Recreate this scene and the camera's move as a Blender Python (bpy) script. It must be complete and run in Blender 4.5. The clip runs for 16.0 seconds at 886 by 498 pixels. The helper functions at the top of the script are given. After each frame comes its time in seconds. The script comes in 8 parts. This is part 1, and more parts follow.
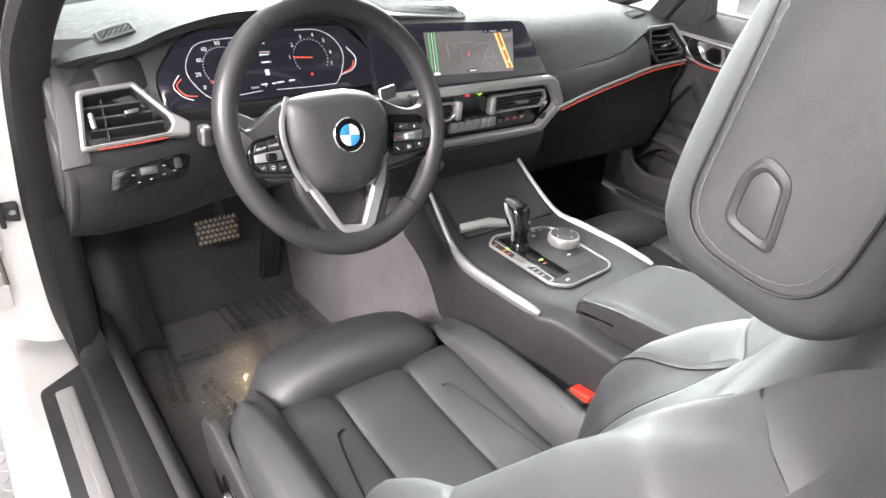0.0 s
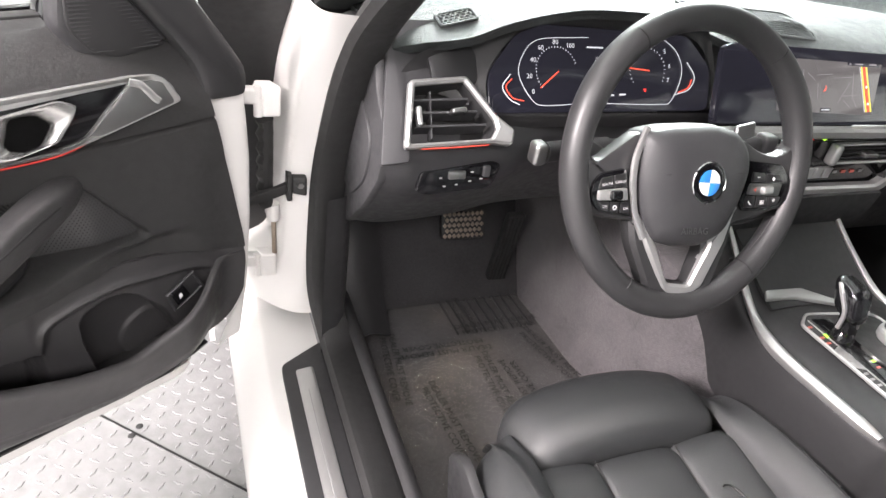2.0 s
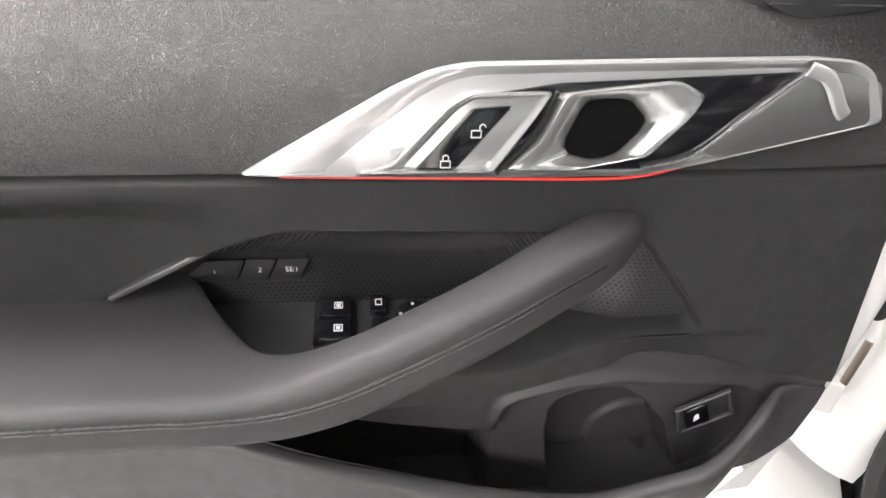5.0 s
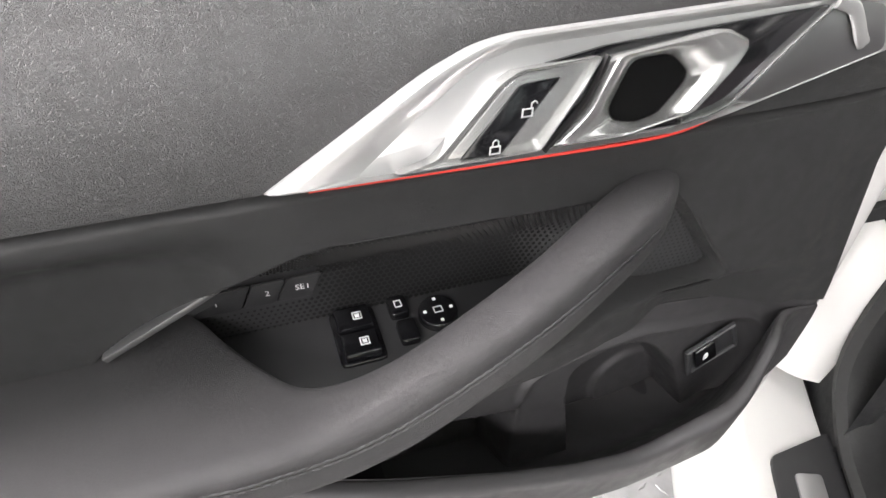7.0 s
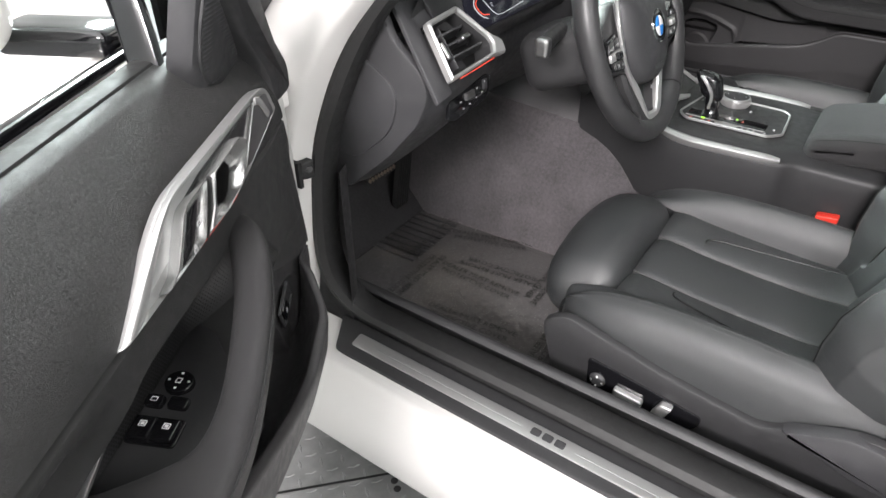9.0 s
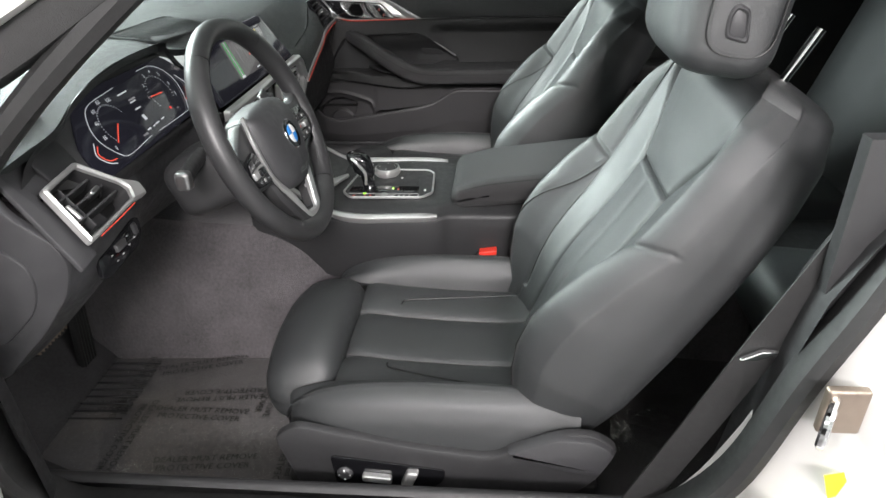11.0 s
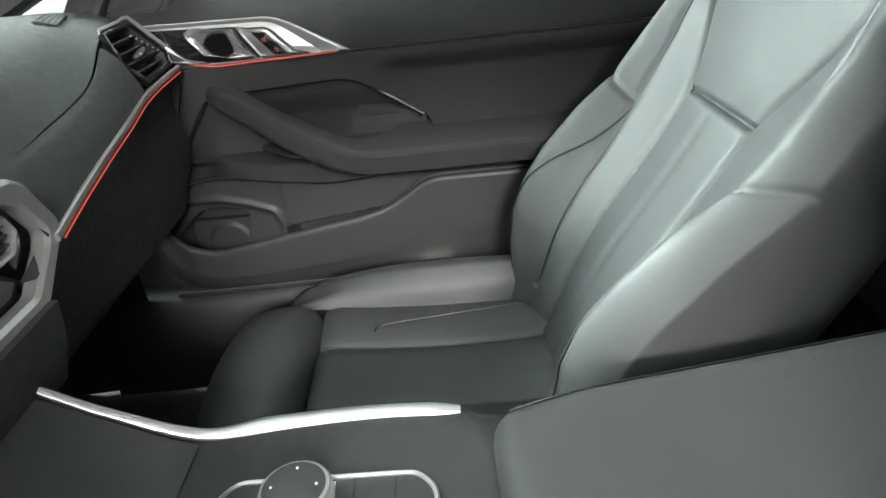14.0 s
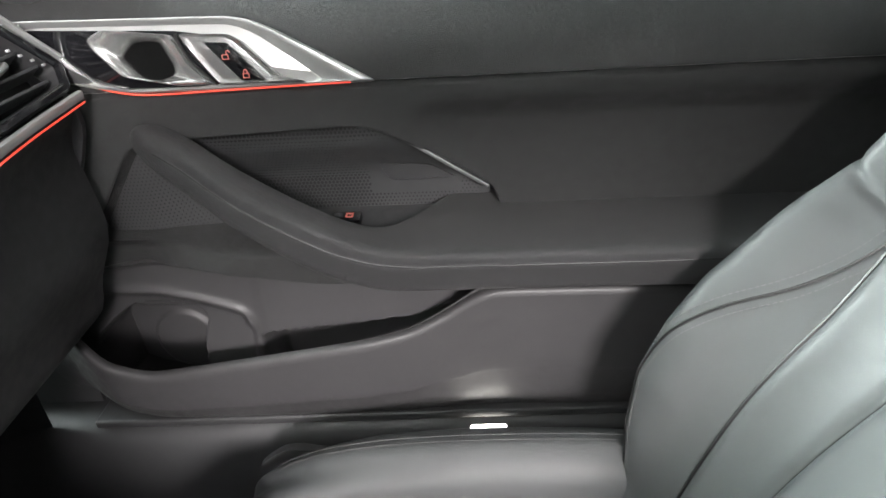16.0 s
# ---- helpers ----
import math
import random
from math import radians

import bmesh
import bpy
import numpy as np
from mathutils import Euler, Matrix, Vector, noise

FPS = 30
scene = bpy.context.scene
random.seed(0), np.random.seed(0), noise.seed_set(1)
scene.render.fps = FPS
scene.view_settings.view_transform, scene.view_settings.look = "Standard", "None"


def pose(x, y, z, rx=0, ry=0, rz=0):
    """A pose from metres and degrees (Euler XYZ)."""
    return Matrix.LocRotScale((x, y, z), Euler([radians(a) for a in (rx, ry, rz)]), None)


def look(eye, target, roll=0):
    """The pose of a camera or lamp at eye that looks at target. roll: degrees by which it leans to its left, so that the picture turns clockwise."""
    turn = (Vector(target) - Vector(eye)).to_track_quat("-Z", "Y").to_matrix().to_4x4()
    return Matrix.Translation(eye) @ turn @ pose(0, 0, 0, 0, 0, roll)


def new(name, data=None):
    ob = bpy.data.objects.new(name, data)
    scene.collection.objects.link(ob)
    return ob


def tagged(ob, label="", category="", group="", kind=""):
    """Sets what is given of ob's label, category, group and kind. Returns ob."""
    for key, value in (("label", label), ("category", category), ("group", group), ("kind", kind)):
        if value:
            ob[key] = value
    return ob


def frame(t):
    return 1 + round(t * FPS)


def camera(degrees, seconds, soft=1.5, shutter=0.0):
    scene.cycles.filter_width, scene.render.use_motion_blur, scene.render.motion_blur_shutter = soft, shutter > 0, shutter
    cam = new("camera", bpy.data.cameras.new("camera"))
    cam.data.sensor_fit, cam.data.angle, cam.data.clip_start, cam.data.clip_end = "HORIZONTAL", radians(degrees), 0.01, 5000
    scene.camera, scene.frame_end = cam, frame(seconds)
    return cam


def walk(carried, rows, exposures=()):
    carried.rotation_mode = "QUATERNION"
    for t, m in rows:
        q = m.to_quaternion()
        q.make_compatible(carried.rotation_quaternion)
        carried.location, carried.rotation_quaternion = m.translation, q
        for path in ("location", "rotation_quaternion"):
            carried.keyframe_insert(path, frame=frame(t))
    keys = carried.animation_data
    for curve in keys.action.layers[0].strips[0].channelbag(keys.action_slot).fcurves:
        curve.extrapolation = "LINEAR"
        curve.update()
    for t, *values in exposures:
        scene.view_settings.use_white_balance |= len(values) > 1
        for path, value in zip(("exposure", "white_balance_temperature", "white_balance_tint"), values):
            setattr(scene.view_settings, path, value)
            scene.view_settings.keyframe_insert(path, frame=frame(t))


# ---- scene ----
cam = camera(69.0, 16.0)
PATH = [
    (0, (-0.813, -0.764, 1.122), (0.293, 0.595, 0.157), 4.5),
    (0.5, (-0.823, -0.744, 1.122), (0.251, 0.641, 0.159), 5.3),
    (1, (-0.846, -0.675, 1.123), (0.137, 0.766, 0.144), 6.7),
    (1.5, (-0.878, -0.589, 1.118), (-0.022, 0.903, 0.099), 8.5),
    (2, (-0.929, -0.509, 1.11), (-0.223, 1.021, 0.032), 9.3),
    (2.5, (-0.982, -0.43, 1.086), (-0.403, 1.119, -0.039), 10.6),
    (3, (-1.015, -0.359, 1.061), (-0.675, 1.216, -0.123), 10.4),
    (3.5, (-1.03, -0.276, 1.03), (-1.03, 1.305, -0.194), 9.2),
    (4, (-1.037, -0.213, 1.005), (-1.39, 1.299, -0.255), 5.9),
    (4.5, (-1.036, -0.179, 0.981), (-1.518, 1.339, -0.228), 5.1),
    (5, (-1.039, -0.17, 0.966), (-1.602, 1.329, -0.234), 3.8),
    (5.2, (-1.044, -0.166, 0.962), (-1.612, 1.327, -0.24), 4.0),
    (7.5, (-1.163, -0.158, 0.958), (-1.09, 1.367, -0.334), 2.1),
    (8, (-1.211, -0.201, 0.991), (-0.681, 1.246, -0.283), 3.8),
    (8.5, (-1.284, -0.297, 1.061), (-0.294, 0.925, -0.175), 3.1),
    (9, (-1.378, -0.302, 1.105), (-0.038, 0.625, -0.053), 0.2),
    (9.5, (-1.455, -0.297, 1.138), (0.123, 0.282, 0.054), -0.9),
    (10, (-1.473, -0.31, 1.162), (0.188, 0.062, 0.111), -1.2),
    (10.2, (-1.464, -0.317, 1.167), (0.217, 0.0, 0.132), -1.6),
    (12.3, (-0.972, -0.379, 1.147), (0.771, -0.304, 0.17), -0.4),
    (12.5, (-0.905, -0.336, 1.13), (0.848, -0.283, 0.168), 0.5),
    (13, (-0.731, -0.241, 1.095), (1.028, -0.254, 0.143), -0.1),
    (13.5, (-0.552, -0.206, 1.057), (1.199, -0.192, 0.091), -5.2),
    (14, (-0.325, -0.222, 0.969), (1.443, -0.171, 0.036), -6.8),
    (14.5, (-0.061, -0.173, 0.94), (1.713, -0.093, 0.021), -7.2),
    (15, (0.149, -0.122, 0.939), (1.892, -0.199, -0.039), -3.3),
    (15.5, (0.139, -0.184, 0.946), (1.881, -0.194, -0.037), -6.1),
    (16, (0.128, -0.171, 0.942), (1.862, -0.072, -0.05), -4.1),
]
walk(cam, [(t, look(eye, target, roll)) for t, eye, target, roll in PATH],
     exposures=[(0, 1.1, 6650, 17), (1, 1.0, 6650, 17), (1.5, 0.9, 6650, 17), (2.5, 0.8, 6650, 17), (3.5, 0.55, 6650, 17), (4.5, 1.2, 6600, 16), (5, 1.2, 6550, 15), (7.5, 1.15, 6500, 13), (8, 1.3, 6430, 12), (8.5, 0.85, 6450, 12), (9, 0.2, 6450, 12), (10, -0.05, 6450, 12),
                (12.5, 0.25, 6500, 9), (13.2, 0.42, 6440, 8), (14, 0.65, 6420, 7), (14.5, 0.72, 6400, 7), (15, 1.15, 6400, 9), (16, 1.35, 6480, 11)])

# ---- world and light ----
world = bpy.data.worlds.new("showroom_air")
scene.world = world
world.use_nodes = True
world.node_tree.nodes["Background"].inputs[0].default_value = (0.9, 0.95, 1.0, 1)
world.node_tree.nodes["Background"].inputs[1].default_value = 0.25


def area_lamp(name, size_x, size_y, power, m, color=(1, 1, 1)):
    data = bpy.data.lights.new(name, "AREA")
    data.shape, data.size, data.size_y, data.energy, data.color = "RECTANGLE", size_x, size_y, power, color
    ob = new(name, data)
    ob.matrix_world = m
    return tagged(ob, "bright white showroom luminaire", "lamp", kind="structure")


NEUTRAL = (1.0, 0.985, 0.975)
WARM = (1.0, 0.95, 0.94)
FRONT_TINT = (0.88, 1.0, 0.97)
area_lamp("wall_lamp", 1.3, 0.7, 335, look((-4.6, -1.1, 2.95), (0.4, -0.2, 0.55)), WARM)
area_lamp("wall_lamp", 2.2, 1.2, 600, look((1.8, 3.4, 2.85), (-0.1, -0.4, 0.75)), FRONT_TINT)
area_lamp("ceiling_lamp", 2.4, 4.0, 80, pose(-2.6, 0.2, 3.1), NEUTRAL)
area_lamp("ceiling_lamp", 4.0, 1.0, 185, pose(-1.6, -3.4, 3.1), NEUTRAL)
footwell = bpy.data.lights.new("footwell_lamp", "SPOT")
footwell.energy, footwell.color, footwell.shadow_soft_size = 1.1, (1.0, 0.80, 0.52), 0.007
footwell.spot_size, footwell.spot_blend = math.radians(58), 0.6
footwell_lamp = new("footwell_lamp", footwell)
footwell_lamp.matrix_world = look((-0.355, 0.60, 0.535), (-0.52, 0.34, 0.20))
tagged(footwell_lamp, "lit warm footwell lamp under the dashboard", "lamp", kind="structure")


# ---- materials ----
def material(name, color, rough=0.5, metal=0.0, coat=0.0, spec=0.5, bump=0.0, bump_scale=400.0, kind="noise", vary=0.15, vary_scale=6.0,
             alpha=1.0, emit=None, emit_power=0.0, rough_vary=0.08, sheen=0.0):
    """A procedural material: base colour varied at two scales, roughness variation and fine relief in metres."""
    mat = bpy.data.materials.new(name)
    mat.use_nodes = True
    nt = mat.node_tree
    bsdf = nt.nodes["Principled BSDF"]
    bsdf.inputs["Roughness"].default_value = rough
    bsdf.inputs["Metallic"].default_value = metal
    bsdf.inputs["Coat Weight"].default_value = coat
    bsdf.inputs["Coat Roughness"].default_value = 0.05
    bsdf.inputs["Specular IOR Level"].default_value = spec
    bsdf.inputs["Alpha"].default_value = alpha
    bsdf.inputs["Sheen Weight"].default_value = sheen
    if emit:
        bsdf.inputs["Emission Color"].default_value = (*emit, 1)
        bsdf.inputs["Emission Strength"].default_value = emit_power
    tc = nt.nodes.new("ShaderNodeTexCoord")

    def tex(scale, detail=3.0, dist=0.0):
        n = nt.nodes.new("ShaderNodeTexNoise")
        n.inputs["Scale"].default_value, n.inputs["Detail"].default_value = scale, detail
        n.inputs["Distortion"].default_value = dist
        nt.links.new(tc.outputs["Object"], n.inputs["Vector"])
        return n

    if vary:
        a, b = tex(vary_scale, 4), tex(vary_scale * 14, 3)
        mixer = nt.nodes.new("ShaderNodeMath")
        mixer.operation = "ADD"
        nt.links.new(a.outputs["Fac"], mixer.inputs[0])
        nt.links.new(b.outputs["Fac"], mixer.inputs[1])
        ramp = nt.nodes.new("ShaderNodeMapRange")
        ramp.inputs["From Min"].default_value, ramp.inputs["From Max"].default_value = 0.6, 1.4
        ramp.inputs["To Min"].default_value, ramp.inputs["To Max"].default_value = 1 - vary, 1 + vary
        nt.links.new(mixer.outputs[0], ramp.inputs["Value"])
        mul = nt.nodes.new("ShaderNodeMix")
        mul.data_type, mul.blend_type = "RGBA", "MULTIPLY"
        mul.inputs["Factor"].default_value = 1.0
        mul.inputs["A"].default_value = (*color, 1)
        nt.links.new(ramp.outputs[0], mul.inputs["B"])
        nt.links.new(mul.outputs["Result"], bsdf.inputs["Base Color"])
        rr = nt.nodes.new("ShaderNodeMapRange")
        rr.inputs["From Min"].default_value, rr.inputs["From Max"].default_value = 0.3, 0.7
        rr.inputs["To Min"].default_value, rr.inputs["To Max"].default_value = max(rough - rough_vary, 0.02), min(rough + rough_vary, 1)
        nt.links.new(b.outputs["Fac"], rr.inputs["Value"])
        nt.links.new(rr.outputs[0], bsdf.inputs["Roughness"])
    else:
        bsdf.inputs["Base Color"].default_value = (*color, 1)
    if bump:
        if kind == "voronoi":
            n = nt.nodes.new("ShaderNodeTexVoronoi")
            n.feature = "DISTANCE_TO_EDGE"
            n.inputs["Scale"].default_value = bump_scale
            warp = tex(bump_scale * 0.7, 2)
            add = nt.nodes.new("ShaderNodeMix")
            add.data_type, add.blend_type = "RGBA", "LINEAR_LIGHT"
            add.inputs["Factor"].default_value = 0.02
            nt.links.new(tc.outputs["Object"], add.inputs["A"])
            nt.links.new(warp.outputs["Color"], add.inputs["B"])
            nt.links.new(add.outputs["Result"], n.inputs["Vector"])
            out = n.outputs["Distance"]
            clampit = nt.nodes.new("ShaderNodeMath")
            clampit.operation = "MINIMUM"
            clampit.inputs[1].default_value = 0.12
            nt.links.new(out, clampit.inputs[0])
            out = clampit.outputs[0]
            gain = 8.0
        else:
            n = tex(bump_scale, 3)
            out, gain = n.outputs["Fac"], 1.0
        bn = nt.nodes.new("ShaderNodeBump")
        bn.inputs["Strength"].default_value = 1.0
        bn.inputs["Distance"].default_value = bump * gain
        nt.links.new(out, bn.inputs["Height"])
        nt.links.new(bn.outputs[0], bsdf.inputs["Normal"])
    return mat


LEATHER = material("black_leather", (0.029, 0.031, 0.032), 0.45, bump=0.00008, bump_scale=480, kind="voronoi", vary=0.07, vary_scale=5, spec=0.9, rough_vary=0.03)
LEATHER_FINE = material("smooth_black_leather", (0.028, 0.028, 0.029), 0.42, bump=0.00007, bump_scale=650, vary=0.06, rough_vary=0.03)
SOFT = material("soft_touch_dashboard", (0.021, 0.025, 0.025), 0.5, bump=0.0003, bump_scale=380, kind="voronoi", vary=0.1)
DOORSKIN = material("grained_door_leatherette", (0.027, 0.027, 0.027), 0.49, bump=0.0007, bump_scale=270, kind="voronoi", vary=0.05, spec=0.5)
PLASTIC = material("dark_grained_plastic", (0.024, 0.024, 0.025), 0.52, bump=0.0001, bump_scale=900, vary=0.12)
PLASTIC_GREY = material("charcoal_plastic", (0.034, 0.034, 0.036), 0.5, bump=0.0001, bump_scale=900, vary=0.12)
GLOSS = material("piano_black", (0.006, 0.006, 0.007), 0.12, vary=0.0, coat=0.4)
RUBBER = material("black_rubber_seal", (0.016, 0.016, 0.016), 0.62, bump=0.0002, bump_scale=300, vary=0.2)
SILVER = material("satin_silver_trim", (0.50, 0.50, 0.495), 0.30, metal=0.72, vary=0.01, rough_vary=0.0)
DOORSILVER = material("brushed_silver_door_trim", (0.47, 0.47, 0.465), 0.32, metal=0.7, vary=0.02, rough_vary=0.004)
GRIP_LEATHER = material("matt_black_grip_leather", (0.035, 0.034, 0.035), 0.50, bump=0.0004, bump_scale=420, kind="voronoi", vary=0.04, spec=0.45, rough_vary=0.02)
CONSOLE = material("soft_black_console_skin", (0.022, 0.022, 0.023), 0.52, bump=0.0001, bump_scale=900, vary=0.08, spec=0.4)
SPEAKER = material("black_speaker_cloth", (0.034, 0.034, 0.035), 0.38, bump=0.0001, bump_scale=900, vary=0.06)
DOORSOFT = material("soft_black_door_foam", (0.026, 0.026, 0.026), 0.52, bump=0.0002, bump_scale=700, kind="voronoi", vary=0.05, spec=0.4)
DOORPLASTIC = material("moulded_black_door_plastic", (0.038, 0.037, 0.038), 0.50, bump=0.00012, bump_scale=1100, vary=0.06, spec=0.45)
HANDLESILVER = material("satin_chrome_handle", (0.42, 0.42, 0.415), 0.26, metal=0.8, vary=0.01, rough_vary=0.0)
DARKSILVER = material("satin_graphite_trim", (0.30, 0.30, 0.30), 0.36, metal=0.95, vary=0.03, rough_vary=0.03)
CHROME = material("polished_chrome", (0.75, 0.75, 0.75), 0.08, metal=1.0, vary=0.0)
PAINT = material("white_car_paint", (0.68, 0.67, 0.65), 0.30, coat=0.5, vary=0.0, rough_vary=0.0)
CARPET = material("grey_velour_carpet", (0.085, 0.079, 0.083), 0.95, bump=0.0018, bump_scale=420, vary=0.35, vary_scale=12, sheen=0.3, spec=0.1)
CARPET_DARK = material("black_floor_mat", (0.045, 0.044, 0.046), 0.95, bump=0.0012, bump_scale=420, vary=0.3, vary_scale=12, spec=0.15)
MAT_VELOUR = material("charcoal_velour_mat", (0.112, 0.110, 0.113), 0.95, bump=0.0012, bump_scale=420, vary=0.2, vary_scale=12, spec=0.15)
HEADLINER = material("anthracite_headliner", (0.03, 0.03, 0.03), 0.95, bump=0.0005, bump_scale=700, vary=0.1)
THREAD = material("dark_grey_thread", (0.095, 0.095, 0.095), 0.7, vary=0.1)
RED = material("red_release_button", (0.65, 0.035, 0.02), 0.4, vary=0.05)
AMBIENT_DIM = material("dim_red_ambient_strip", (0.4, 0.03, 0.02), 0.4, vary=0.0, emit=(1.0, 0.06, 0.05), emit_power=0.10)
AMBIENT = material("orange_ambient_strip", (0.5, 0.05, 0.03), 0.4, vary=0.0, emit=(1.0, 0.09, 0.055), emit_power=0.28)
WHITE_INK = material("white_print", (0.7, 0.7, 0.7), 0.5, vary=0.0)
GREY_INK = material("grey_print", (0.3, 0.3, 0.3), 0.5, vary=0.0)
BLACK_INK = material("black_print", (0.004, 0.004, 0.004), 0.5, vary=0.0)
RED_INK = material("red_print", (0.42, 0.10, 0.08), 0.5, vary=0.0, emit=(1, 0.2, 0.15), emit_power=0.05)
GREEN_LAMP = material("green_indicator", (0.2, 0.6, 0.05), 0.5, vary=0.0, emit=(0.45, 1.0, 0.05), emit_power=0.9)
RED_LAMP = material("red_indicator", (0.6, 0.03, 0.02), 0.5, vary=0.0, emit=(1, 0.04, 0.03), emit_power=0.9)
SCREEN = material("lit_display_glass", (0.006, 0.006, 0.010), 0.09, vary=0.0, emit=(0.10, 0.10, 0.13), emit_power=0.10)
MAP_GREY = material("display_map_ground", (0.02, 0.02, 0.02), 0.1, vary=0.0, emit=(0.20, 0.19, 0.19), emit_power=0.45)
MAP_LINE = material("display_map_street", (0.02, 0.02, 0.02), 0.1, vary=0.0, emit=(0.45, 0.43, 0.45), emit_power=0.4)
MAP_GREEN = material("display_green_road", (0.02, 0.2, 0.05), 0.1, vary=0.0, emit=(0.10, 0.62, 0.16), emit_power=0.55)
MAP_YELLOW = material("display_yellow_road", (0.2, 0.2, 0.02), 0.1, vary=0.0, emit=(0.85, 0.75, 0.15), emit_power=0.7)
MAP_RED = material("display_red_road", (0.2, 0.02, 0.02), 0.1, vary=0.0, emit=(0.8, 0.12, 0.05), emit_power=0.7)
GAUGE_WHITE = material("lit_gauge_print", (0.3, 0.3, 0.3), 0.4, vary=0.0, emit=(0.9, 0.95, 1.0), emit_power=0.42)
GAUGE_RED = material("lit_gauge_needle", (0.3, 0.03, 0.02), 0.4, vary=0.0, emit=(1.0, 0.10, 0.05), emit_power=0.8)
YELLOW = material("yellow_sticker", (0.85, 0.72, 0.02), 0.4, vary=0.05)
WHITE_PAPER = material("white_sticker", (0.75, 0.76, 0.76), 0.5, vary=0.03)
BLUE = material("blue_enamel", (0.03, 0.22, 0.62), 0.2, vary=0.0, coat=0.5)
WHITE_ENAMEL = material("white_enamel", (0.8, 0.8, 0.8), 0.2, vary=0.0, coat=0.5)
WALL = material("white_wall_paint", (0.80, 0.80, 0.79), 0.8, vary=0.03, bump=0.0006, bump_scale=60)
TREAD = material("painted_tread_plate", (0.24, 0.24, 0.24), 0.38, metal=0.25, vary=0.22, vary_scale=2.5, bump=0.0003, bump_scale=90)
# Near-black without gloss: stands in for the shade inside the handle hole.
HOLE_SHADE = material("hole_shade_black", (0.004, 0.004, 0.004), 0.9, vary=0.0, spec=0.05)
BLACK_SATIN = material("black_satin_recess", (0.012, 0.012, 0.013), 0.5, vary=0.1)
SILL_LAMP = material("lit_sill_lamp", (0.8, 0.8, 0.75), 0.4, vary=0.0, emit=(1.0, 0.97, 0.88), emit_power=7.0)
TYRE = material("tyre_rubber", (0.02, 0.02, 0.02), 0.75, vary=0.2)
ALU = material("aluminium_pedal", (0.30, 0.245, 0.20), 0.42, metal=0.85, vary=0.15)


def glass_material(name, tint, rough=0.0):
    mat = bpy.data.materials.new(name)
    mat.use_nodes = True
    b = mat.node_tree.nodes["Principled BSDF"]
    b.inputs["Base Color"].default_value = (*tint, 1)
    b.inputs["Transmission Weight"].default_value, b.inputs["Roughness"].default_value, b.inputs["IOR"].default_value = 1.0, rough, 1.45
    return mat


GLASS = glass_material("green_tinted_glass", (0.88, 0.95, 0.91))
SCREEN_GLASS = glass_material("windscreen_glass", (0.86, 0.95, 0.91))
SCREEN_GLASS.node_tree.nodes["Principled BSDF"].inputs["Coat Weight"].default_value = 1.0
SCREEN_GLASS.node_tree.nodes["Principled BSDF"].inputs["Coat IOR"].default_value = 2.0
SCREEN_GLASS.node_tree.nodes["Principled BSDF"].inputs["Coat Roughness"].default_value = 0.02


def film_material():
    """Thin clear protective film: mostly see-through, with glossy crinkles."""
    mat = bpy.data.materials.new("clear_protective_film")
    mat.use_nodes = True
    nt = mat.node_tree
    nt.nodes.clear()
    out = nt.nodes.new("ShaderNodeOutputMaterial")
    mix = nt.nodes.new("ShaderNodeMixShader")
    tr = nt.nodes.new("ShaderNodeBsdfTransparent")
    gl = nt.nodes.new("ShaderNodeBsdfGlossy")
    gl.inputs["Roughness"].default_value = 0.06
    gl.inputs["Color"].default_value = (1.0, 0.94, 0.84, 1)
    tc = nt.nodes.new("ShaderNodeTexCoord")
    a = nt.nodes.new("ShaderNodeTexNoise")
    a.inputs["Scale"].default_value, a.inputs["Detail"].default_value, a.inputs["Distortion"].default_value = 40, 3.0, 1.6
    bn = nt.nodes.new("ShaderNodeBump")
    bn.inputs["Distance"].default_value = 0.0003
    lw = nt.nodes.new("ShaderNodeLayerWeight")
    lw.inputs["Blend"].default_value = 0.45
    nt.links.new(tc.outputs["Object"], a.inputs["Vector"])
    nt.links.new(a.outputs["Fac"], bn.inputs["Height"])
    nt.links.new(bn.outputs[0], gl.inputs["Normal"])
    nt.links.new(bn.outputs[0], lw.inputs["Normal"])
    lift = nt.nodes.new("ShaderNodeMapRange")
    lift.inputs["To Min"].default_value, lift.inputs["To Max"].default_value = 0.05, 0.7
    nt.links.new(lw.outputs["Fresnel"], lift.inputs["Value"])
    nt.links.new(lift.outputs[0], mix.inputs["Fac"])
    nt.links.new(tr.outputs[0], mix.inputs[1])
    nt.links.new(gl.outputs[0], mix.inputs[2])
    haze = nt.nodes.new("ShaderNodeBsdfDiffuse")
    haze.inputs["Color"].default_value = (0.40, 0.38, 0.37, 1)
    veil = nt.nodes.new("ShaderNodeMixShader")
    veil.inputs["Fac"].default_value = 0.035
    nt.links.new(mix.outputs[0], veil.inputs[1])
    nt.links.new(haze.outputs[0], veil.inputs[2])
    nt.links.new(veil.outputs[0], out.inputs["Surface"])
    return mat


FILM = film_material()


# ---- building helpers ----
def thing(name, at, label, category, group="", kind=""):
    """An Empty at the thing's base that carries its parts."""
    ob = new(name)
    ob.empty_display_size = 0.05
    ob.location = at
    return tagged(ob, label, category, group, kind)


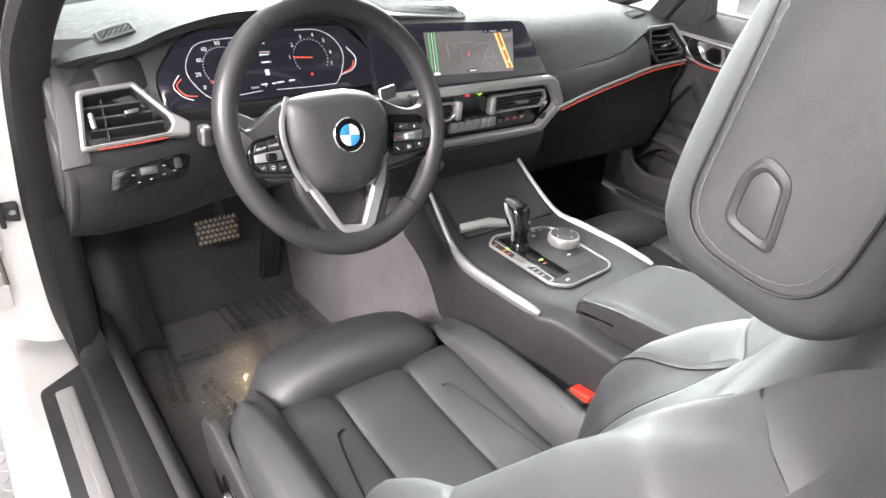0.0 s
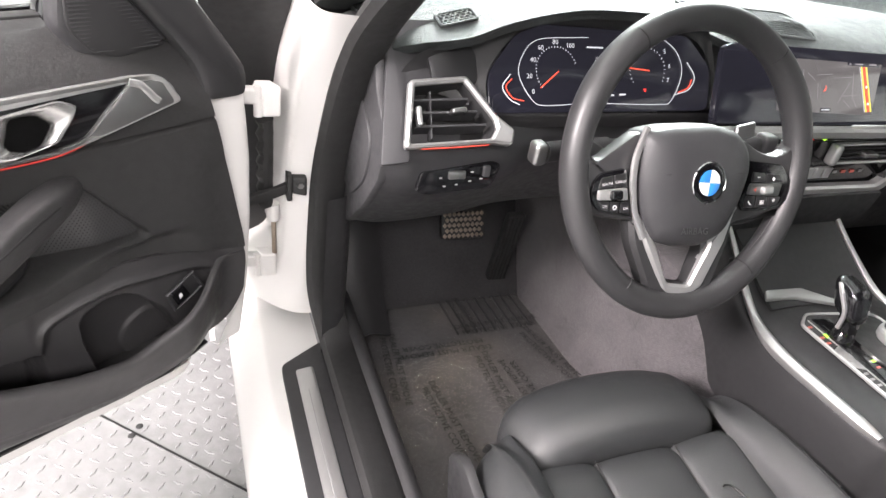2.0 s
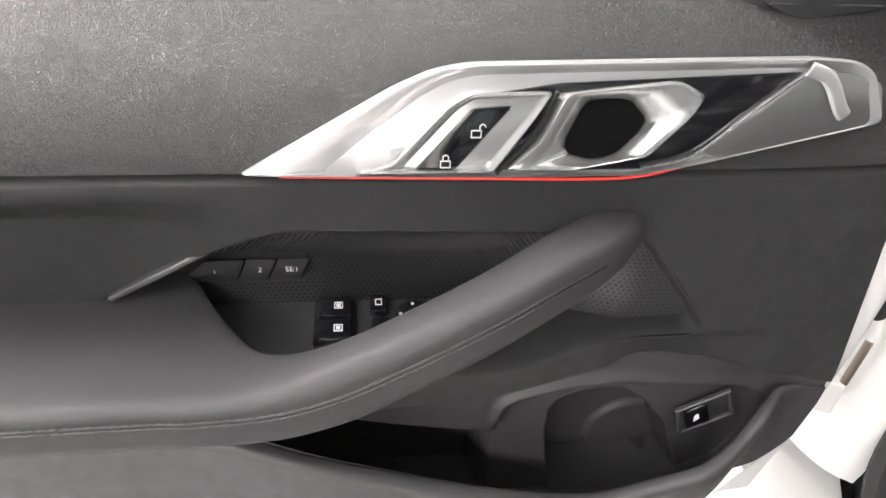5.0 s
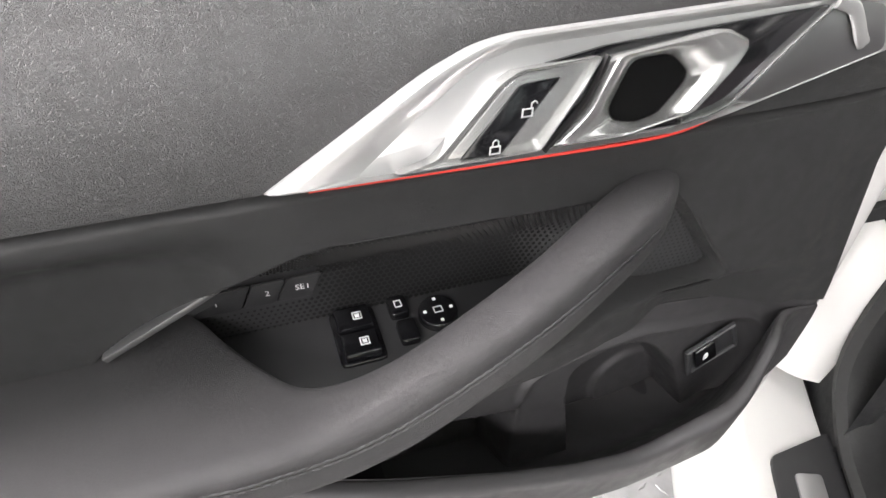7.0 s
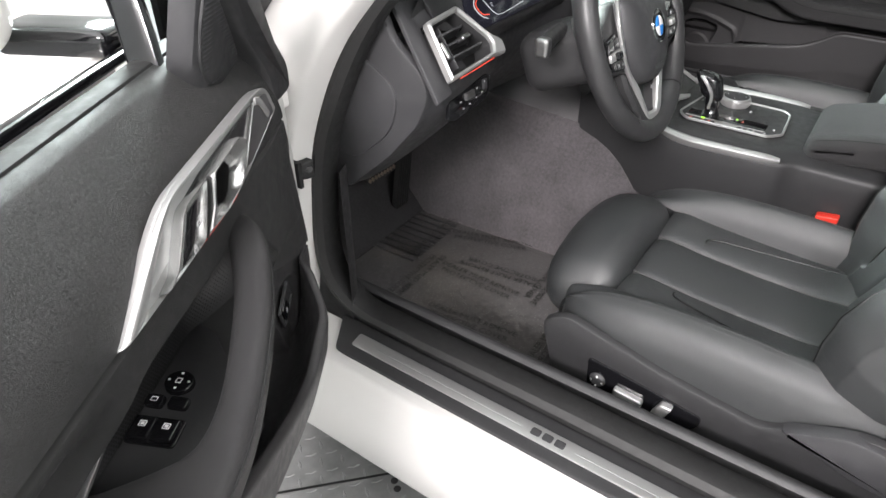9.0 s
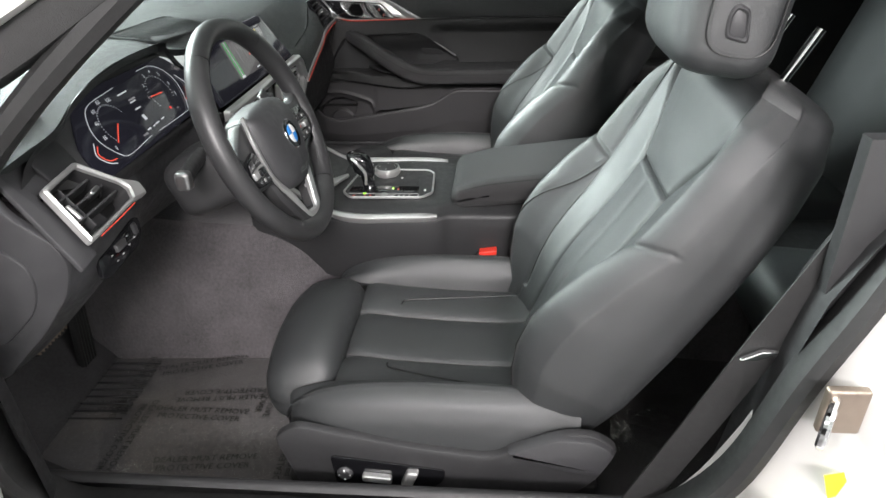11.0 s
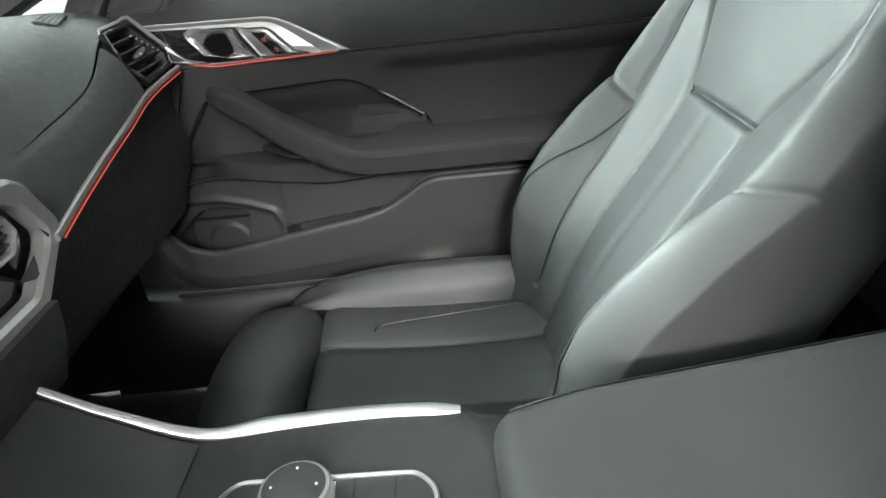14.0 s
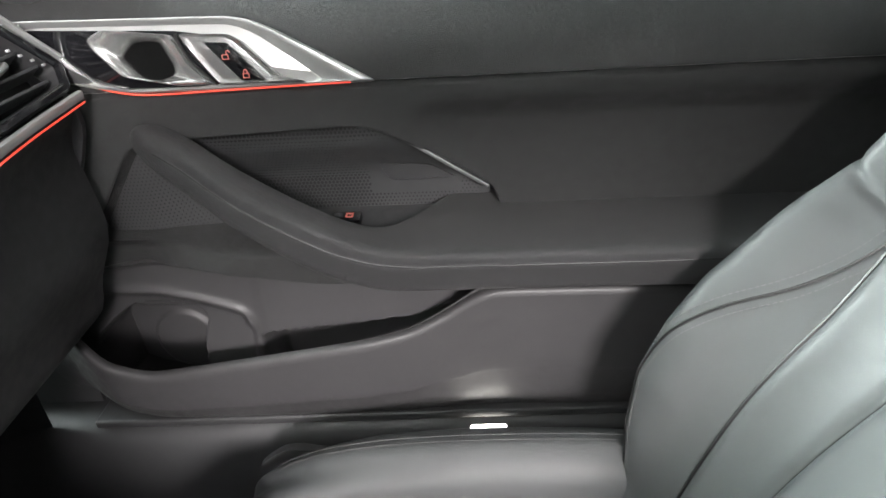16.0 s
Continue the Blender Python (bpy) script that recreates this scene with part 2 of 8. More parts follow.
def put(name, bm, mat, parent=None, label="", smooth=True, xf=None, angle=35):
    """Link a bmesh, in world coordinates, as one mesh object under parent."""
    if xf:
        for v in bm.verts:
            v.co = xf(v.co)
    bmesh.ops.recalc_face_normals(bm, faces=bm.faces)
    data = bpy.data.meshes.new(name)
    bm.to_mesh(data)
    bm.free()
    data.materials.append(mat)
    if smooth:
        data.shade_smooth()
        data.set_sharp_from_angle(angle=radians(angle))
    ob = new(name, data)
    if parent is not None:
        ob.parent = parent
        off = Vector(parent.location) if parent.type == "EMPTY" else Vector((0, 0, 0))
        ob.matrix_parent_inverse = Matrix.Translation(-off)
    if label:
        ob["label"] = label
    return ob


part = put


def spline(pts, n, closed=False):
    """Catmull-Rom through pts (rows), n samples a span."""
    p = np.asarray(pts, float)
    k = len(p)
    out = []
    spans = k if closed else k - 1
    for i in range(spans):
        if closed:
            a, b, c, d = p[(i - 1) % k], p[i], p[(i + 1) % k], p[(i + 2) % k]
        else:
            b, c = p[i], p[i + 1]
            a = p[i - 1] if i else 2 * b - c
            d = p[i + 2] if i + 2 < k else 2 * c - b
        for t in np.arange(n) / n:
            out.append(0.5 * (2 * b + (c - a) * t + (2 * a - 5 * b + 4 * c - d) * t * t + (3 * b - a - 3 * c + d) * t**3))
    if not closed:
        out.append(p[-1])
    return np.array(out)


def grid_mesh(g, close_u=False, close_v=False):
    """A bmesh from an array of points rows x cols x 3."""
    bm = bmesh.new()
    r, c = g.shape[:2]
    vs = [[bm.verts.new(g[i, j]) for j in range(c)] for i in range(r)]
    for i in range(r if close_u else r - 1):
        for j in range(c if close_v else c - 1):
            bm.faces.new((vs[i][j], vs[i][(j + 1) % c], vs[(i + 1) % r][(j + 1) % c], vs[(i + 1) % r][j]))
    return bm


def loft(rows, nu=4, nv=4, close_v=False, caps=False, thick=0.0):
    """A smooth skin through rows of control points; thick closes it into a solid sheet along its normals."""
    rows = np.asarray(rows, float)
    a = np.stack([spline(rows[:, j], nu) for j in range(rows.shape[1])], 1) if nu > 1 else rows
    b = np.stack([spline(a[i], nv, close_v) for i in range(a.shape[0])], 0) if nv > 1 else a
    if thick:
        du, dv = np.gradient(b, axis=0), np.gradient(b, axis=1)
        nrm = np.cross(du, dv)
        nrm /= np.linalg.norm(nrm, axis=-1, keepdims=True) + 1e-9
        b = np.concatenate([b, (b - nrm * thick)[:, ::-1]], 1)
        bm = grid_mesh(b, close_v=True)
        caps = True
        close_v = True
    else:
        bm = grid_mesh(b, close_v=close_v)
    if caps and close_v:
        bm.verts.ensure_lookup_table()
        c = b.shape[1]
        n = b.shape[0]
        if thick:
            h = c // 2
            for base in (0, (n - 1) * c):
                for j in range(h - 1):
                    bm.faces.new((bm.verts[base + j], bm.verts[base + j + 1], bm.verts[base + c - 2 - j], bm.verts[base + c - 1 - j]))
        else:
            bm.faces.new([bm.verts[j] for j in range(c)])
            bm.faces.new([bm.verts[(n - 1) * c + j] for j in range(c)])
    return bm


def rbox(a, b, c, r, n=3, warp=None):
    """A block of half sizes a, b, c with edges rounded by r; warp maps each local point."""
    bm = bmesh.new()

    def ticks(h):
        rr = min(r, h * 0.999)
        inner = h - rr
        cs = [-h + rr * (1 - math.cos(t)) for t in (0, 0.45, 0.9, 1.25)]
        mid = list(np.linspace(-inner, inner, n + 1)) if inner > 1e-5 else [0]
        return cs + mid + [-v for v in reversed(cs)]

    dims = (a, b, c)
    seen = {}

    def vert(p):
        key = tuple(round(v, 6) for v in p)
        if key not in seen:
            inner = [max(-(d - min(r, d * 0.999)), min(d - min(r, d * 0.999), v)) for v, d in zip(p, dims)]
            off = Vector([v - w for v, w in zip(p, inner)])
            rr = min(r, *[d * 0.999 for d in dims])
            q = Vector(inner) + (off.normalized() * rr if off.length > 1e-9 else off)
            if warp:
                q = Vector(warp(q))
            seen[key] = bm.verts.new(q)
        return seen[key]

    for axis in range(3):
        u, v = [k for k in range(3) if k != axis]
        tu, tv = ticks(dims[u]), ticks(dims[v])
        for side in (-1, 1):
            for i in range(len(tu) - 1):
                for j in range(len(tv) - 1):
                    quad = []
                    for x, y in ((tu[i], tv[j]), (tu[i + 1], tv[j]), (tu[i + 1], tv[j + 1]), (tu[i], tv[j + 1])):
                        p = [0, 0, 0]
                        p[axis], p[u], p[v] = side * dims[axis], x, y
                        w = vert(p)
                        if w not in quad:
                            quad.append(w)
                    if len(quad) > 2:
                        try:
                            bm.faces.new(quad)
                        except ValueError:
                            pass
    return bm


def offset_poly(poly, d):
    """A closed 2D polygon moved inward by d (mitred)."""
    p = np.asarray(poly, float)
    area = 0.5 * np.sum(p[:, 0] * np.roll(p[:, 1], -1) - np.roll(p[:, 0], -1) * p[:, 1])
    sgn = 1 if area > 0 else -1
    out = []
    for i in range(len(p)):
        a, b, c = p[i - 1], p[i], p[(i + 1) % len(p)]
        e1, e2 = (b - a) / (np.linalg.norm(b - a) + 1e-9), (c - b) / (np.linalg.norm(c - b) + 1e-9)
        n1, n2 = np.array([-e1[1], e1[0]]) * sgn, np.array([-e2[1], e2[0]]) * sgn
        m = n1 + n2
        m /= max(np.linalg.norm(m), 1e-6)
        out.append(b + m * d / max(m @ n1, 0.35))
    return np.array(out)


def round_poly(poly, r, n=3):
    """A closed 2D polygon with its corners rounded."""
    p = np.asarray(poly, float)
    out = []
    for i in range(len(p)):
        a, b, c = p[i - 1], p[i], p[(i + 1) % len(p)]
        da, dc = np.linalg.norm(a - b), np.linalg.norm(c - b)
        k = min(r, 0.45 * da, 0.45 * dc)
        s, e = b + (a - b) / da * k, b + (c - b) / dc * k
        for t in np.linspace(0, 1, n + 1):
            out.append((1 - t) ** 2 * s + 2 * t * (1 - t) * b + t * t * e)
    return np.array(out)


def plate(poly, thick, frame3, bevel=0.001, hole=None):
    """An extruded 2D polygon with a bevelled front edge. frame3 maps (x, y, height) to the world."""
    bm = bmesh.new()
    p = np.asarray(poly, float)
    rings = [(p, 0.0), (p, thick - bevel), (offset_poly(p, bevel * 0.35), thick - bevel * 0.3), (offset_poly(p, bevel), thick)]
    vs = [[bm.verts.new(frame3(x, y, h)) for x, y in q] for q, h in rings]
    n = len(p)
    for a, b in zip(vs[:-1], vs[1:]):
        for i in range(n):
            bm.faces.new((a[i], a[(i + 1) % n], b[(i + 1) % n], b[i]))
    bm.faces.new(vs[0])
    bm.faces.new(vs[-1])
    return bm


def ring_plate(outer, inner, thick, frame3, bevel=0.001):
    """A frame between two polygons of the same number of corners."""
    bm = bmesh.new()
    o, q = np.asarray(outer, float), np.asarray(inner, float)
    rings = [(o, 0), (o, thick - bevel), (offset_poly(o, bevel), thick), (offset_poly(q, -bevel), thick), (q, thick - bevel), (q, 0)]
    vs = [[bm.verts.new(frame3(x, y, h)) for x, y in r] for r, h in rings]
    n = len(o)
    for k in range(len(vs)):
        a, b = vs[k], vs[(k + 1) % len(vs)]
        for i in range(n):
            bm.faces.new((a[i], a[(i + 1) % n], b[(i + 1) % n], b[i]))
    return bm


def sweep(path, profile, up=(0, 0, 1), closed=False, scale=None):
    """A 2D profile (sideways, up) carried along a path; capped when open."""
    p = np.asarray(path, float)
    n = len(p)
    tan = np.gradient(p, axis=0)
    if closed:
        tan = np.roll(p, -1, 0) - np.roll(p, 1, 0)
    tan /= np.linalg.norm(tan, axis=1, keepdims=True) + 1e-9
    upv = np.broadcast_to(np.asarray(up, float), p.shape)
    side = np.cross(tan, upv)
    side /= np.linalg.norm(side, axis=1, keepdims=True) + 1e-9
    top = np.cross(side, tan)
    prof = np.asarray(profile, float)
    k = np.ones(n) if scale is None else np.asarray(scale, float)
    g = p[:, None] + k[:, None, None] * (prof[None, :, :1] * side[:, None] + prof[None, :, 1:] * top[:, None])
    bm = grid_mesh(g, close_u=closed, close_v=True)
    if not closed:
        bm.verts.ensure_lookup_table()
        c = len(prof)
        bm.faces.new([bm.verts[j] for j in range(c)])
        bm.faces.new([bm.verts[(n - 1) * c + j] for j in range(c)])
    return bm


def disc(r, n=10, squash=1.0):
    return [(r * math.cos(2 * math.pi * i / n), squash * r * math.sin(2 * math.pi * i / n)) for i in range(n)]


def rect(w, h, r=0.0):
    q = [(-w / 2, -h / 2), (w / 2, -h / 2), (w / 2, h / 2), (-w / 2, h / 2)]
    return round_poly(q, r, 2) if r else np.array(q)


def tube(path, r, n=8, closed=False, up=(0, 0, 1)):
    return sweep(path, disc(r, n), up, closed)


def merge(*bms):
    out = bmesh.new()
    for b in bms:
        tmp = bpy.data.meshes.new("tmp")
        b.to_mesh(tmp)
        b.free()
        out.from_mesh(tmp)
        bpy.data.meshes.remove(tmp)
    return out


def lathe(profile, frame3, n=32):
    """A profile of (radius, height) turned round the frame's third axis."""
    g = np.array([[frame3(r * math.cos(2 * math.pi * j / n), r * math.sin(2 * math.pi * j / n), h) for j in range(n)] for r, h in profile])
    bm = grid_mesh(g, close_v=True)
    return bm


def frame_from(origin, ax, ay, az=None):
    """A map from local (x, y, height) to the world."""
    o, ax, ay = Vector(origin), Vector(ax).normalized(), Vector(ay)
    az = Vector(az).normalized() if az is not None else ax.cross(ay).normalized()
    ay = (ay - ax * ay.dot(ax)).normalized()
    return lambda x, y, h=0.0: o + ax * x + ay * y + az * h


def letters(text, size, frame3, name, mat, parent=None, x=0.0, y=0.0, align="CENTER", h=0.0004, turn=0.0):
    """Printed letters as a thin mesh."""
    cu = bpy.data.curves.new(name, "FONT")
    cu.body, cu.size, cu.align_x, cu.align_y, cu.extrude, cu.resolution_u = text, size, align, "CENTER", 0.0, 2
    ob = bpy.data.objects.new(name, cu)
    scene.collection.objects.link(ob)
    bpy.context.view_layer.update()
    me = bpy.data.meshes.new_from_object(ob.evaluated_get(bpy.context.evaluated_depsgraph_get()))
    bpy.data.objects.remove(ob)
    bpy.data.curves.remove(cu)
    bm = bmesh.new()
    bm.from_mesh(me)
    bpy.data.meshes.remove(me)
    c, s = math.cos(turn), math.sin(turn)
    for v in bm.verts:
        v.co = frame3(x + c * v.co.x - s * v.co.y, y + s * v.co.x + c * v.co.y, h)
    return put(name, bm, mat, parent, smooth=False)


def stitches(path, parent, name="stitching", step=0.0045, length=0.0028, r=0.00045, mat=None, up=(0, 0, 1)):
    """A row of short threads along a path, as one mesh."""
    p = np.asarray(path, float)
    seg = np.linalg.norm(np.diff(p, axis=0), axis=1)
    dist = np.r_[0, np.cumsum(seg)]
    out = []
    for d in np.arange(step, dist[-1] - length, step):
        ends = [[np.interp(e, dist, p[:, k]) for k in range(3)] for e in (d, d + length / 2, d + length)]
        out.append((ends, d))
    bm = bmesh.new()
    for ends, _ in out:
        a, m, b = (Vector(e) for e in ends)
        t = (b - a).normalized()
        s = t.cross(Vector(up)).normalized()
        u = s.cross(t)
        rings = []
        for q, k in ((a, 0.5), (m, 1.0), (b, 0.5)):
            rings.append([bm.verts.new(q + (s * x + u * y) * r * k) for x, y in ((1, 0), (0, 1), (-1, 0), (0, -1))])
        for g, h in zip(rings[:-1], rings[1:]):
            for i in range(4):
                bm.faces.new((g[i], g[(i + 1) % 4], h[(i + 1) % 4], h[i]))
    return put(name, bm, mat or THREAD, parent)

# ---- room ----
def slab(name, lo, hi, mat, label, category):
    a, b = Vector(lo), Vector(hi)
    bm = bmesh.new()
    bmesh.ops.create_cube(bm, size=1.0)
    for v in bm.verts:
        v.co = Vector([(a[k] + b[k]) / 2 + v.co[k] * (b[k] - a[k]) for k in range(3)])
    return tagged(put(name, bm, mat, smooth=False), label, category, kind="structure")


slab("ground", (-6, -6, -0.08), (6, 6, 0.0), TREAD, "pale grey painted tread plate floor", "floor")
slab("wall_north", (-6, 6, 0), (6, 6.15, 3.3), WALL, "white painted showroom wall", "wall")
slab("wall_south", (-6, -6.15, 0), (6, -6, 3.3), WALL, "white painted showroom wall", "wall")
slab("wall_west", (-6.15, -6, 0), (-6, 6, 3.3), WALL, "white painted showroom wall", "wall")
slab("wall_east", (6, -6, 0), (6.15, 6, 3.3), WALL, "white painted showroom wall", "wall")
slab("ceiling", (-6.15, -6.15, 3.3), (6.15, 6.15, 3.4), WALL, "white showroom ceiling", "ceiling")


def tread_bars():
    """Raised lozenges of the tread plate in the stretch that shows beside the sill."""
    bm = bmesh.new()
    step = 0.030
    for i in range(-4, 62):
        for j in range(-20, 62):
            x, y = -2.05 + i * step, -0.15 + j * step
            if x > -0.72 or y > 1.5:
                continue
            a = radians(45 if (i + j) % 2 else -45) + radians(8)
            c, s = math.cos(a), math.sin(a)
            L, W, H = 0.0125, 0.0036, 0.0016
            pts = [(-L, 0, 0), (0, -W, 0), (L, 0, 0), (0, W, 0)]
            base = [bm.verts.new((x + c * p - s * q, y + s * p + c * q, 0.0)) for p, q, _ in pts]
            top = [bm.verts.new((x + 0.62 * (c * p - s * q), y + 0.62 * (s * p + c * q), H)) for p, q, _ in pts]
            for k in range(4):
                bm.faces.new((base[k], base[(k + 1) % 4], top[(k + 1) % 4], top[k]))
            bm.faces.new(top)
    ob = put("tread_bars", bm, TREAD, smooth=False)
    return tagged(ob, "raised lozenge bars of the tread plate floor", "floor relief", kind="stuff")


tread_bars()
# joint between two floor plates and its screws
joint = put("floor_joint", sweep([(-2.2, 1.56, 0.0012), (-1.174, 0.592, 0.0012), (-0.84, 0.275, 0.0012), (-0.4, -0.14, 0.0012)], rect(0.004, 0.002)), BLACK_INK)
tagged(joint, "dark joint between two tread plates", "joint", kind="structure")
for k, (x, y) in enumerate(((-1.072, 0.519), (-1.086, 0.497), (-0.800, 0.212), (-0.811, 0.196))):
    sc = put("floor_screw", lathe([(0.0, 0.001), (0.006, 0.001), (0.0075, 0.0)], frame_from((x, y, 0.0012), (1, 0, 0), (0, 1, 0)), 12), RUBBER)
    tagged(sc, "dark countersunk screw in the tread plate", "screw", "floor screws")

# ---- car body ----
body = thing("white_coupe", (0, 0, 0), "white two-door car body with open door aperture and black seals", "car")


def yrow(y, pts):
    return [(x, y, z) for x, z in pts]


rock = [(-0.740, 0.300), (-0.822, 0.309), (-0.842, 0.304), (-0.866, 0.280), (-0.884, 0.235), (-0.886, 0.19), (-0.872, 0.16), (-0.79, 0.14)]
put("rocker_panel", loft([yrow(y, [(x - 0.0, z) for x, z in rock]) for y in (0.62, 0.40, 0.2, 0.0, -0.25, -0.5, -0.75)], 3, 4), PAINT, body, "white painted sill side")
# front jamb: white pillar face between fender and seal
jamb, gap_rows = [], []
full = ((-0.745, 0.385), (-0.772, 0.390), (-0.80, 0.41), (-0.832, 0.445), (-0.862, 0.475), (-0.885, 0.50), (-0.90, 0.53), (-0.906, 0.60))
turned = ((-0.745, 0.385), (-0.772, 0.390), (-0.793, 0.397), (-0.802, 0.404), (-0.807, 0.420), (-0.811, 0.46), (-0.814, 0.50), (-0.818, 0.56))
for z, dx, dy in ((0.34, 0.0, 0.03), (0.42, 0, 0.015), (0.45, 0.0, 0.010), (0.48, 0.0, 0.006), (0.52, 0.0, 0.0), (0.65, 0.004, -0.02), (0.75, 0.008, -0.055), (0.83, 0.012, -0.10), (0.89, 0.018, -0.15), (0.93, 0.02, -0.19)):
    w = min(max((z - 0.43) / 0.05, 0.0), 1.0)
    jamb.append([(a + (c - a) * w + dx, b + (d - b) * w + dy, z) for (a, b), (c, d) in zip(full, turned)])
    if z > 0.44:
        gap_rows.append([(x + dx, y + dy, z) for x, y in ((-0.800, 0.515), (-0.85, 0.512), (-0.90, 0.520), (-0.925, 0.530))])
# Black panel behind the hinges, added for the shade in the gap.
put("hinge_gap_shade", loft(gap_rows, 2, 2, thick=0.004), BLACK_SATIN, body, "dark panel standing in for the shaded gap behind the door hinges")
put("front_jamb", loft(jamb, 4, 3), PAINT, body, "white painted hinge pillar")


def fender():
    rows = []
    for y in np.linspace(0.53, 2.0, 26):
        arch = 0.20
        dy = abs(y - 1.28)
        if dy < 0.37:
            arch = 0.33 + math.sqrt(max(0.37**2 - dy**2, 0))
        top = 0.90 - 0.10 * max(0, y - 0.6) ** 1.4
        row = []
        for t in np.linspace(0, 1, 9):
            z = arch + (top - arch) * t
            x = -0.912 + 0.05 * max(0, (z - 0.62) / 0.3) ** 2 - 0.01 * math.sin(3.1 * t)
            row.append((x, y, z))
        row += [(-0.83, y, top + 0.018), (-0.78, y, top + 0.026)]
        rows.append(row)
    return loft(rows, 1, 1, thick=0.01)


put("front_fender", fender(), PAINT, body, "white front fender")
hood = [[(x, y, 0.925 - 0.10 * max(0, y - 0.65) ** 1.4 + 0.05 * (1 - (x / 0.8) ** 2)) for x in np.linspace(-0.775, 0.775, 9)] for y in (0.74, 0.9, 1.2, 1.6, 2.0)]
put("hood", loft(hood, 2, 2, thick=0.012), PAINT, body, "white hood")
cowl = [[(x, y, z - 0.02 * (x / 0.75) ** 2) for x in np.linspace(-0.76, 0.76, 9)] for y, z in ((0.645, 0.900), (0.69, 0.898), (0.74, 0.905))]
put("cowl", loft(cowl, 2, 2, thick=0.01), PLASTIC, body, "black plastic cowl below the windscreen")


def arc_wheel(at):
    w = thing("road_wheel", at, "black tyre on a dark alloy wheel in the front arch", "wheel")
    fr = frame_from(at, (0, 1, 0), (0, 0, 1), (-1, 0, 0))
    prof = [(0.215, -0.10), (0.30, -0.105), (0.322, -0.085), (0.33, 0.0), (0.322, 0.085), (0.30, 0.105), (0.215, 0.10), (0.21, 0)]
    put("tyre", lathe(prof + [prof[0]], fr, 40), TYRE, w)
    put("rim", lathe([(0.0, 0.06), (0.05, 0.07), (0.06, 0.05), (0.18, 0.04), (0.205, 0.07), (0.214, 0.095)], fr, 40), DARKSILVER, w)
    return w


arc_wheel((-0.80, 1.28, 0.33))

# sill plate with its satin insert
plate_xy = frame_from((-0.778, 0, 0.306), (0, -1, 0), (1, 0, 0), (0, 0, 1))
sill_cover = thing("sill_plate", (-0.778, 0, 0.306), "black sill cover with brushed metal insert", "sill plate")
put("cover", plate(round_poly([(-0.318, -0.034), (-0.300, -0.036), (0.487, -0.036), (0.487, 0.042), (-0.366, 0.042)], 0.010), 0.008, plate_xy, 0.003), PLASTIC, sill_cover)
put("insert", plate(round_poly([(-0.298, -0.014), (0.43, -0.014), (0.43, 0.016), (-0.302, 0.016)], 0.006), 0.0105, plate_xy, 0.001), DOORSILVER, sill_cover, "brushed metal strip")
for a, b in ((-0.25, 0.035), (0.125, 0.39)):
    put("groove", plate([(a, -0.0006), (b, -0.0006), (b, 0.0006), (a, 0.0006)], 0.0110, plate_xy, 0.0002), GREY_INK, sill_cover)
for k in range(3):
    put("logo_shape", plate(rect(0.016, 0.014, 0.003) + np.array([0.058 + 0.020 * k, 0.001]), 0.0112, plate_xy, 0.0003), PLASTIC_GREY, sill_cover)

# door seal loop
seal_path = spline([(-0.732, -0.45, 0.326), (-0.730, 0.0, 0.324), (-0.730, 0.25, 0.324), (-0.734, 0.345, 0.340), (-0.750, 0.386, 0.43), (-0.752, 0.372, 0.62), (-0.748, 0.335, 0.735),
                    (-0.742, 0.268, 0.86), (-0.732, 0.19, 0.945), (-0.70, 0.07, 1.05), (-0.65, -0.08, 1.16), (-0.60, -0.28, 1.26), (-0.585, -0.55, 1.285), (-0.61, -0.78, 1.20),
                    (-0.68, -0.84, 1.0), (-0.745, -0.76, 0.82), (-0.765, -0.69, 0.66), (-0.764, -0.638, 0.49), (-0.745, -0.565, 0.378)], 6, True)
centre = np.array([-0.74, -0.15, 0.75])
toward = centre - seal_path
toward[:, 0] = 0
toward /= np.linalg.norm(toward, axis=1, keepdims=True)
# profile axes: first across (towards the cabin), second towards the middle of the opening
sealring = np.array([[p + np.array([u, 0, 0]) + t * v for u, v in ((-0.010, -0.006), (-0.012, 0.006), (-0.004, 0.016), (0.008, 0.018), (0.020, 0.014), (0.034, 0.012), (0.046, 0.004), (0.046, -0.012), (0.0, -0.014))] for p, t in zip(seal_path, toward)])
seal = put("door_seal", grid_mesh(sealring, close_u=True, close_v=True), RUBBER)
tagged(seal, "thick black rubber seal round the open door aperture", "seal", kind="structure")

# inner sill trim and pillar trims
put("sill_trim", loft([yrow(y, [(-0.692, 0.348), (-0.684, 0.354), (-0.674, 0.352), (-0.665, 0.338), (-0.660, 0.30), (-0.657, 0.25), (-0.655, 0.20)]) for y in (0.46, 0.3, 0.1, -0.2, -0.5, -0.8)], 2, 3), PLASTIC, body, "black plastic inner sill trim")
put("sill_trim", loft([yrow(y, [(0.80, 0.385), (0.74, 0.392), (0.71, 0.390), (0.688, 0.375), (0.676, 0.34), (0.668, 0.27), (0.665, 0.20)]) for y in (0.46, 0.3, 0.1, -0.2, -0.5, -0.8)], 2, 3), PLASTIC, body, "black plastic inner sill trim")
put("kick_panel", loft([[(-0.742, 0.335, z), (-0.70, 0.36, z), (-0.685, 0.44, z), (-0.675, 0.60, z), (-0.66, 0.80, z)] for z in (0.20, 0.35, 0.5, 0.62)], 2, 3), PLASTIC, body)
put("kick_panel", loft([[(0.70, 0.36, z), (0.685, 0.44, z), (0.675, 0.60, z), (0.66, 0.80, z)] for z in (0.20, 0.35, 0.5, 0.62)], 2, 3), PLASTIC, body)

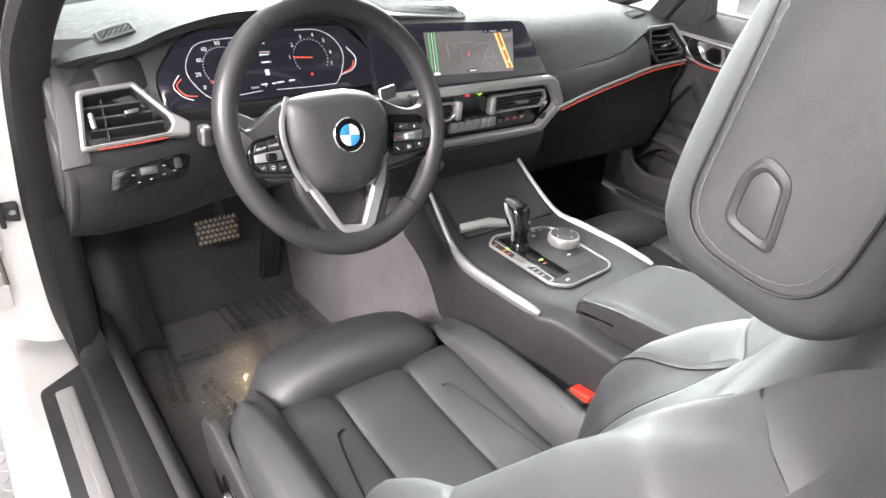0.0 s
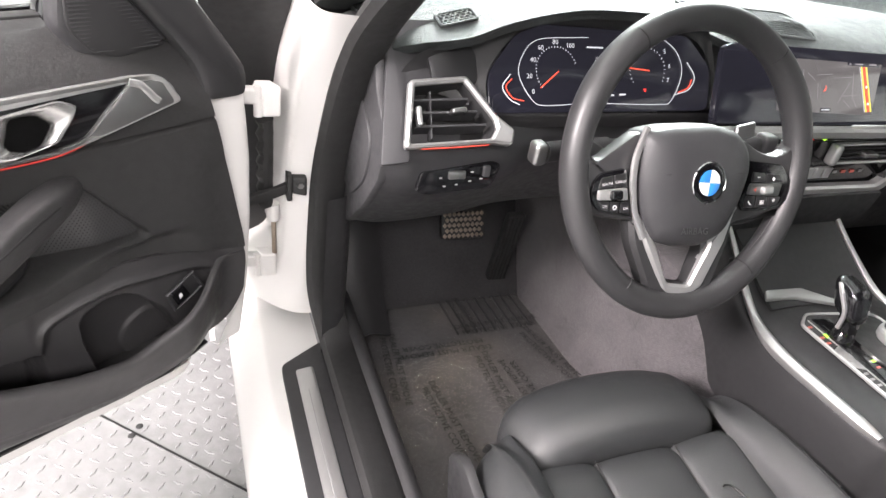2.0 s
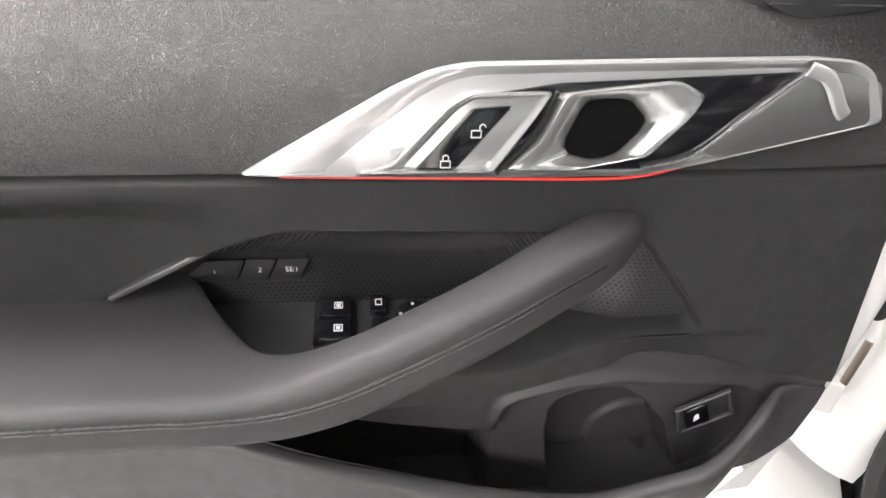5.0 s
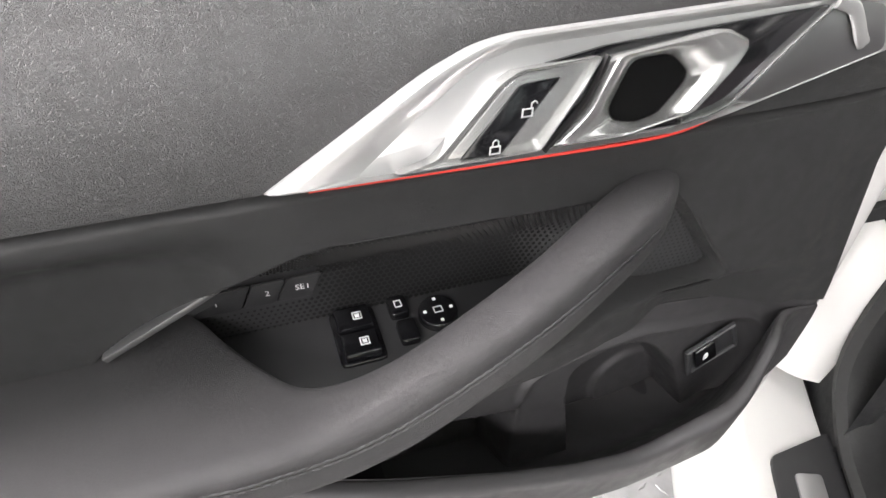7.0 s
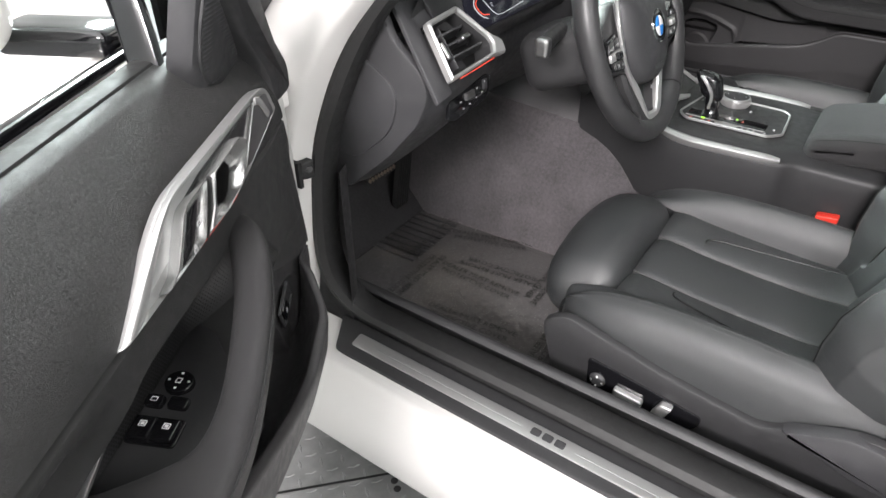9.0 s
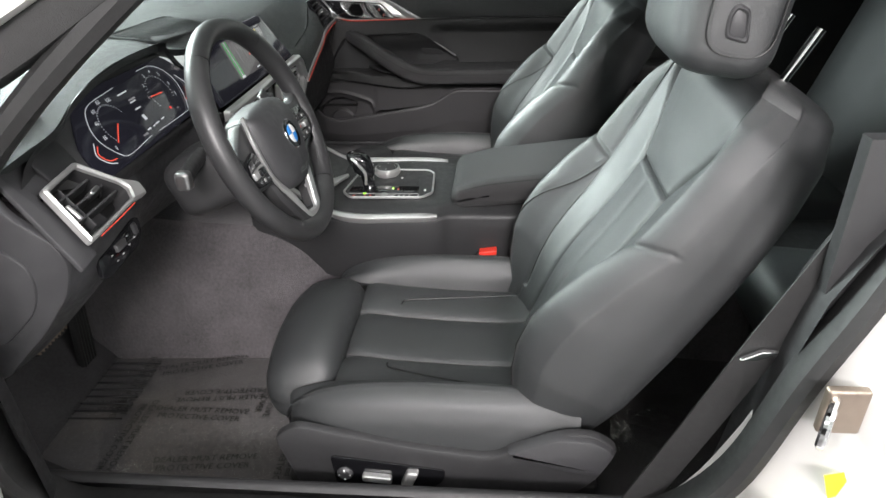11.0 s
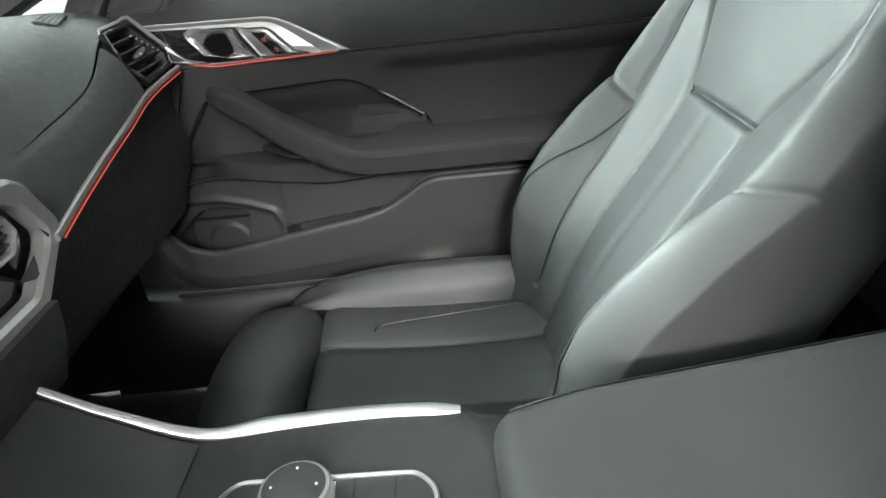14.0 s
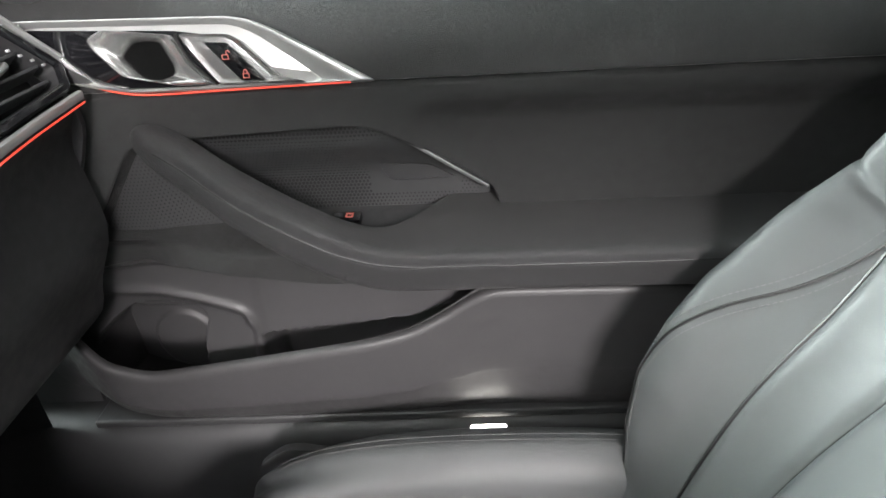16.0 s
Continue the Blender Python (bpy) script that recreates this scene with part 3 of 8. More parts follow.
for sx in (-1, 1):
    apil = spline([(sx * 0.815, 0.60, 0.885), (sx * 0.775, 0.34, 0.985), (sx * 0.70, 0.06, 1.13), (sx * 0.635, -0.16, 1.255), (sx * 0.60, -0.45, 1.31), (sx * 0.60, -0.9, 1.30)], 5)
    put("roof_rail", sweep(apil, rect(0.055, 0.05, 0.015)), PAINT, body, "white windscreen pillar and roof rail")
    put("pillar_seal", sweep(np.array(apil) + np.array([-sx * 0.030, 0.012, 0.026]), rect(0.022, 0.012, 0.004)), RUBBER, body, "black windscreen edge strip")
    inner = spline([(sx * 0.72, 0.45, 0.90), (sx * 0.705, 0.20, 1.01), (sx * 0.655, -0.02, 1.14), (sx * 0.60, -0.20, 1.24), (sx * 0.565, -0.5, 1.28), (sx * 0.56, -0.9, 1.27)], 4)
    put("pillar_trim", sweep(inner, rect(0.07, 0.05, 0.02)), HEADLINER, body)
roof = [[(x, y, z - 0.05 * (x / 0.62) ** 2) for x in np.linspace(-0.62, 0.62, 7)] for y, z in ((-0.18, 1.31), (-0.5, 1.365), (-1.0, 1.37), (-1.5, 1.32), (-1.76, 1.26))]
put("roof", loft(roof, 3, 2, thick=0.03), HEADLINER, body, "dark headliner under the roof")
glass_rows = [[(x * k, y - 0.10 * (x / 0.75) ** 2 * 0.6, z) for x in np.linspace(-0.79, 0.79, 7)] for y, z, k in ((0.64, 0.895, 1.0), (0.38, 1.03, 0.94), (0.10, 1.17, 0.86), (-0.16, 1.285, 0.78))]
ws = put("windscreen", loft(glass_rows, 3, 2), SCREEN_GLASS, body, "green tinted windscreen")
ws.visible_shadow = False

# rear quarter: white body behind the opening, rear cabin shell
quarter = []
for z, y0 in ((0.20, -0.50), (0.30, -0.53), (0.36, -0.58), (0.42, -0.635), (0.50, -0.675), (0.60, -0.71), (0.70, -0.725), (0.82, -0.80), (0.90, -0.86)):
    quarter.append([(-0.700, y0 + 0.03, z), (-0.755, y0 + 0.012, z), (-0.79, y0 - 0.005, z), (-0.835, y0 - 0.03, z), (-0.868, y0 - 0.06, z), (-0.89, y0 - 0.10, z), (-0.905, y0 - 0.2, z), (-0.90, y0 - 0.7, z)])
put("rear_quarter", loft(quarter, 3, 4), PAINT, body, "white rear quarter panel")
put("rear_side_trim", loft([[(sx_x, y, z) for y, z in ((-0.62, 0.22), (-0.66, 0.5), (-0.70, 0.75), (-0.80, 0.93))] for sx_x in (-0.735, -0.70, -0.66)], 2, 3), PLASTIC, body)
for sx in (-1, 1):
    put("rear_side_panel", loft([[(sx * 0.72, y, z) for z in (0.2, 0.45, 0.7, 0.93)] for y in (-0.70, -1.0, -1.4, -1.7)], 2, 2, thick=0.02), PLASTIC, body)
    # Opaque panel in each rear window opening, added to darken the rear cabin.
    put("rear_side_blank", loft([[(sx * 0.715, y, 0.925), (sx * 0.66, y - 0.02, 1.10), (sx * 0.60, y - 0.04, 1.29)] for y in (-0.80, -1.0, -1.17)], 2, 2, thick=0.006), GLOSS, body, "opaque black panel added in the rear side window to keep light out")
    put("rear_quarter_pillar", loft([[(sx * 0.70, y, 0.93), (sx * 0.64, y - 0.02, 1.10), (sx * 0.585, y - 0.04, 1.29)] for y in (-1.15, -1.4, -1.75)], 2, 2, thick=0.03), HEADLINER, body)
put("rear_bulkhead", loft([[(-0.7, -1.72, 0.2), (0.7, -1.72, 0.2)], [(-0.7, -1.72, 1.3), (0.7, -1.72, 1.3)]], 1, 1, thick=0.02), HEADLINER, body)

# ---- floor and tunnel ----
floor_rows = [[(x, y, z) for x in (-0.70, -0.55, -0.4, -0.25, -0.12, 0.12, 0.25, 0.4, 0.55, 0.70)] for y, z in ((-1.5, 0.22), (-0.9, 0.21), (-0.5, 0.20), (0.0, 0.195), (0.40, 0.195), (0.56, 0.205), (0.66, 0.30), (0.75, 0.46), (0.78, 0.62))]
fl = put("floor", loft(floor_rows, 2, 1), CARPET_DARK)
tagged(fl, "black carpeted cabin floor", "floor", kind="structure")
tunnel = []
for y, top, w in ((0.74, 0.60, 0.20), (0.55, 0.56, 0.19), (0.30, 0.53, 0.18), (0.05, 0.51, 0.165), (-0.25, 0.50, 0.128), (-0.6, 0.50, 0.125), (-0.9, 0.45, 0.16)):
    tunnel.append([(-w - 0.035, y, 0.20), (-w - 0.012, y, 0.25), (-w, y, 0.33), (-w + 0.02, y, top - 0.06), (-w + 0.035, y, top - 0.012), (-w + 0.06, y, top), (w - 0.06, y, top), (w - 0.035, y, top - 0.012), (w - 0.02, y, top - 0.06), (w, y, 0.33), (w + 0.012, y, 0.25), (w + 0.035, y, 0.20)])
tn = put("tunnel", loft(tunnel, 3, 3), CARPET)
tagged(tn, "grey velour carpet over the centre tunnel", "carpet", kind="structure")

# ---- doors ----
def smooth(a, b, x):
    t = max(0.0, min(1.0, (x - a) / (b - a)))
    return t * t * (3 - 2 * t)


def rounded_table(xs, ys, width):
    """A table of heights with its corners rounded over the given width."""
    x = np.arange(xs[0], xs[-1] + 0.001, 0.002)
    n = max(1, int(width / 0.002))
    w = np.hanning(2 * n + 3)[1:-1]
    y = np.convolve(np.pad(np.interp(x, xs, ys), n, mode="edge"), w / w.sum(), mode="valid")
    return x, y


RIM = rounded_table([-0.19, -0.125, -0.11, -0.064, 0.013, 0.07, 0.128, 0.209, 0.281, 0.30, 1.0], [0.575, 0.585, 0.566, 0.545, 0.519, 0.528, 0.547, 0.580, 0.604, 0.606, 0.606], 0.026)
CREASE = rounded_table([-0.19, -0.125, -0.087, -0.017, 0.087, 0.184, 0.25, 0.30, 1.0], [0.583, 0.600, 0.612, 0.624, 0.616, 0.604, 0.607, 0.612, 0.612], 0.026)
TOP = ([-0.19, -0.0465, -0.046, 0.009, 0.023, 0.066, 0.222, 0.245, 0.268, 0.356, 0.360, 1.0], [0.652, 0.652, 0.6655, 0.7350, 0.7435, 0.7465, 0.7515, 0.7495, 0.7400, 0.6840, 0.652, 0.652])
BOTTOM = rounded_table([-0.19, -0.183, -0.17, -0.15, -0.12, -0.08, -0.03, 0.03, 1.0], [0.530, 0.505, 0.478, 0.457, 0.441, 0.430, 0.424, 0.420, 0.418], 0.012)
FRONT = rounded_table([0.43, 0.456, 0.475, 0.50, 0.56, 0.60, 0.71, 0.79, 0.82, 0.86, 0.885], [-0.140, -0.158, -0.172, -0.181, -0.188, -0.185, -0.165, -0.148, -0.142, -0.122, -0.105], 0.016)


BOWL = [(0.360, 0.6835), (0.268, 0.7405), (0.245, 0.7500), (0.222, 0.7520), (0.066, 0.7470), (0.023, 0.7440), (0.009, 0.7355), (-0.046, 0.6665), (-0.0465, 0.6600), (-0.038, 0.6535), (0.03, 0.6520), (0.09, 0.6400), (0.37, 0.6400)]
HOLDER = [(0.092, 0.40), (0.086, 0.5475), (0.083, 0.5615), (0.0703, 0.5707), (0.0348, 0.5814), (-0.0109, 0.5867), (-0.1071, 0.5731), (-0.1399, 0.5594), (-0.149, 0.5352), (-0.125, 0.40)]
BOTTLE = [(0.018, 0.40), (0.0408, 0.5217), (0.041, 0.5475), (0.0312, 0.5608), (0.0045, 0.5704), (-0.0199, 0.5685), (-0.0378, 0.5553), (-0.0677, 0.5194), (-0.118, 0.40)]
HOLDER_RIGHT = [(0.060, 0.40), (0.080, 0.5325), (0.076, 0.5540), (0.070, 0.5600), (0.0311, 0.5733), (-0.0177, 0.5846), (-0.0829, 0.5862), (-0.1319, 0.5806), (-0.150, 0.57), (-0.150, 0.40)]
BOTTLE_RIGHT = [(0.000, 0.40), (0.0150, 0.520), (0.0281, 0.5513), (0.0212, 0.5619), (-0.0219, 0.5718), (-0.0567, 0.5672), (-0.0831, 0.5502), (-0.1175, 0.5233), (-0.122, 0.40)]
RIM_RIGHT = rounded_table([-0.19, -0.140, -0.1085, -0.0625, -0.021, 0.032, 0.13, 0.270, 0.300, 0.345, 0.37, 1.0], [0.59, 0.580, 0.564, 0.5345, 0.524, 0.531, 0.545, 0.566, 0.578, 0.604, 0.606, 0.606], 0.024)


def inside(poly, s, z):
    """Distance from the edge of a polygon, positive inside, for arrays of points."""
    p = round_poly(poly, 0.012, 4)
    best, odd = np.full(s.shape, 9.0), np.zeros(s.shape, bool)
    for (ax, ay), (bx, by) in zip(p, np.roll(p, -1, 0)):
        ex, ey = bx - ax, by - ay
        t = np.clip(((s - ax) * ex + (z - ay) * ey) / (ex * ex + ey * ey + 1e-12), 0, 1)
        best = np.minimum(best, np.hypot(s - ax - t * ex, z - ay - t * ey))
        if abs(ey) > 1e-9:
            odd ^= ((ay > z) != (by > z)) & (s < ax + (z - ay) / ey * ex)
    return np.where(odd, best, -best)


def ease(a, b, x):
    t = np.clip((x - a) / (b - a), 0, 1)
    return t * t * (3 - 2 * t)


def perf_d(s, z):
    """Depth of the perforated panel, which leans back towards its foot."""
    return -0.014 - 0.036 * smooth(0.745, 0.688, z) * smooth(0.0, 0.10, s)


def door_relief(left, F):
    """The four sheets of the inner panel: upper skin, middle with its recess, pocket back and pocket front."""
    ss = np.r_[np.arange(-0.185, 0.392, 0.0018), np.linspace(0.40, 1.0, 40)]
    rim_t, holder, bottle = (RIM, HOLDER, BOTTLE) if left else (RIM_RIGHT, HOLDER_RIGHT, BOTTLE_RIGHT)
    crease, rim, zb = (np.interp(ss, *q) for q in (CREASE, rim_t, BOTTOM))
    rim = np.minimum(rim, crease - 0.003)
    fall = 0.012 * ease(-0.03, -0.19, ss)
    sheets = {}

    def sheet(rows):
        return np.array([[F(s, z, d) for z, d in zip(zr, dr)] for s, zr, dr in zip(ss, *rows)])

    # upper skin, rolled over at the belt and tucked into the groove below
    q = np.linspace(0, 1, 26)
    zt = 0.897 - 0.030 * ease(-0.06, -0.18, ss)
    z = 0.7886 + q[None] * (zt[:, None] - 0.7886)
    d = 0.003 - 0.4 * fall[:, None] * (1 - q[None]) - 0.048 * np.clip((z - 0.79) / 0.107, 0, 2) ** 1.7
    z = np.concatenate([z[:, :1] - 0.0004, z[:, :1] - 0.0002, z, z[:, -1:] + 0.006, z[:, -1:] + 0.004], 1)
    d = np.concatenate([d[:, :1] - 0.014, d[:, :1] - 0.002, d, d[:, -1:] - 0.012, d[:, -1:] - 0.03], 1)
    sheets["upper"] = sheet((z, d))
    # middle
    q = np.linspace(0, 1, 92)
    z = crease[:, None] + q[None] * (0.7872 - crease[:, None])
    s2 = np.broadcast_to(ss[:, None], z.shape)
    d = 0.005 - 0.6 * fall[:, None] - 0.026 * ease(0.25, 0.34, s2) * ease(0.778, 0.745, z) - 0.016 * ease(0.66, 0.64, z) * ease(0.03, -0.02, s2) * ease(-0.12, -0.05, s2)
    d = d + 0.012 * ease(0.655, 0.635, z) * ease(0.02, 0.10, s2)
    w = ease(-0.001, 0.007, inside(BOWL, s2, z))
    back = -0.018 - 0.036 * ease(0.745, 0.688, z) * ease(0.0, 0.10, s2)
    d = d * (1 - w) + back * w
    d = d - 0.008 * ease(0.004, 0.0, z - crease[:, None]) - 0.006 * ease(0.783, 0.787, z)
    edge = ease(-0.12, -0.172, s2) * ease(0.76, 0.72, z)
    d = d * (1 - edge) - 0.006 * edge
    sheets["middle"] = sheet((z, d))
    # pocket back
    q = np.linspace(0, 1, 96)
    z = zb[:, None] + 0.004 + q[None] * (crease[:, None] + 0.006 - zb[:, None] - 0.004)
    s2 = np.broadcast_to(ss[:, None], z.shape)
    lip = np.interp(ss, [0.07, 0.10, 0.18, 0.27, 0.30], [0.520, 0.531, 0.538, 0.548, 0.56])[:, None]
    if left:
        lip = lip + 0.02 * ease(0.10, 0.28, ss)[:, None]
    d = -0.070 + 0.052 * ease(-0.002, 0.003, z - lip)
    front = ease(0.10, 0.085, s2)
    d = d * (1 - front) - 0.020 * front
    w = ease(-0.003, 0.004, inside(holder, s2, z))
    d = d - 0.004 * w + 0.006 * np.exp(-((inside(holder, s2, z) / 0.006) ** 2)) * ease(0.53, 0.55, z)
    w = ease(-0.001, 0.005, inside(bottle, s2, z))
    d = d * (1 - w) - (0.072 + (0.0 if left else 0.024) * ease(0.540, 0.525, z)) * w
    cup = ease(-0.002, 0.004, 0.042 - np.hypot(s2 - (-0.062 if left else -0.045), (z - (0.455 if left else 0.478)) * 1.05))
    d = d + 0.005 * cup * w
    d = d * (1 - ease(0.30, 0.34, s2)) - 0.03 * ease(0.30, 0.34, s2)
    d = d + 0.006 * ease(0.008, 0.0, crease[:, None] - z) - 0.6 * fall[:, None]
    edge = ease(-0.12, -0.172, s2)
    d = d * (1 - edge) - 0.010 * edge - 0.030 * ease(-0.0016, 0.004, z - crease[:, None])
    sheets["back"] = sheet((z, d))
    # pocket front with its rolled rim
    out = 0.046 * ease(-0.165, -0.06, ss) * (1 - 0.35 * ease(0.20, 0.34, ss)) * np.ones_like(ss)
    keys = []
    for k in range(len(ss)):
        b, r, o, fl = zb[k], rim[k], out[k], fall[k]
        e = float(ease(-0.12, -0.172, ss[k]))
        h = r - b
        pts = [(b + 0.006, -0.052), (b, -0.030 - 0.4 * fl), (b + 0.004, -0.012 - 0.6 * fl), (b + 0.30 * h, 0.55 * o - 0.5 * fl), (b + 0.48 * h, 0.84 * o - 0.3 * fl), (b + 0.56 * h, 0.93 * o - 0.3 * fl), (r - 0.016, o + 0.001), (r - 0.006, o + 0.0015), (r - 0.0012, o - 0.001), (r, o - 0.0045), (r - 0.0015, o - 0.008), (r - 0.008, o - 0.0105), (b + 0.35 * h, 0.4 * o - 0.016), (b + 0.014, -0.03), (b + 0.010, -0.085)]
        pts = [(zz, dd * (1 - e) - 0.008 * e + (0.0 if n < 9 else -0.002)) for n, (zz, dd) in enumerate(pts)]
        keys.append(spline(pts, 3))
    keys = np.array(keys)
    sheets["front"] = sheet((keys[:, :, 0], keys[:, :, 1]))
    return sheets


def build_door(side):
    left = side == "left"
    if left:
        o, u, n = Vector((-1.025, 0.189, 0)), Vector((-0.873, -0.488, 0)), Vector((0.488, -0.873, 0))
        door = thing("door", (-1.1, 0.15, 0.0), "open white driver's door with dark grained inner panel", "car door")
    else:
        o, u, n = Vector((0.722, 0.178, 0)), Vector((-0.03, -1.0, 0)), Vector((-1.0, 0.03, 0))
        door = thing("door", (0.75, 0.1, 0.0), "closed passenger door with dark grained inner panel", "car door")
    k = 0.985 if left else 1.035

    def F(s, z, d=0.0):
        if -0.19 < s < -0.1 and z < 0.87:
            s = -0.1 + (s + 0.1) * (float(np.interp(z, *FRONT)) + 0.1) / -0.085
        if not left and z < 0.787:
            z -= 0.17 * (0.787 - z)
        return o + u * (s * k) + n * d + Vector((0, 0, z))

    sheets = door_relief(left, F)
    put("upper_panel", grid_mesh(sheets["upper"]), DOORSKIN, door, "black grained leather upper door panel", angle=70)
    put("middle_panel", grid_mesh(sheets["middle"]), DOORSOFT, door, "black soft middle door panel", angle=70)
    put("pocket_back", grid_mesh(sheets["back"]), DOORPLASTIC, door, "black moulded pocket back with bottle holder", angle=70)
    put("pocket_front", grid_mesh(sheets["front"]), DOORPLASTIC, door, "black moulded door pocket", angle=70)

    bed = [[F(s, float(np.interp(s, *BOTTOM)) + 0.010, d) for d in (-0.115, -0.05, 0.0)] for s in np.linspace(-0.12, 0.6, 25)]
    put("pocket_floor", loft(bed, 1, 1, thick=0.003), BLACK_SATIN, door)

    def G(s, z, d):
        return o + u * (s * k) + n * d + Vector((0, 0, z))

    def sf(z):
        return float(np.interp(z, *FRONT))

    # painted shell
    shell = []
    for s in np.r_[-0.215, -0.18, -0.14, -0.1, np.linspace(-0.05, 1.02, 16)]:
        zb = 0.30 + 0.10 * max(0.0, (-0.08 - s) / 0.13) ** 2
        rows = [(-0.035, zb + 0.09), (-0.06, zb + 0.05), (-0.12, zb + 0.01), (-0.17, zb), (-0.195, 0.45), (-0.205, 0.6), (-0.195, 0.75), (-0.175, 0.86), (-0.15, 0.888), (-0.13, 0.888)]
        back = 0.018 * smooth(-0.06, -0.2, s)
        shell.append([G(s + (sf(z) + 0.219) * (-s - 0.1) / 0.115 if s < -0.1 else s, z, min(d, -0.035 - back)) for d, z in rows])
    put("outer_shell", loft(shell, 2, 4), PAINT, door, "white painted door shell", angle=80)
    brim = lambda z: float(np.interp(z, [0.42, 0.524, 0.62, 0.711, 0.787, 0.83, 0.88], [-0.178, -0.195, -0.203, -0.205, -0.200, -0.193, -0.165]))
    front = [[G(sf(z) + 0.006, z, -0.010), G(sf(z) * 0.85 + brim(z) * 0.15, z, -0.013), G(sf(z) * 0.2 + brim(z) * 0.8, z, -0.015), G(brim(z), z, -0.018), G(brim(z) - 0.002, z, -0.026), G(brim(z) - 0.002, z, -0.07), G(brim(z), z, -0.13), G(brim(z) + 0.006, z, -0.19)] for z in np.linspace(0.425, 0.822, 15)]
    lean = lambda z: -0.024 - 0.10 * max(0.0, min(z, 0.90) - 0.84) + 0.22 * max(0.0, z - 0.90)
    post = round_poly([(-0.140, 0.806), (-0.196, 0.804), (-0.198, 0.838), (-0.168, 0.884), (-0.134, 0.927), (-0.072, 1.005), (-0.008, 1.005), (-0.062, 0.932), (-0.098, 0.892), (-0.128, 0.850)], 0.012, 3)
    put("corner_post", plate(post, 0.030, lambda s, z, h: G(s, z, lean(z) + h - 0.008), 0.009), PLASTIC, door, "black moulded front corner of the door and window frame")
    put("hinge_face", loft(front, 2, 3), PAINT, door, "white painted hinge end of the door")
    put("edge_seal", tube(spline([F(-0.11, 0.405, -0.06), F(-0.08, 0.395, -0.05), F(0.0, 0.395, -0.045), F(0.5, 0.395, -0.045), F(0.98, 0.41, -0.045)], 6), 0.011, 8), RUBBER, door)

    # silver trim with the handle bowl
    def J(s, z, h):
        return F(s, z + 0.4 * (h - 0.004), h - 0.004 - 0.03 * max(0, z - 0.80))

    rim_o = [(0.258, 0.7868), (0.1740, 0.8365), (0.1540, 0.8455), (0.1367, 0.8490), (-0.0470, 0.8540), (-0.0720, 0.8522), (-0.0850, 0.8455), (-0.1040, 0.8170), (0.0031, 0.7905), (0.0358, 0.7845), (0.1093, 0.7842), (0.2391, 0.7862)]
    rim_i = [(0.208, 0.7882), (0.1620, 0.8285), (0.1470, 0.8375), (0.1330, 0.8415), (-0.0450, 0.8470), (-0.0610, 0.8465), (-0.0690, 0.8420), (-0.0760, 0.8140), (0.0060, 0.7935), (0.0380, 0.7872), (0.1093, 0.7868), (0.190, 0.7876)]
    put("trim", plate(round_poly(rim_o, 0.006, 3), 0.0085, J, 0.002), DOORSILVER, door, "satin silver trim with pointed rear end")
    rr_o, rr_i = round_poly(rim_o, 0.006, 3), round_poly(rim_i, 0.006, 3)
    ring = []
    for (x0, z0), (x1, z1) in zip(offset_poly(rr_o, 0.0003), rr_i):
        ring.append([J(x0 + (x1 - x0) * t, z0 + (z1 - z0) * t, h) for t, h in ((0.0, 0.004), (0.03, 0.0110), (0.12, 0.0135), (0.30, 0.0140), (0.55, 0.0125), (0.80, 0.0098), (1.0, 0.0072))])
    put("trim_rim", grid_mesh(np.array(ring), close_u=True), DOORSILVER, door, "raised satin silver outer facet", angle=50)
    put("trim_front", plate(round_poly([(-0.045, 0.8445), (-0.066, 0.8455), (-0.090, 0.840), (-0.101, 0.8165), (-0.010, 0.7945), (0.006, 0.7985)], 0.004, 2), 0.0135, J, 0.002), DARKSILVER, door, "dark satin trim end")
    put("trim_rib", sweep(spline([J(-0.043, 0.8470, 0.0140), J(-0.054, 0.8430, 0.0145), J(-0.061, 0.8360, 0.0145), J(-0.068, 0.8265, 0.0145), J(-0.0735, 0.8215, 0.0138)], 4), round_poly([(-0.0045, 0), (0.0045, 0), (0.0028, 0.0024), (-0.0028, 0.0024)], 0.0008, 1), n), DOORSILVER, door, "raised silver fin")
    put("bowl", plate(round_poly([(0.142, 0.7925), (0.122, 0.833), (0.088, 0.8385), (-0.0436, 0.8455), (0.008, 0.7960), (0.03, 0.789), (0.10, 0.7885)], 0.003, 2), 0.0120, J, 0.001), GLOSS, door, "glossy black handle recess")
    put("bowl_edge", sweep(spline([J(-0.0440, 0.8455, 0.0128), J(-0.018, 0.8210, 0.0128), J(0.007, 0.7970, 0.0128), J(0.035, 0.7900, 0.0128)], 5), rect(0.0016, 0.0022, 0.0005), n), HANDLESILVER, door, "thin bright recess edge")
    lp_o = round_poly([(0.1960, 0.7885), (0.1760, 0.7935), (0.1470, 0.8265), (0.1370, 0.8325), (0.0935, 0.8345), (0.1010, 0.8200), (0.1205, 0.7885)], 0.003, 2)
    lp_i = round_poly([(0.1700, 0.7905), (0.1660, 0.7960), (0.1420, 0.8240), (0.1340, 0.8295), (0.0975, 0.8315), (0.1035, 0.8195), (0.1225, 0.7905)], 0.003, 2)
    ring = [[J(x0 + (x1 - x0) * t, z0 + (z1 - z0) * t, h) for t, h in ((0.0, 0.004), (0.03, 0.0165), (0.15, 0.0185), (0.45, 0.0185), (0.8, 0.0160), (1.0, 0.0150))] for (x0, z0), (x1, z1) in zip(lp_o, lp_i)]
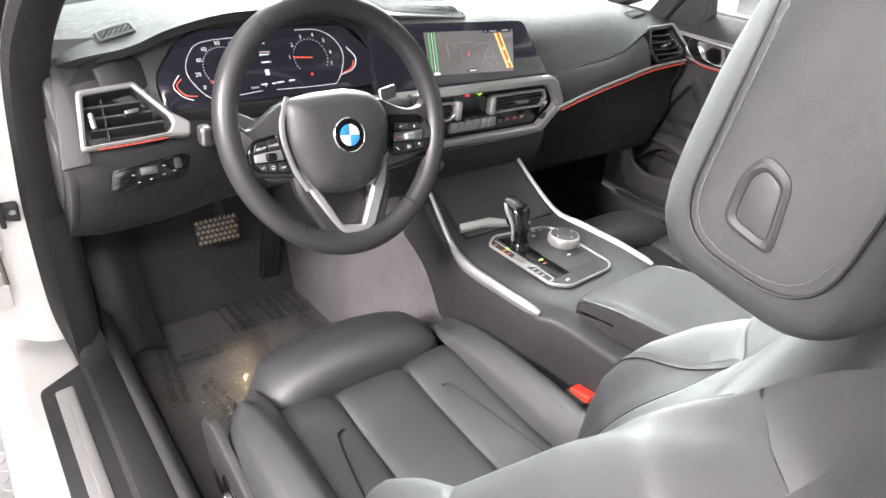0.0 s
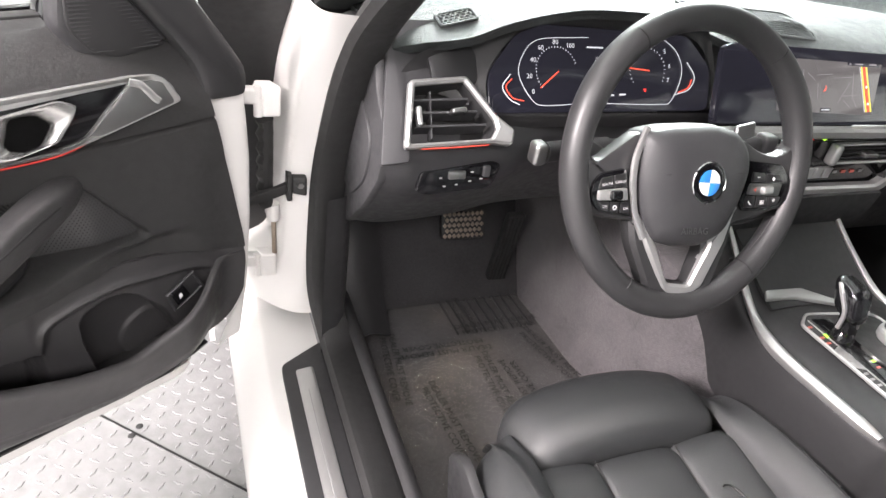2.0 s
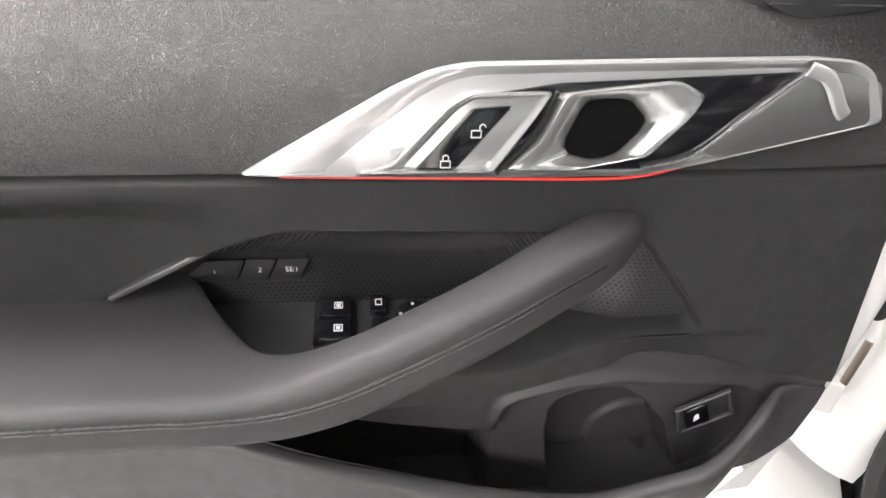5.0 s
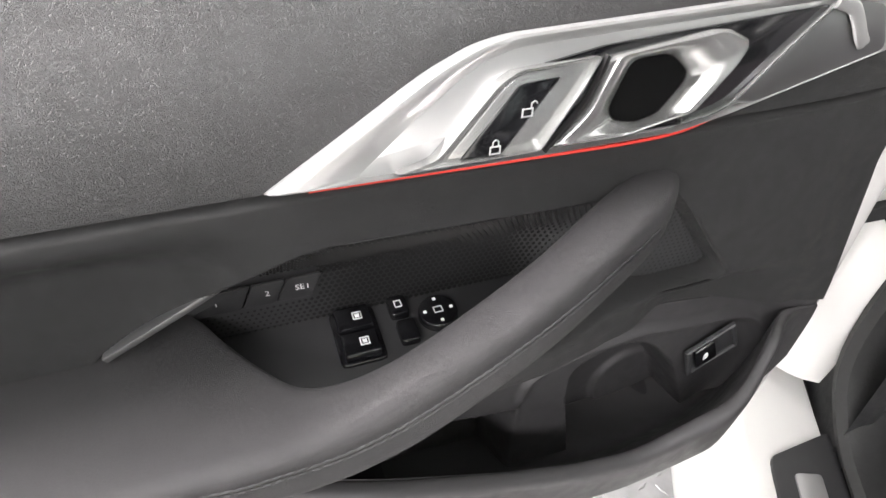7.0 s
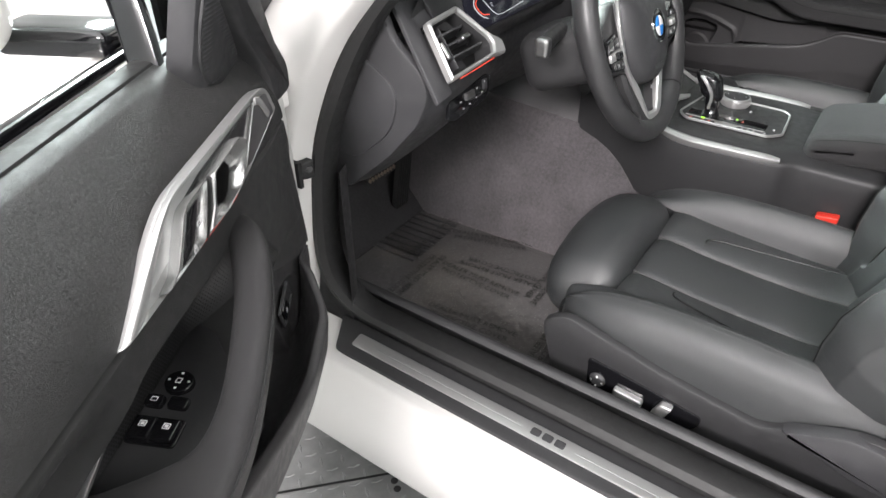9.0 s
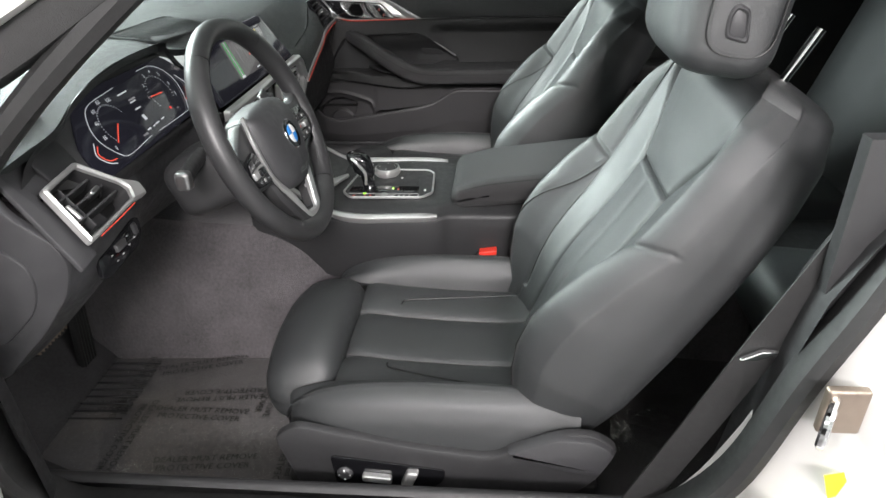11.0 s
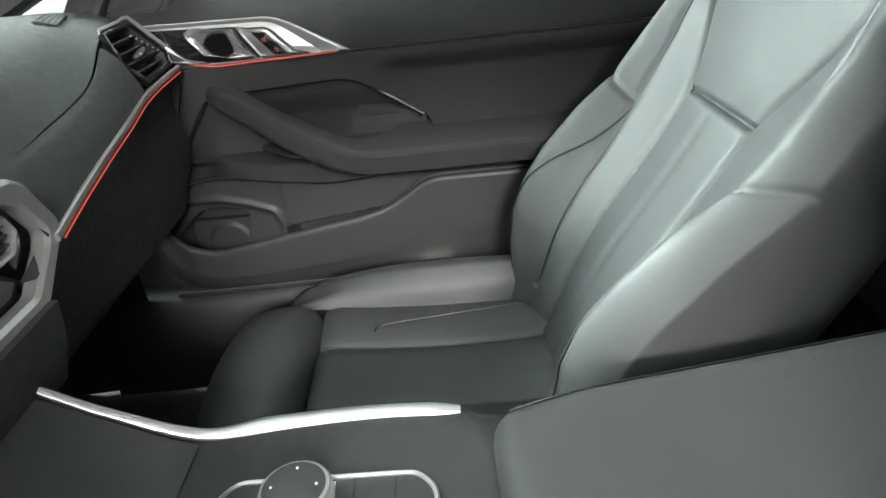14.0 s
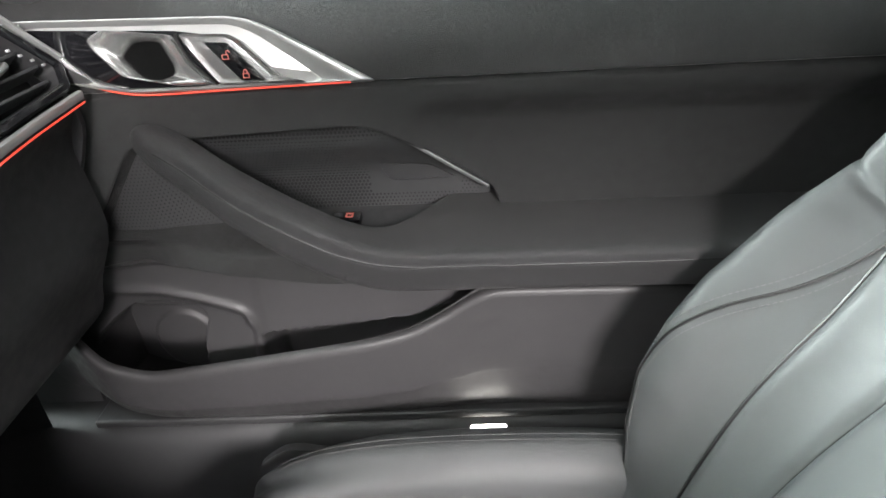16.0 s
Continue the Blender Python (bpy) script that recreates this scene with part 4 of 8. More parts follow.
    put("lock_plate", merge(grid_mesh(np.array(ring), close_u=True), plate(offset_poly(lp_i, -0.0004), 0.0152, J, 0.0006)), HANDLESILVER, door, "satin silver lock button plate", angle=50)
    lock = put("lock_button", plate(round_poly([(0.163, 0.7905), (0.1345, 0.8250), (0.1135, 0.8265), (0.141, 0.7905)], 0.002, 2), 0.0165, J, 0.0008), GLOSS, door, "black lock button")
    ho = round_poly([(0.1175, 0.7890), (0.0995, 0.8080), (0.0895, 0.8335), (0.0554, 0.8375), (0.0291, 0.8405), (0.0132, 0.8330), (0.0175, 0.8230), (0.0370, 0.7985), (0.0808, 0.7895)], 0.004, 3)
    hi = round_poly([(0.0790, 0.8000), (0.0815, 0.8065), (0.0735, 0.8290), (0.0566, 0.8305), (0.0499, 0.8280), (0.0391, 0.8185), (0.0425, 0.8110), (0.0525, 0.7985), (0.0648, 0.7955)], 0.004, 3)
    ring = []
    for (x0, z0), (x1, z1) in zip(ho, hi):
        lift = 0.006 * smooth(0.11, 0.02, (x0 + x1) / 2)
        ring.append([J(x0 + (x1 - x0) * t, z0 + (z1 - z0) * t, h) for t, h in ((0.0, 0.006), (0.04, 0.0165 + lift), (0.16, 0.0200 + lift), (0.42, 0.0195 + lift), (0.62, 0.0165 + lift), (0.86, 0.0140 + lift), (0.97, 0.0120), (1.0, 0.004))])
    put("handle", grid_mesh(np.array(ring), close_u=True), HANDLESILVER, door, "satin silver loop handle", angle=50)
    # Flat black plate instead of a real hole; its colour gives the shade.
    put("handle_hole_shade", plate(offset_poly(hi, -0.001), 0.0124, J, 0.0003), HOLE_SHADE, door)
    put("handle_gap", sweep(spline([J(0.1190, 0.7885, 0.0175), J(0.1005, 0.8120, 0.0185), J(0.0920, 0.8340, 0.0185)], 5), rect(0.0018, 0.003), n), BLACK_INK, door)
    for cs, cz, op in ((0.1325, 0.8135, True), (0.1475, 0.7965, False)):
        fr = lambda x, y, h=0.0, cs=cs, cz=cz: F(cs - x * (1 if left else -1) * (1 if left else 1), cz + 0.0068 + y, 0.0175 - 0.03 * max(0, cz - 0.80) + h)
        ic = merge(ring_plate(rect(0.0056, 0.0044) + np.array([0, -0.0016]), rect(0.0044, 0.0032) + np.array([0, -0.0016]), 0.0006, fr, 0.0001),
                   sweep([fr(-0.0014 + (0.003 if op else 0), 0.0006, 0.0004), fr(-0.0014 + (0.003 if op else 0), 0.003, 0.0004), fr(0.0 + (0.003 if op else 0), 0.004, 0.0004), fr(0.0014 + (0.003 if op else 0), 0.003, 0.0004), fr(0.0014 + (0.003 if op else 0), 0.0006 + (0.0018 if op else 0), 0.0004)], rect(0.0006, 0.0005), n))
        put("lock_icon", ic, GREY_INK if left else RED_INK, lock)
    amb = spline([F(0.000, 0.7955, 0.006), F(0.03, 0.7880, 0.0075), F(0.06, 0.7858, 0.0075), F(0.12, 0.7868, 0.0075), F(0.235, 0.7885, 0.006)], 5)
    put("ambient_strip", tube(amb, 0.0009, 6), AMBIENT_DIM if left else AMBIENT, door, "thin red ambient light strip")

    # perforated panel behind the grip
    sp = np.r_[-0.0455, np.linspace(-0.0445, 0.354, 90)]
    low = lambda s: 0.6505 + 0.011 * smooth(-0.036, -0.046, s)
    panel = [[F(s, low(s) + (max(float(np.interp(s, *TOP)) - 0.0015, low(s) + 0.0005) - low(s)) * q, perf_d(s, low(s) + (float(np.interp(s, *TOP)) - low(s)) * q)) for q in np.linspace(0, 1, 18)] for s in sp]
    spk = put("speaker_panel", loft(panel, 1, 1, thick=-0.002), SPEAKER, door, "black perforated speaker panel", angle=60)
    dots = bmesh.new()
    for i in range(0, 104):
        for j in range(0, 30):
            s, z = -0.046 + 0.0040 * i + 0.0020 * (j % 2), 0.654 + 0.0034 * j
            if z > float(np.interp(s, *TOP)) - 0.0045 or s > 0.345 or s < -0.040 or (0.232 < s < 0.326 and 0.673 < z < 0.702):
                continue
            big = 0.0009 + 0.0008 * smooth(0.05, 0.11, s) * smooth(0.27, 0.20, s)
            dots.faces.new([dots.verts.new(F(s + big * math.cos(a), z + big * math.sin(a), perf_d(s, z) + 0.0024)) for a in (np.arange(6) + 0.5) * math.pi / 3])
    put("perforation", dots, BLACK_INK, spk, smooth=False)["kind"] = "stuff"
    # Black tube along the rim draws the shadow line of the recess.
    put("recess_shade_line", tube(spline([F(0.222, 0.7525, 0.0035), F(0.066, 0.7475, 0.0035), F(0.030, 0.7455, 0.003), F(0.012, 0.7390, 0.003), F(-0.018, 0.7010, 0.003), F(-0.046, 0.6665, 0.003), F(-0.0470, 0.6595, 0.002), F(-0.038, 0.6530, 0.001), F(0.030, 0.6515, 0.0)], 4), 0.0012, 6), BLACK_INK, door, "dark line drawn for the shade at the recess edge")
    put("sliver_trim", sweep(spline([F(0.262, 0.7440, -0.006), F(0.275, 0.7365, -0.010), F(0.31, 0.7140, -0.015), F(0.352, 0.6870, -0.022)], 4), rect(0.0042, 0.010, 0.001), n), DARKSILVER, door, "slim graphite trim blade")

    # grip running down into the armrest
    keys = [(0.020, 0.756, 0.736, -0.016, 0.006), (0.034, 0.762, 0.730, -0.010, 0.022), (0.055, 0.763, 0.724, -0.001, 0.038), (0.085, 0.758, 0.713, 0.012, 0.051), (0.12, 0.744, 0.697, 0.025, 0.061), (0.16, 0.726, 0.677, 0.033, 0.067),
            (0.20, 0.707, 0.657, 0.037, 0.070), (0.232, 0.693, 0.648, 0.035, 0.071), (0.256, 0.686, 0.645, 0.026, 0.071), (0.275, 0.684, 0.645, 0.004, 0.071), (0.292, 0.683, 0.645, -0.022, 0.071), (0.306, 0.683, 0.645, -0.045, 0.070),
            (0.33, 0.683, 0.645, -0.060, 0.070), (0.45, 0.683, 0.645, -0.062, 0.070), (0.65, 0.684, 0.645, -0.062, 0.068), (0.98, 0.688, 0.647, -0.062, 0.064)]
    if not left:
        drop = lambda s: float(np.interp(s, [0.03, 0.08, 0.14, 0.22, 0.29], [0.0, 0.005, 0.011, 0.011, 0.014]))
        keys = [(s, zt - drop(s), zb - drop(s), db, do + 0.010 * smooth(0.05, 0.15, s)) for s, zt, zb, db, do in keys]
    key = spline(keys, 4)

    def arm_at(row, ang, grow=0.0):
        s, zt, zb, db, do = row
        c, q = math.cos(ang), math.sin(ang)
        e = 0.62 - 0.17 * smooth(0.20, 0.27, s)
        hd, hz = (do - db) / 2 + grow, (zt - zb) / 2 + grow
        x, y = math.copysign(abs(c) ** e, c) * hd, math.copysign(abs(q) ** e, q) * hz
        r = min(1.0, hz / hd)
        if abs(c) > 1e-6 and r < 1:
            x = math.copysign(hd - hz * (1 - abs(c) ** e * 1.0), c) if abs(q) > 0.02 else math.copysign(hd, c)
            if abs(x) > hd:
                x = math.copysign(hd, c)
        return F(s, (zt + zb) / 2 + y, (do + db) / 2 + x)

    angs = np.r_[np.linspace(-1.45, 1.45, 13), np.linspace(1.69, 4.59, 13)]
    body_g = np.array([[arm_at(r, a) for a in angs] for r in key])
    bm = grid_mesh(body_g, close_v=True)
    bm.verts.ensure_lookup_table()
    m = len(angs)
    bm.faces.new([bm.verts[i] for i in range(m)])
    bm.faces.new([bm.verts[(len(key) - 1) * m + i] for i in range(m)])
    grip = put("grip", bm, GRIP_LEATHER, door, "leather covered pull grip and armrest", angle=60)
    for ang in (0.05, 0.17):
        stitches([arm_at(r, ang, 0.0006) for r in key[8:]], grip, step=0.006, length=0.004, r=0.0005, mat=PLASTIC_GREY, up=tuple(n))
    put("armrest_seam", tube([arm_at(r, 0.10, -0.0001) for r in key[8:]], 0.0010, 5), BLACK_INK, grip)

    # switch tray
    def T(s, d, h=0.0):
        return F(s, 0.6505 + (0.0 if left else 0.007) - 0.08 * (d + 0.03) + h, d)

    tray = round_poly([(0.312, -0.060), (0.300, -0.030), (0.268, 0.040), (0.20, 0.046), (0.13, 0.012), (0.085, -0.022), (0.07, -0.045), (0.075, -0.060)], 0.006, 2)
    put("switch_tray", plate(tray, 0.004, lambda x, y, h: T(x, y, h - 0.004), 0.001), PLASTIC, door, "black switch tray behind the grip")

    def at(poly, s, d):
        return np.asarray(poly) + np.array([s, d])

    if left:
        put("switch_base", plate(at(rect(0.030, 0.044, 0.004), 0.2125, -0.026), 0.002, T, 0.001), GLOSS, door)
        for d0 in (-0.037, -0.016):
            sw = put("window_switch", plate(at(rect(0.0235, 0.0185, 0.002), 0.2125, d0), 0.007, T, 0.002), GLOSS, door, "black window switch")
            put("window_icon", ring_plate(at(rect(0.0062, 0.0062), 0.210, d0), at(rect(0.0046, 0.0046), 0.210, d0), 0.0074, T, 0.0001), WHITE_INK, sw)
            put("window_arrow", plate(at(rect(0.003, 0.003), 0.210, d0), 0.0074, T, 0.0001), WHITE_INK, sw)
        put("mirror_fold_switch", plate(at(rect(0.013, 0.016, 0.003), 0.1815, -0.040), 0.006, T, 0.0015), GLOSS, door)
        put("mirror_mark", ring_plate(at(rect(0.005, 0.006), 0.1815, -0.040), at(rect(0.0036, 0.0046), 0.1815, -0.040), 0.0064, T, 0.0001), WHITE_INK, door)
        put("mirror_side_switch", plate(at(rect(0.013, 0.018, 0.003), 0.1805, -0.019), 0.005, T, 0.0015), GLOSS, door)
        dial = put("mirror_dial", plate(at(disc(0.0135, 24), 0.157, -0.028), 0.006, T, 0.002), GLOSS, door, "round mirror adjuster")
        put("mirror_icon", ring_plate(at(rect(0.0062, 0.0052), 0.157, -0.028), at(rect(0.0048, 0.0038), 0.157, -0.028), 0.0064, T, 0.0001), WHITE_INK, dial)
        for q in range(4):
            put("mirror_mark", plate(at(rect(0.0022, 0.0022), 0.157 + 0.0092 * math.cos(q * 1.5708), -0.028 + 0.0092 * math.sin(q * 1.5708)), 0.0064, T, 0.0001), WHITE_INK, dial)
        cuts = [(0.318, 0.2795), (0.2782, 0.2585), (0.2572, 0.236)]
        for (a, b), word in zip(cuts, ("1", "2", "SET")):
            shape = [(a, 0.6765), (b, 0.6765), (b - 0.008, 0.6945), (a - (0.020 if word == "1" else 0.008), 0.6945)]
            mem = put("memory_button", plate(round_poly(shape, 0.001, 1), 0.0022, lambda s, z, h: F(s, z, perf_d(s, z) + 0.003 + h), 0.0006), PLASTIC, door, "black seat memory button")
            letters(word, 0.0062, lambda x, y, h=0.0, c=(a + b) / 2 - 0.006: F(c - x, 0.6860 + y, perf_d(c, 0.6860) + 0.0054 + h), "letter", WHITE_INK, mem)
        face = lambda s, z, h: F(s, z, -0.020 + h)
        put("trunk_switch_bezel", ring_plate([(-0.0780, 0.5130), (-0.1240, 0.5380), (-0.1100, 0.5680), (-0.0680, 0.5440)], [(-0.0820, 0.5160), (-0.1200, 0.5380), (-0.1080, 0.5630), (-0.0720, 0.5435)], 0.004, face, 0.001), PLASTIC_GREY, door)
        put("trunk_switch_well", plate([(-0.0820, 0.5160), (-0.1200, 0.5380), (-0.1080, 0.5630), (-0.0720, 0.5435)], 0.001, face, 0.0003), PLASTIC, door)
        tsw = put("trunk_switch", plate(round_poly([(-0.0830, 0.5220), (-0.1020, 0.5330), (-0.0920, 0.5550), (-0.0750, 0.5450)], 0.002, 2), 0.006, face, 0.002), GLOSS, door, "black trunk release switch")
        put("trunk_icon", plate(round_poly([(-0.0860, 0.5325), (-0.0905, 0.5375), (-0.0875, 0.5440), (-0.0845, 0.5405)], 0.001, 1), 0.0063, face, 0.0001), WHITE_INK, tsw)
    else:
        put("window_switch", plate(at(rect(0.030, 0.018, 0.003), 0.2075, -0.018), 0.006, T, 0.002), GLOSS, door, "black window switch")
        put("window_icon", ring_plate(at(rect(0.008, 0.008), 0.2105, -0.018), at(rect(0.0045, 0.0045), 0.2105, -0.018), 0.0066, T, 0.0001), RED_INK, door)
        put("blank_button", plate(round_poly([(0.2443, 0.7045), (0.2953, 0.7010), (0.3183, 0.6872), (0.2548, 0.6855), (0.2465, 0.6930)], 0.002, 2), 0.0022, lambda s, z, h: F(s, z, perf_d(s, z) + 0.003 + h), 0.0006), SPEAKER, door, "blank black button cover")
    put("tray_joint", tube(spline([F(0.024, 0.655, -0.010), F(0.026, 0.644, -0.001), F(0.042, 0.6365, 0.004), F(0.075, 0.6315, 0.012), (F(0.115, 0.6275, 0.016))], 5), 0.0009, 5), BLACK_INK, door)
    # window seal at the belt
    belt = spline([F(s, 0.899, -0.070) for s in (-0.06, 0.1, 0.4, 0.7, 0.98)], 3)
    put("belt_seal", sweep(belt, rect(0.022, 0.014, 0.004)), RUBBER, door)
    put("belt_chrome", sweep(np.array(belt) - np.array(n) * 0.04 + np.array([0, 0, -0.002]), rect(0.012, 0.010, 0.003)), GLOSS, door)
    pane = [[F(s, z, d) for s in (0.03, 0.3, 0.6, 0.96)] for z, d in ((0.890, -0.092), (1.08, -0.075), (1.20, -0.04))]
    if not left:
        w = put("window_pane", loft(pane, 2, 2), GLASS, door, "green tinted side window")
        w.visible_shadow = False
    # corner speaker cover
    sail = round_poly([(0.006, 0.935), (0.008, 0.900), (-0.014, 0.868), (-0.046, 0.857), (-0.104, 0.864), (-0.116, 0.876), (-0.0885, 0.908), (-0.016, 0.996), (-0.004, 1.000), (0.003, 0.970)], 0.010, 3)
    tilt = lambda s, z: -0.026 + 0.26 * max(0.0, z - 0.88)
    cover = put("sail_cover", plate(sail, 0.026, lambda s, z, h: G(s, z, tilt(s, z) + h - 0.026), 0.010), PLASTIC_GREY, door, "dark triangular speaker cover")
    net = round_poly([(0.000, 0.935), (-0.002, 0.903), (-0.024, 0.874), (-0.052, 0.865), (-0.098, 0.872), (-0.103, 0.880), (-0.083, 0.904), (-0.010, 0.985)], 0.008, 3)
    put("sail_grille", plate(net, 0.003, lambda s, z, h: G(s, z, tilt(s, z) + h - 0.0005), 0.0015), PLASTIC, cover, "fine speaker mesh")
    ribs = bmesh.new()
    for q in range(26):
        z = 0.874 + 0.0042 * q
        ends = [x for (x, y), (x2, y2) in zip(net, np.roll(net, -1, 0)) if (y - z) * (y2 - z) <= 0 and y != y2 for x in [x + (x2 - x) * (z - y) / (y2 - y)]]
        if len(ends) >= 2 and max(ends) - min(ends) > 0.01:
            a, b = max(ends) - 0.003, min(ends) + 0.003
            rib = tube([G(a + (b - a) * t, z, tilt(a + (b - a) * t, z) + 0.0027) for t in np.linspace(0, 1, 5)], 0.0009, 5)
            ribs = merge(ribs, rib)
    put("mesh_ribs", ribs, PLASTIC_GREY, cover)["kind"] = "stuff"
    if left:
        put("window_post", sweep(spline([G(0.004, 0.885, -0.065), G(-0.020, 0.96, -0.085), G(-0.045, 1.05, -0.12)], 4), rect(0.014, 0.03, 0.003), n), GLOSS, door, "black window post")
    return door


build_door("left")
build_door("right")

# ---- dashboard ----
dash = thing("dashboard", (0, 0.4, 0.55), "dark soft-touch dashboard with silver trims", "dashboard")
PAD = [
    (-0.705, [(0.64, 0.885), (0.50, 0.892), (0.38, 0.892), (0.29, 0.888), (0.262, 0.872)]),
    (-0.66, [(0.64, 0.895), (0.50, 0.905), (0.38, 0.906), (0.28, 0.902), (0.236, 0.892)]),
    (-0.60, [(0.64, 0.900), (0.50, 0.915), (0.38, 0.918), (0.28, 0.916), (0.226, 0.904)]),
    (-0.54, [(0.64, 0.905), (0.52, 0.922), (0.40, 0.930), (0.29, 0.933), (0.232, 0.924)]),
    (-0.46, [(0.64, 0.910), (0.52, 0.928), (0.40, 0.940), (0.29, 0.948), (0.228, 0.943)]),
    (-0.38, [(0.64, 0.912), (0.52, 0.930), (0.40, 0.943), (0.29, 0.952), (0.226, 0.947)]),
    (-0.29, [(0.64, 0.914), (0.52, 0.930), (0.41, 0.940), (0.30, 0.946), (0.236, 0.940)]),
    (-0.22, [(0.64, 0.915), (0.53, 0.926), (0.43, 0.930), (0.34, 0.930), (0.265, 0.920)]),
    (-0.12, [(0.64, 0.916), (0.54, 0.924), (0.44, 0.924), (0.35, 0.921), (0.270, 0.895)]),
    (0.02, [(0.64, 0.916), (0.54, 0.923), (0.44, 0.922), (0.34, 0.918), (0.262, 0.880)]),
    (0.13, [(0.64, 0.914), (0.54, 0.920), (0.44, 0.918), (0.33, 0.908), (0.230, 0.860)]),
    (0.20, [(0.64, 0.912), (0.54, 0.918), (0.43, 0.913), (0.29, 0.890), (0.182, 0.806)]),
    (0.32, [(0.64, 0.908), (0.54, 0.914), (0.42, 0.908), (0.28, 0.884), (0.186, 0.812)]),
    (0.45, [(0.64, 0.902), (0.54, 0.909), (0.42, 0.905), (0.29, 0.886), (0.196, 0.826)]),
    (0.56, [(0.64, 0.896), (0.54, 0.903), (0.42, 0.902), (0.30, 0.889), (0.222, 0.858)]),
    (0.63, [(0.64, 0.890), (0.54, 0.898), (0.42, 0.899), (0.31, 0.890), (0.236, 0.872)]),
    (0.705, [(0.64, 0.885), (0.50, 0.892), (0.38, 0.892), (0.30, 0.886), (0.262, 0.872)]),
]
put("upper_pad", loft([[(x, y, z) for y, z in row] for x, row in PAD], 4, 5, thick=-0.012), SOFT, dash, "dark grained dashboard top")
# lower pad edge turning down to the decor strip on the passenger side
decor = [[(x, y, z) for y, z in row] for x, row in (
    (0.195, [(0.180, 0.806), (0.166, 0.795), (0.150, 0.768), (0.140, 0.748)]), (0.24, [(0.180, 0.806), (0.168, 0.796), (0.152, 0.772), (0.145, 0.752)]),
    (0.32, [(0.184, 0.811), (0.172, 0.803), (0.158, 0.784), (0.152, 0.766)]), (0.45, [(0.194, 0.825), (0.182, 0.816), (0.168, 0.798), (0.162, 0.782)]),
    (0.555, [(0.218, 0.854), (0.200, 0.838), (0.185, 0.810), (0.178, 0.789)]))]
put("decor_panel", loft(decor, 4, 3), SOFT, dash, "dark decor panel above the silver strip")
strip_path = spline([(0.205, 0.140, 0.742), (0.235, 0.143, 0.747), (0.29, 0.147, 0.757), (0.36, 0.152, 0.768), (0.45, 0.160, 0.779), (0.53, 0.172, 0.786), (0.60, 0.178, 0.790), (0.70, 0.182, 0.793)], 5)
put("decor_strip", sweep(strip_path, rect(0.006, 0.008, 0.002)), SILVER, dash, "slim silver strip across the dashboard")
put("ambient_strip", tube(np.array(strip_path)[2:] + np.array([0, -0.002, -0.0068]), 0.0009, 6), AMBIENT, dash, "thin orange ambient light strip")
glove = [[(x, y, z) for y, z in ((0.146 + g, 0.742 + h), (0.165 + g, 0.715 + h * 0.6), (0.20, 0.66), (0.225, 0.60), (0.25, 0.545), (0.34, 0.515), (0.5, 0.51))] for x, g, h in ((0.17, 0.0, -0.02), (0.24, 0.0, 0.005), (0.36, 0.006, 0.024), (0.48, 0.02, 0.038), (0.60, 0.034, 0.044), (0.70, 0.04, 0.046))]
put("glove_compartment", loft(glove, 3, 4, thick=-0.01), PLASTIC, dash, "dark plastic glove compartment front")
knee = [[(x, y, z) for y, z in row] for x, row in (
    (-0.702, [(0.205, 0.800), (0.190, 0.770), (0.205, 0.725), (0.255, 0.665), (0.345, 0.580), (0.40, 0.572), (0.50, 0.585)]),
    (-0.66, [(0.195, 0.795), (0.184, 0.765), (0.200, 0.718), (0.250, 0.658), (0.345, 0.572), (0.40, 0.566), (0.50, 0.58)]),
    (-0.60, [(0.205, 0.790), (0.188, 0.762), (0.203, 0.716), (0.252, 0.656), (0.350, 0.570), (0.40, 0.566), (0.50, 0.58)]),
    (-0.52, [(0.215, 0.795), (0.198, 0.765), (0.212, 0.720), (0.262, 0.660), (0.355, 0.575), (0.40, 0.570), (0.50, 0.58)]),
    (-0.44, [(0.230, 0.800), (0.225, 0.770), (0.240, 0.720), (0.285, 0.665), (0.365, 0.585), (0.41, 0.575), (0.50, 0.58)]),
    (-0.30, [(0.230, 0.800), (0.228, 0.770), (0.245, 0.720), (0.290, 0.665), (0.365, 0.590), (0.41, 0.580), (0.50, 0.58)]),
    (-0.19, [(0.190, 0.790), (0.195, 0.760), (0.215, 0.715), (0.260, 0.660), (0.34, 0.600), (0.40, 0.585), (0.50, 0.58)]))]
put("knee_panel", loft(knee, 4, 4, thick=-0.01), PLASTIC_GREY, dash, "charcoal knee panel under the steering column")
cap = round_poly([(0.262, 0.876), (0.245, 0.835), (0.195, 0.795), (0.187, 0.765), (0.205, 0.72), (0.26, 0.655), (0.35, 0.572), (0.42, 0.60), (0.47, 0.72), (0.48, 0.86), (0.40, 0.888)], 0.012, 2)
for sx in (-1, 1):
    put("end_cap", plate(cap, 0.012, lambda y, z, h, sx=sx: Vector((sx * (0.697 + h), y, z)), 0.005), PLASTIC_GREY, dash, "charcoal dashboard end cover")
put("end_cap_relief", plate(round_poly([(0.29, 0.80), (0.235, 0.765), (0.25, 0.70), (0.33, 0.63), (0.40, 0.66), (0.42, 0.78), (0.36, 0.82)], 0.03, 4), 0.004, lambda y, z, h: Vector((-(0.709 + h), y, z)), 0.003), PLASTIC_GREY, dash)
put("fire_wall", loft([[(x, 0.80, z) for x in (-0.70, 0, 0.70)] for z in (0.45, 0.7, 0.9)], 1, 1, thick=0.02), CARPET_DARK, dash)

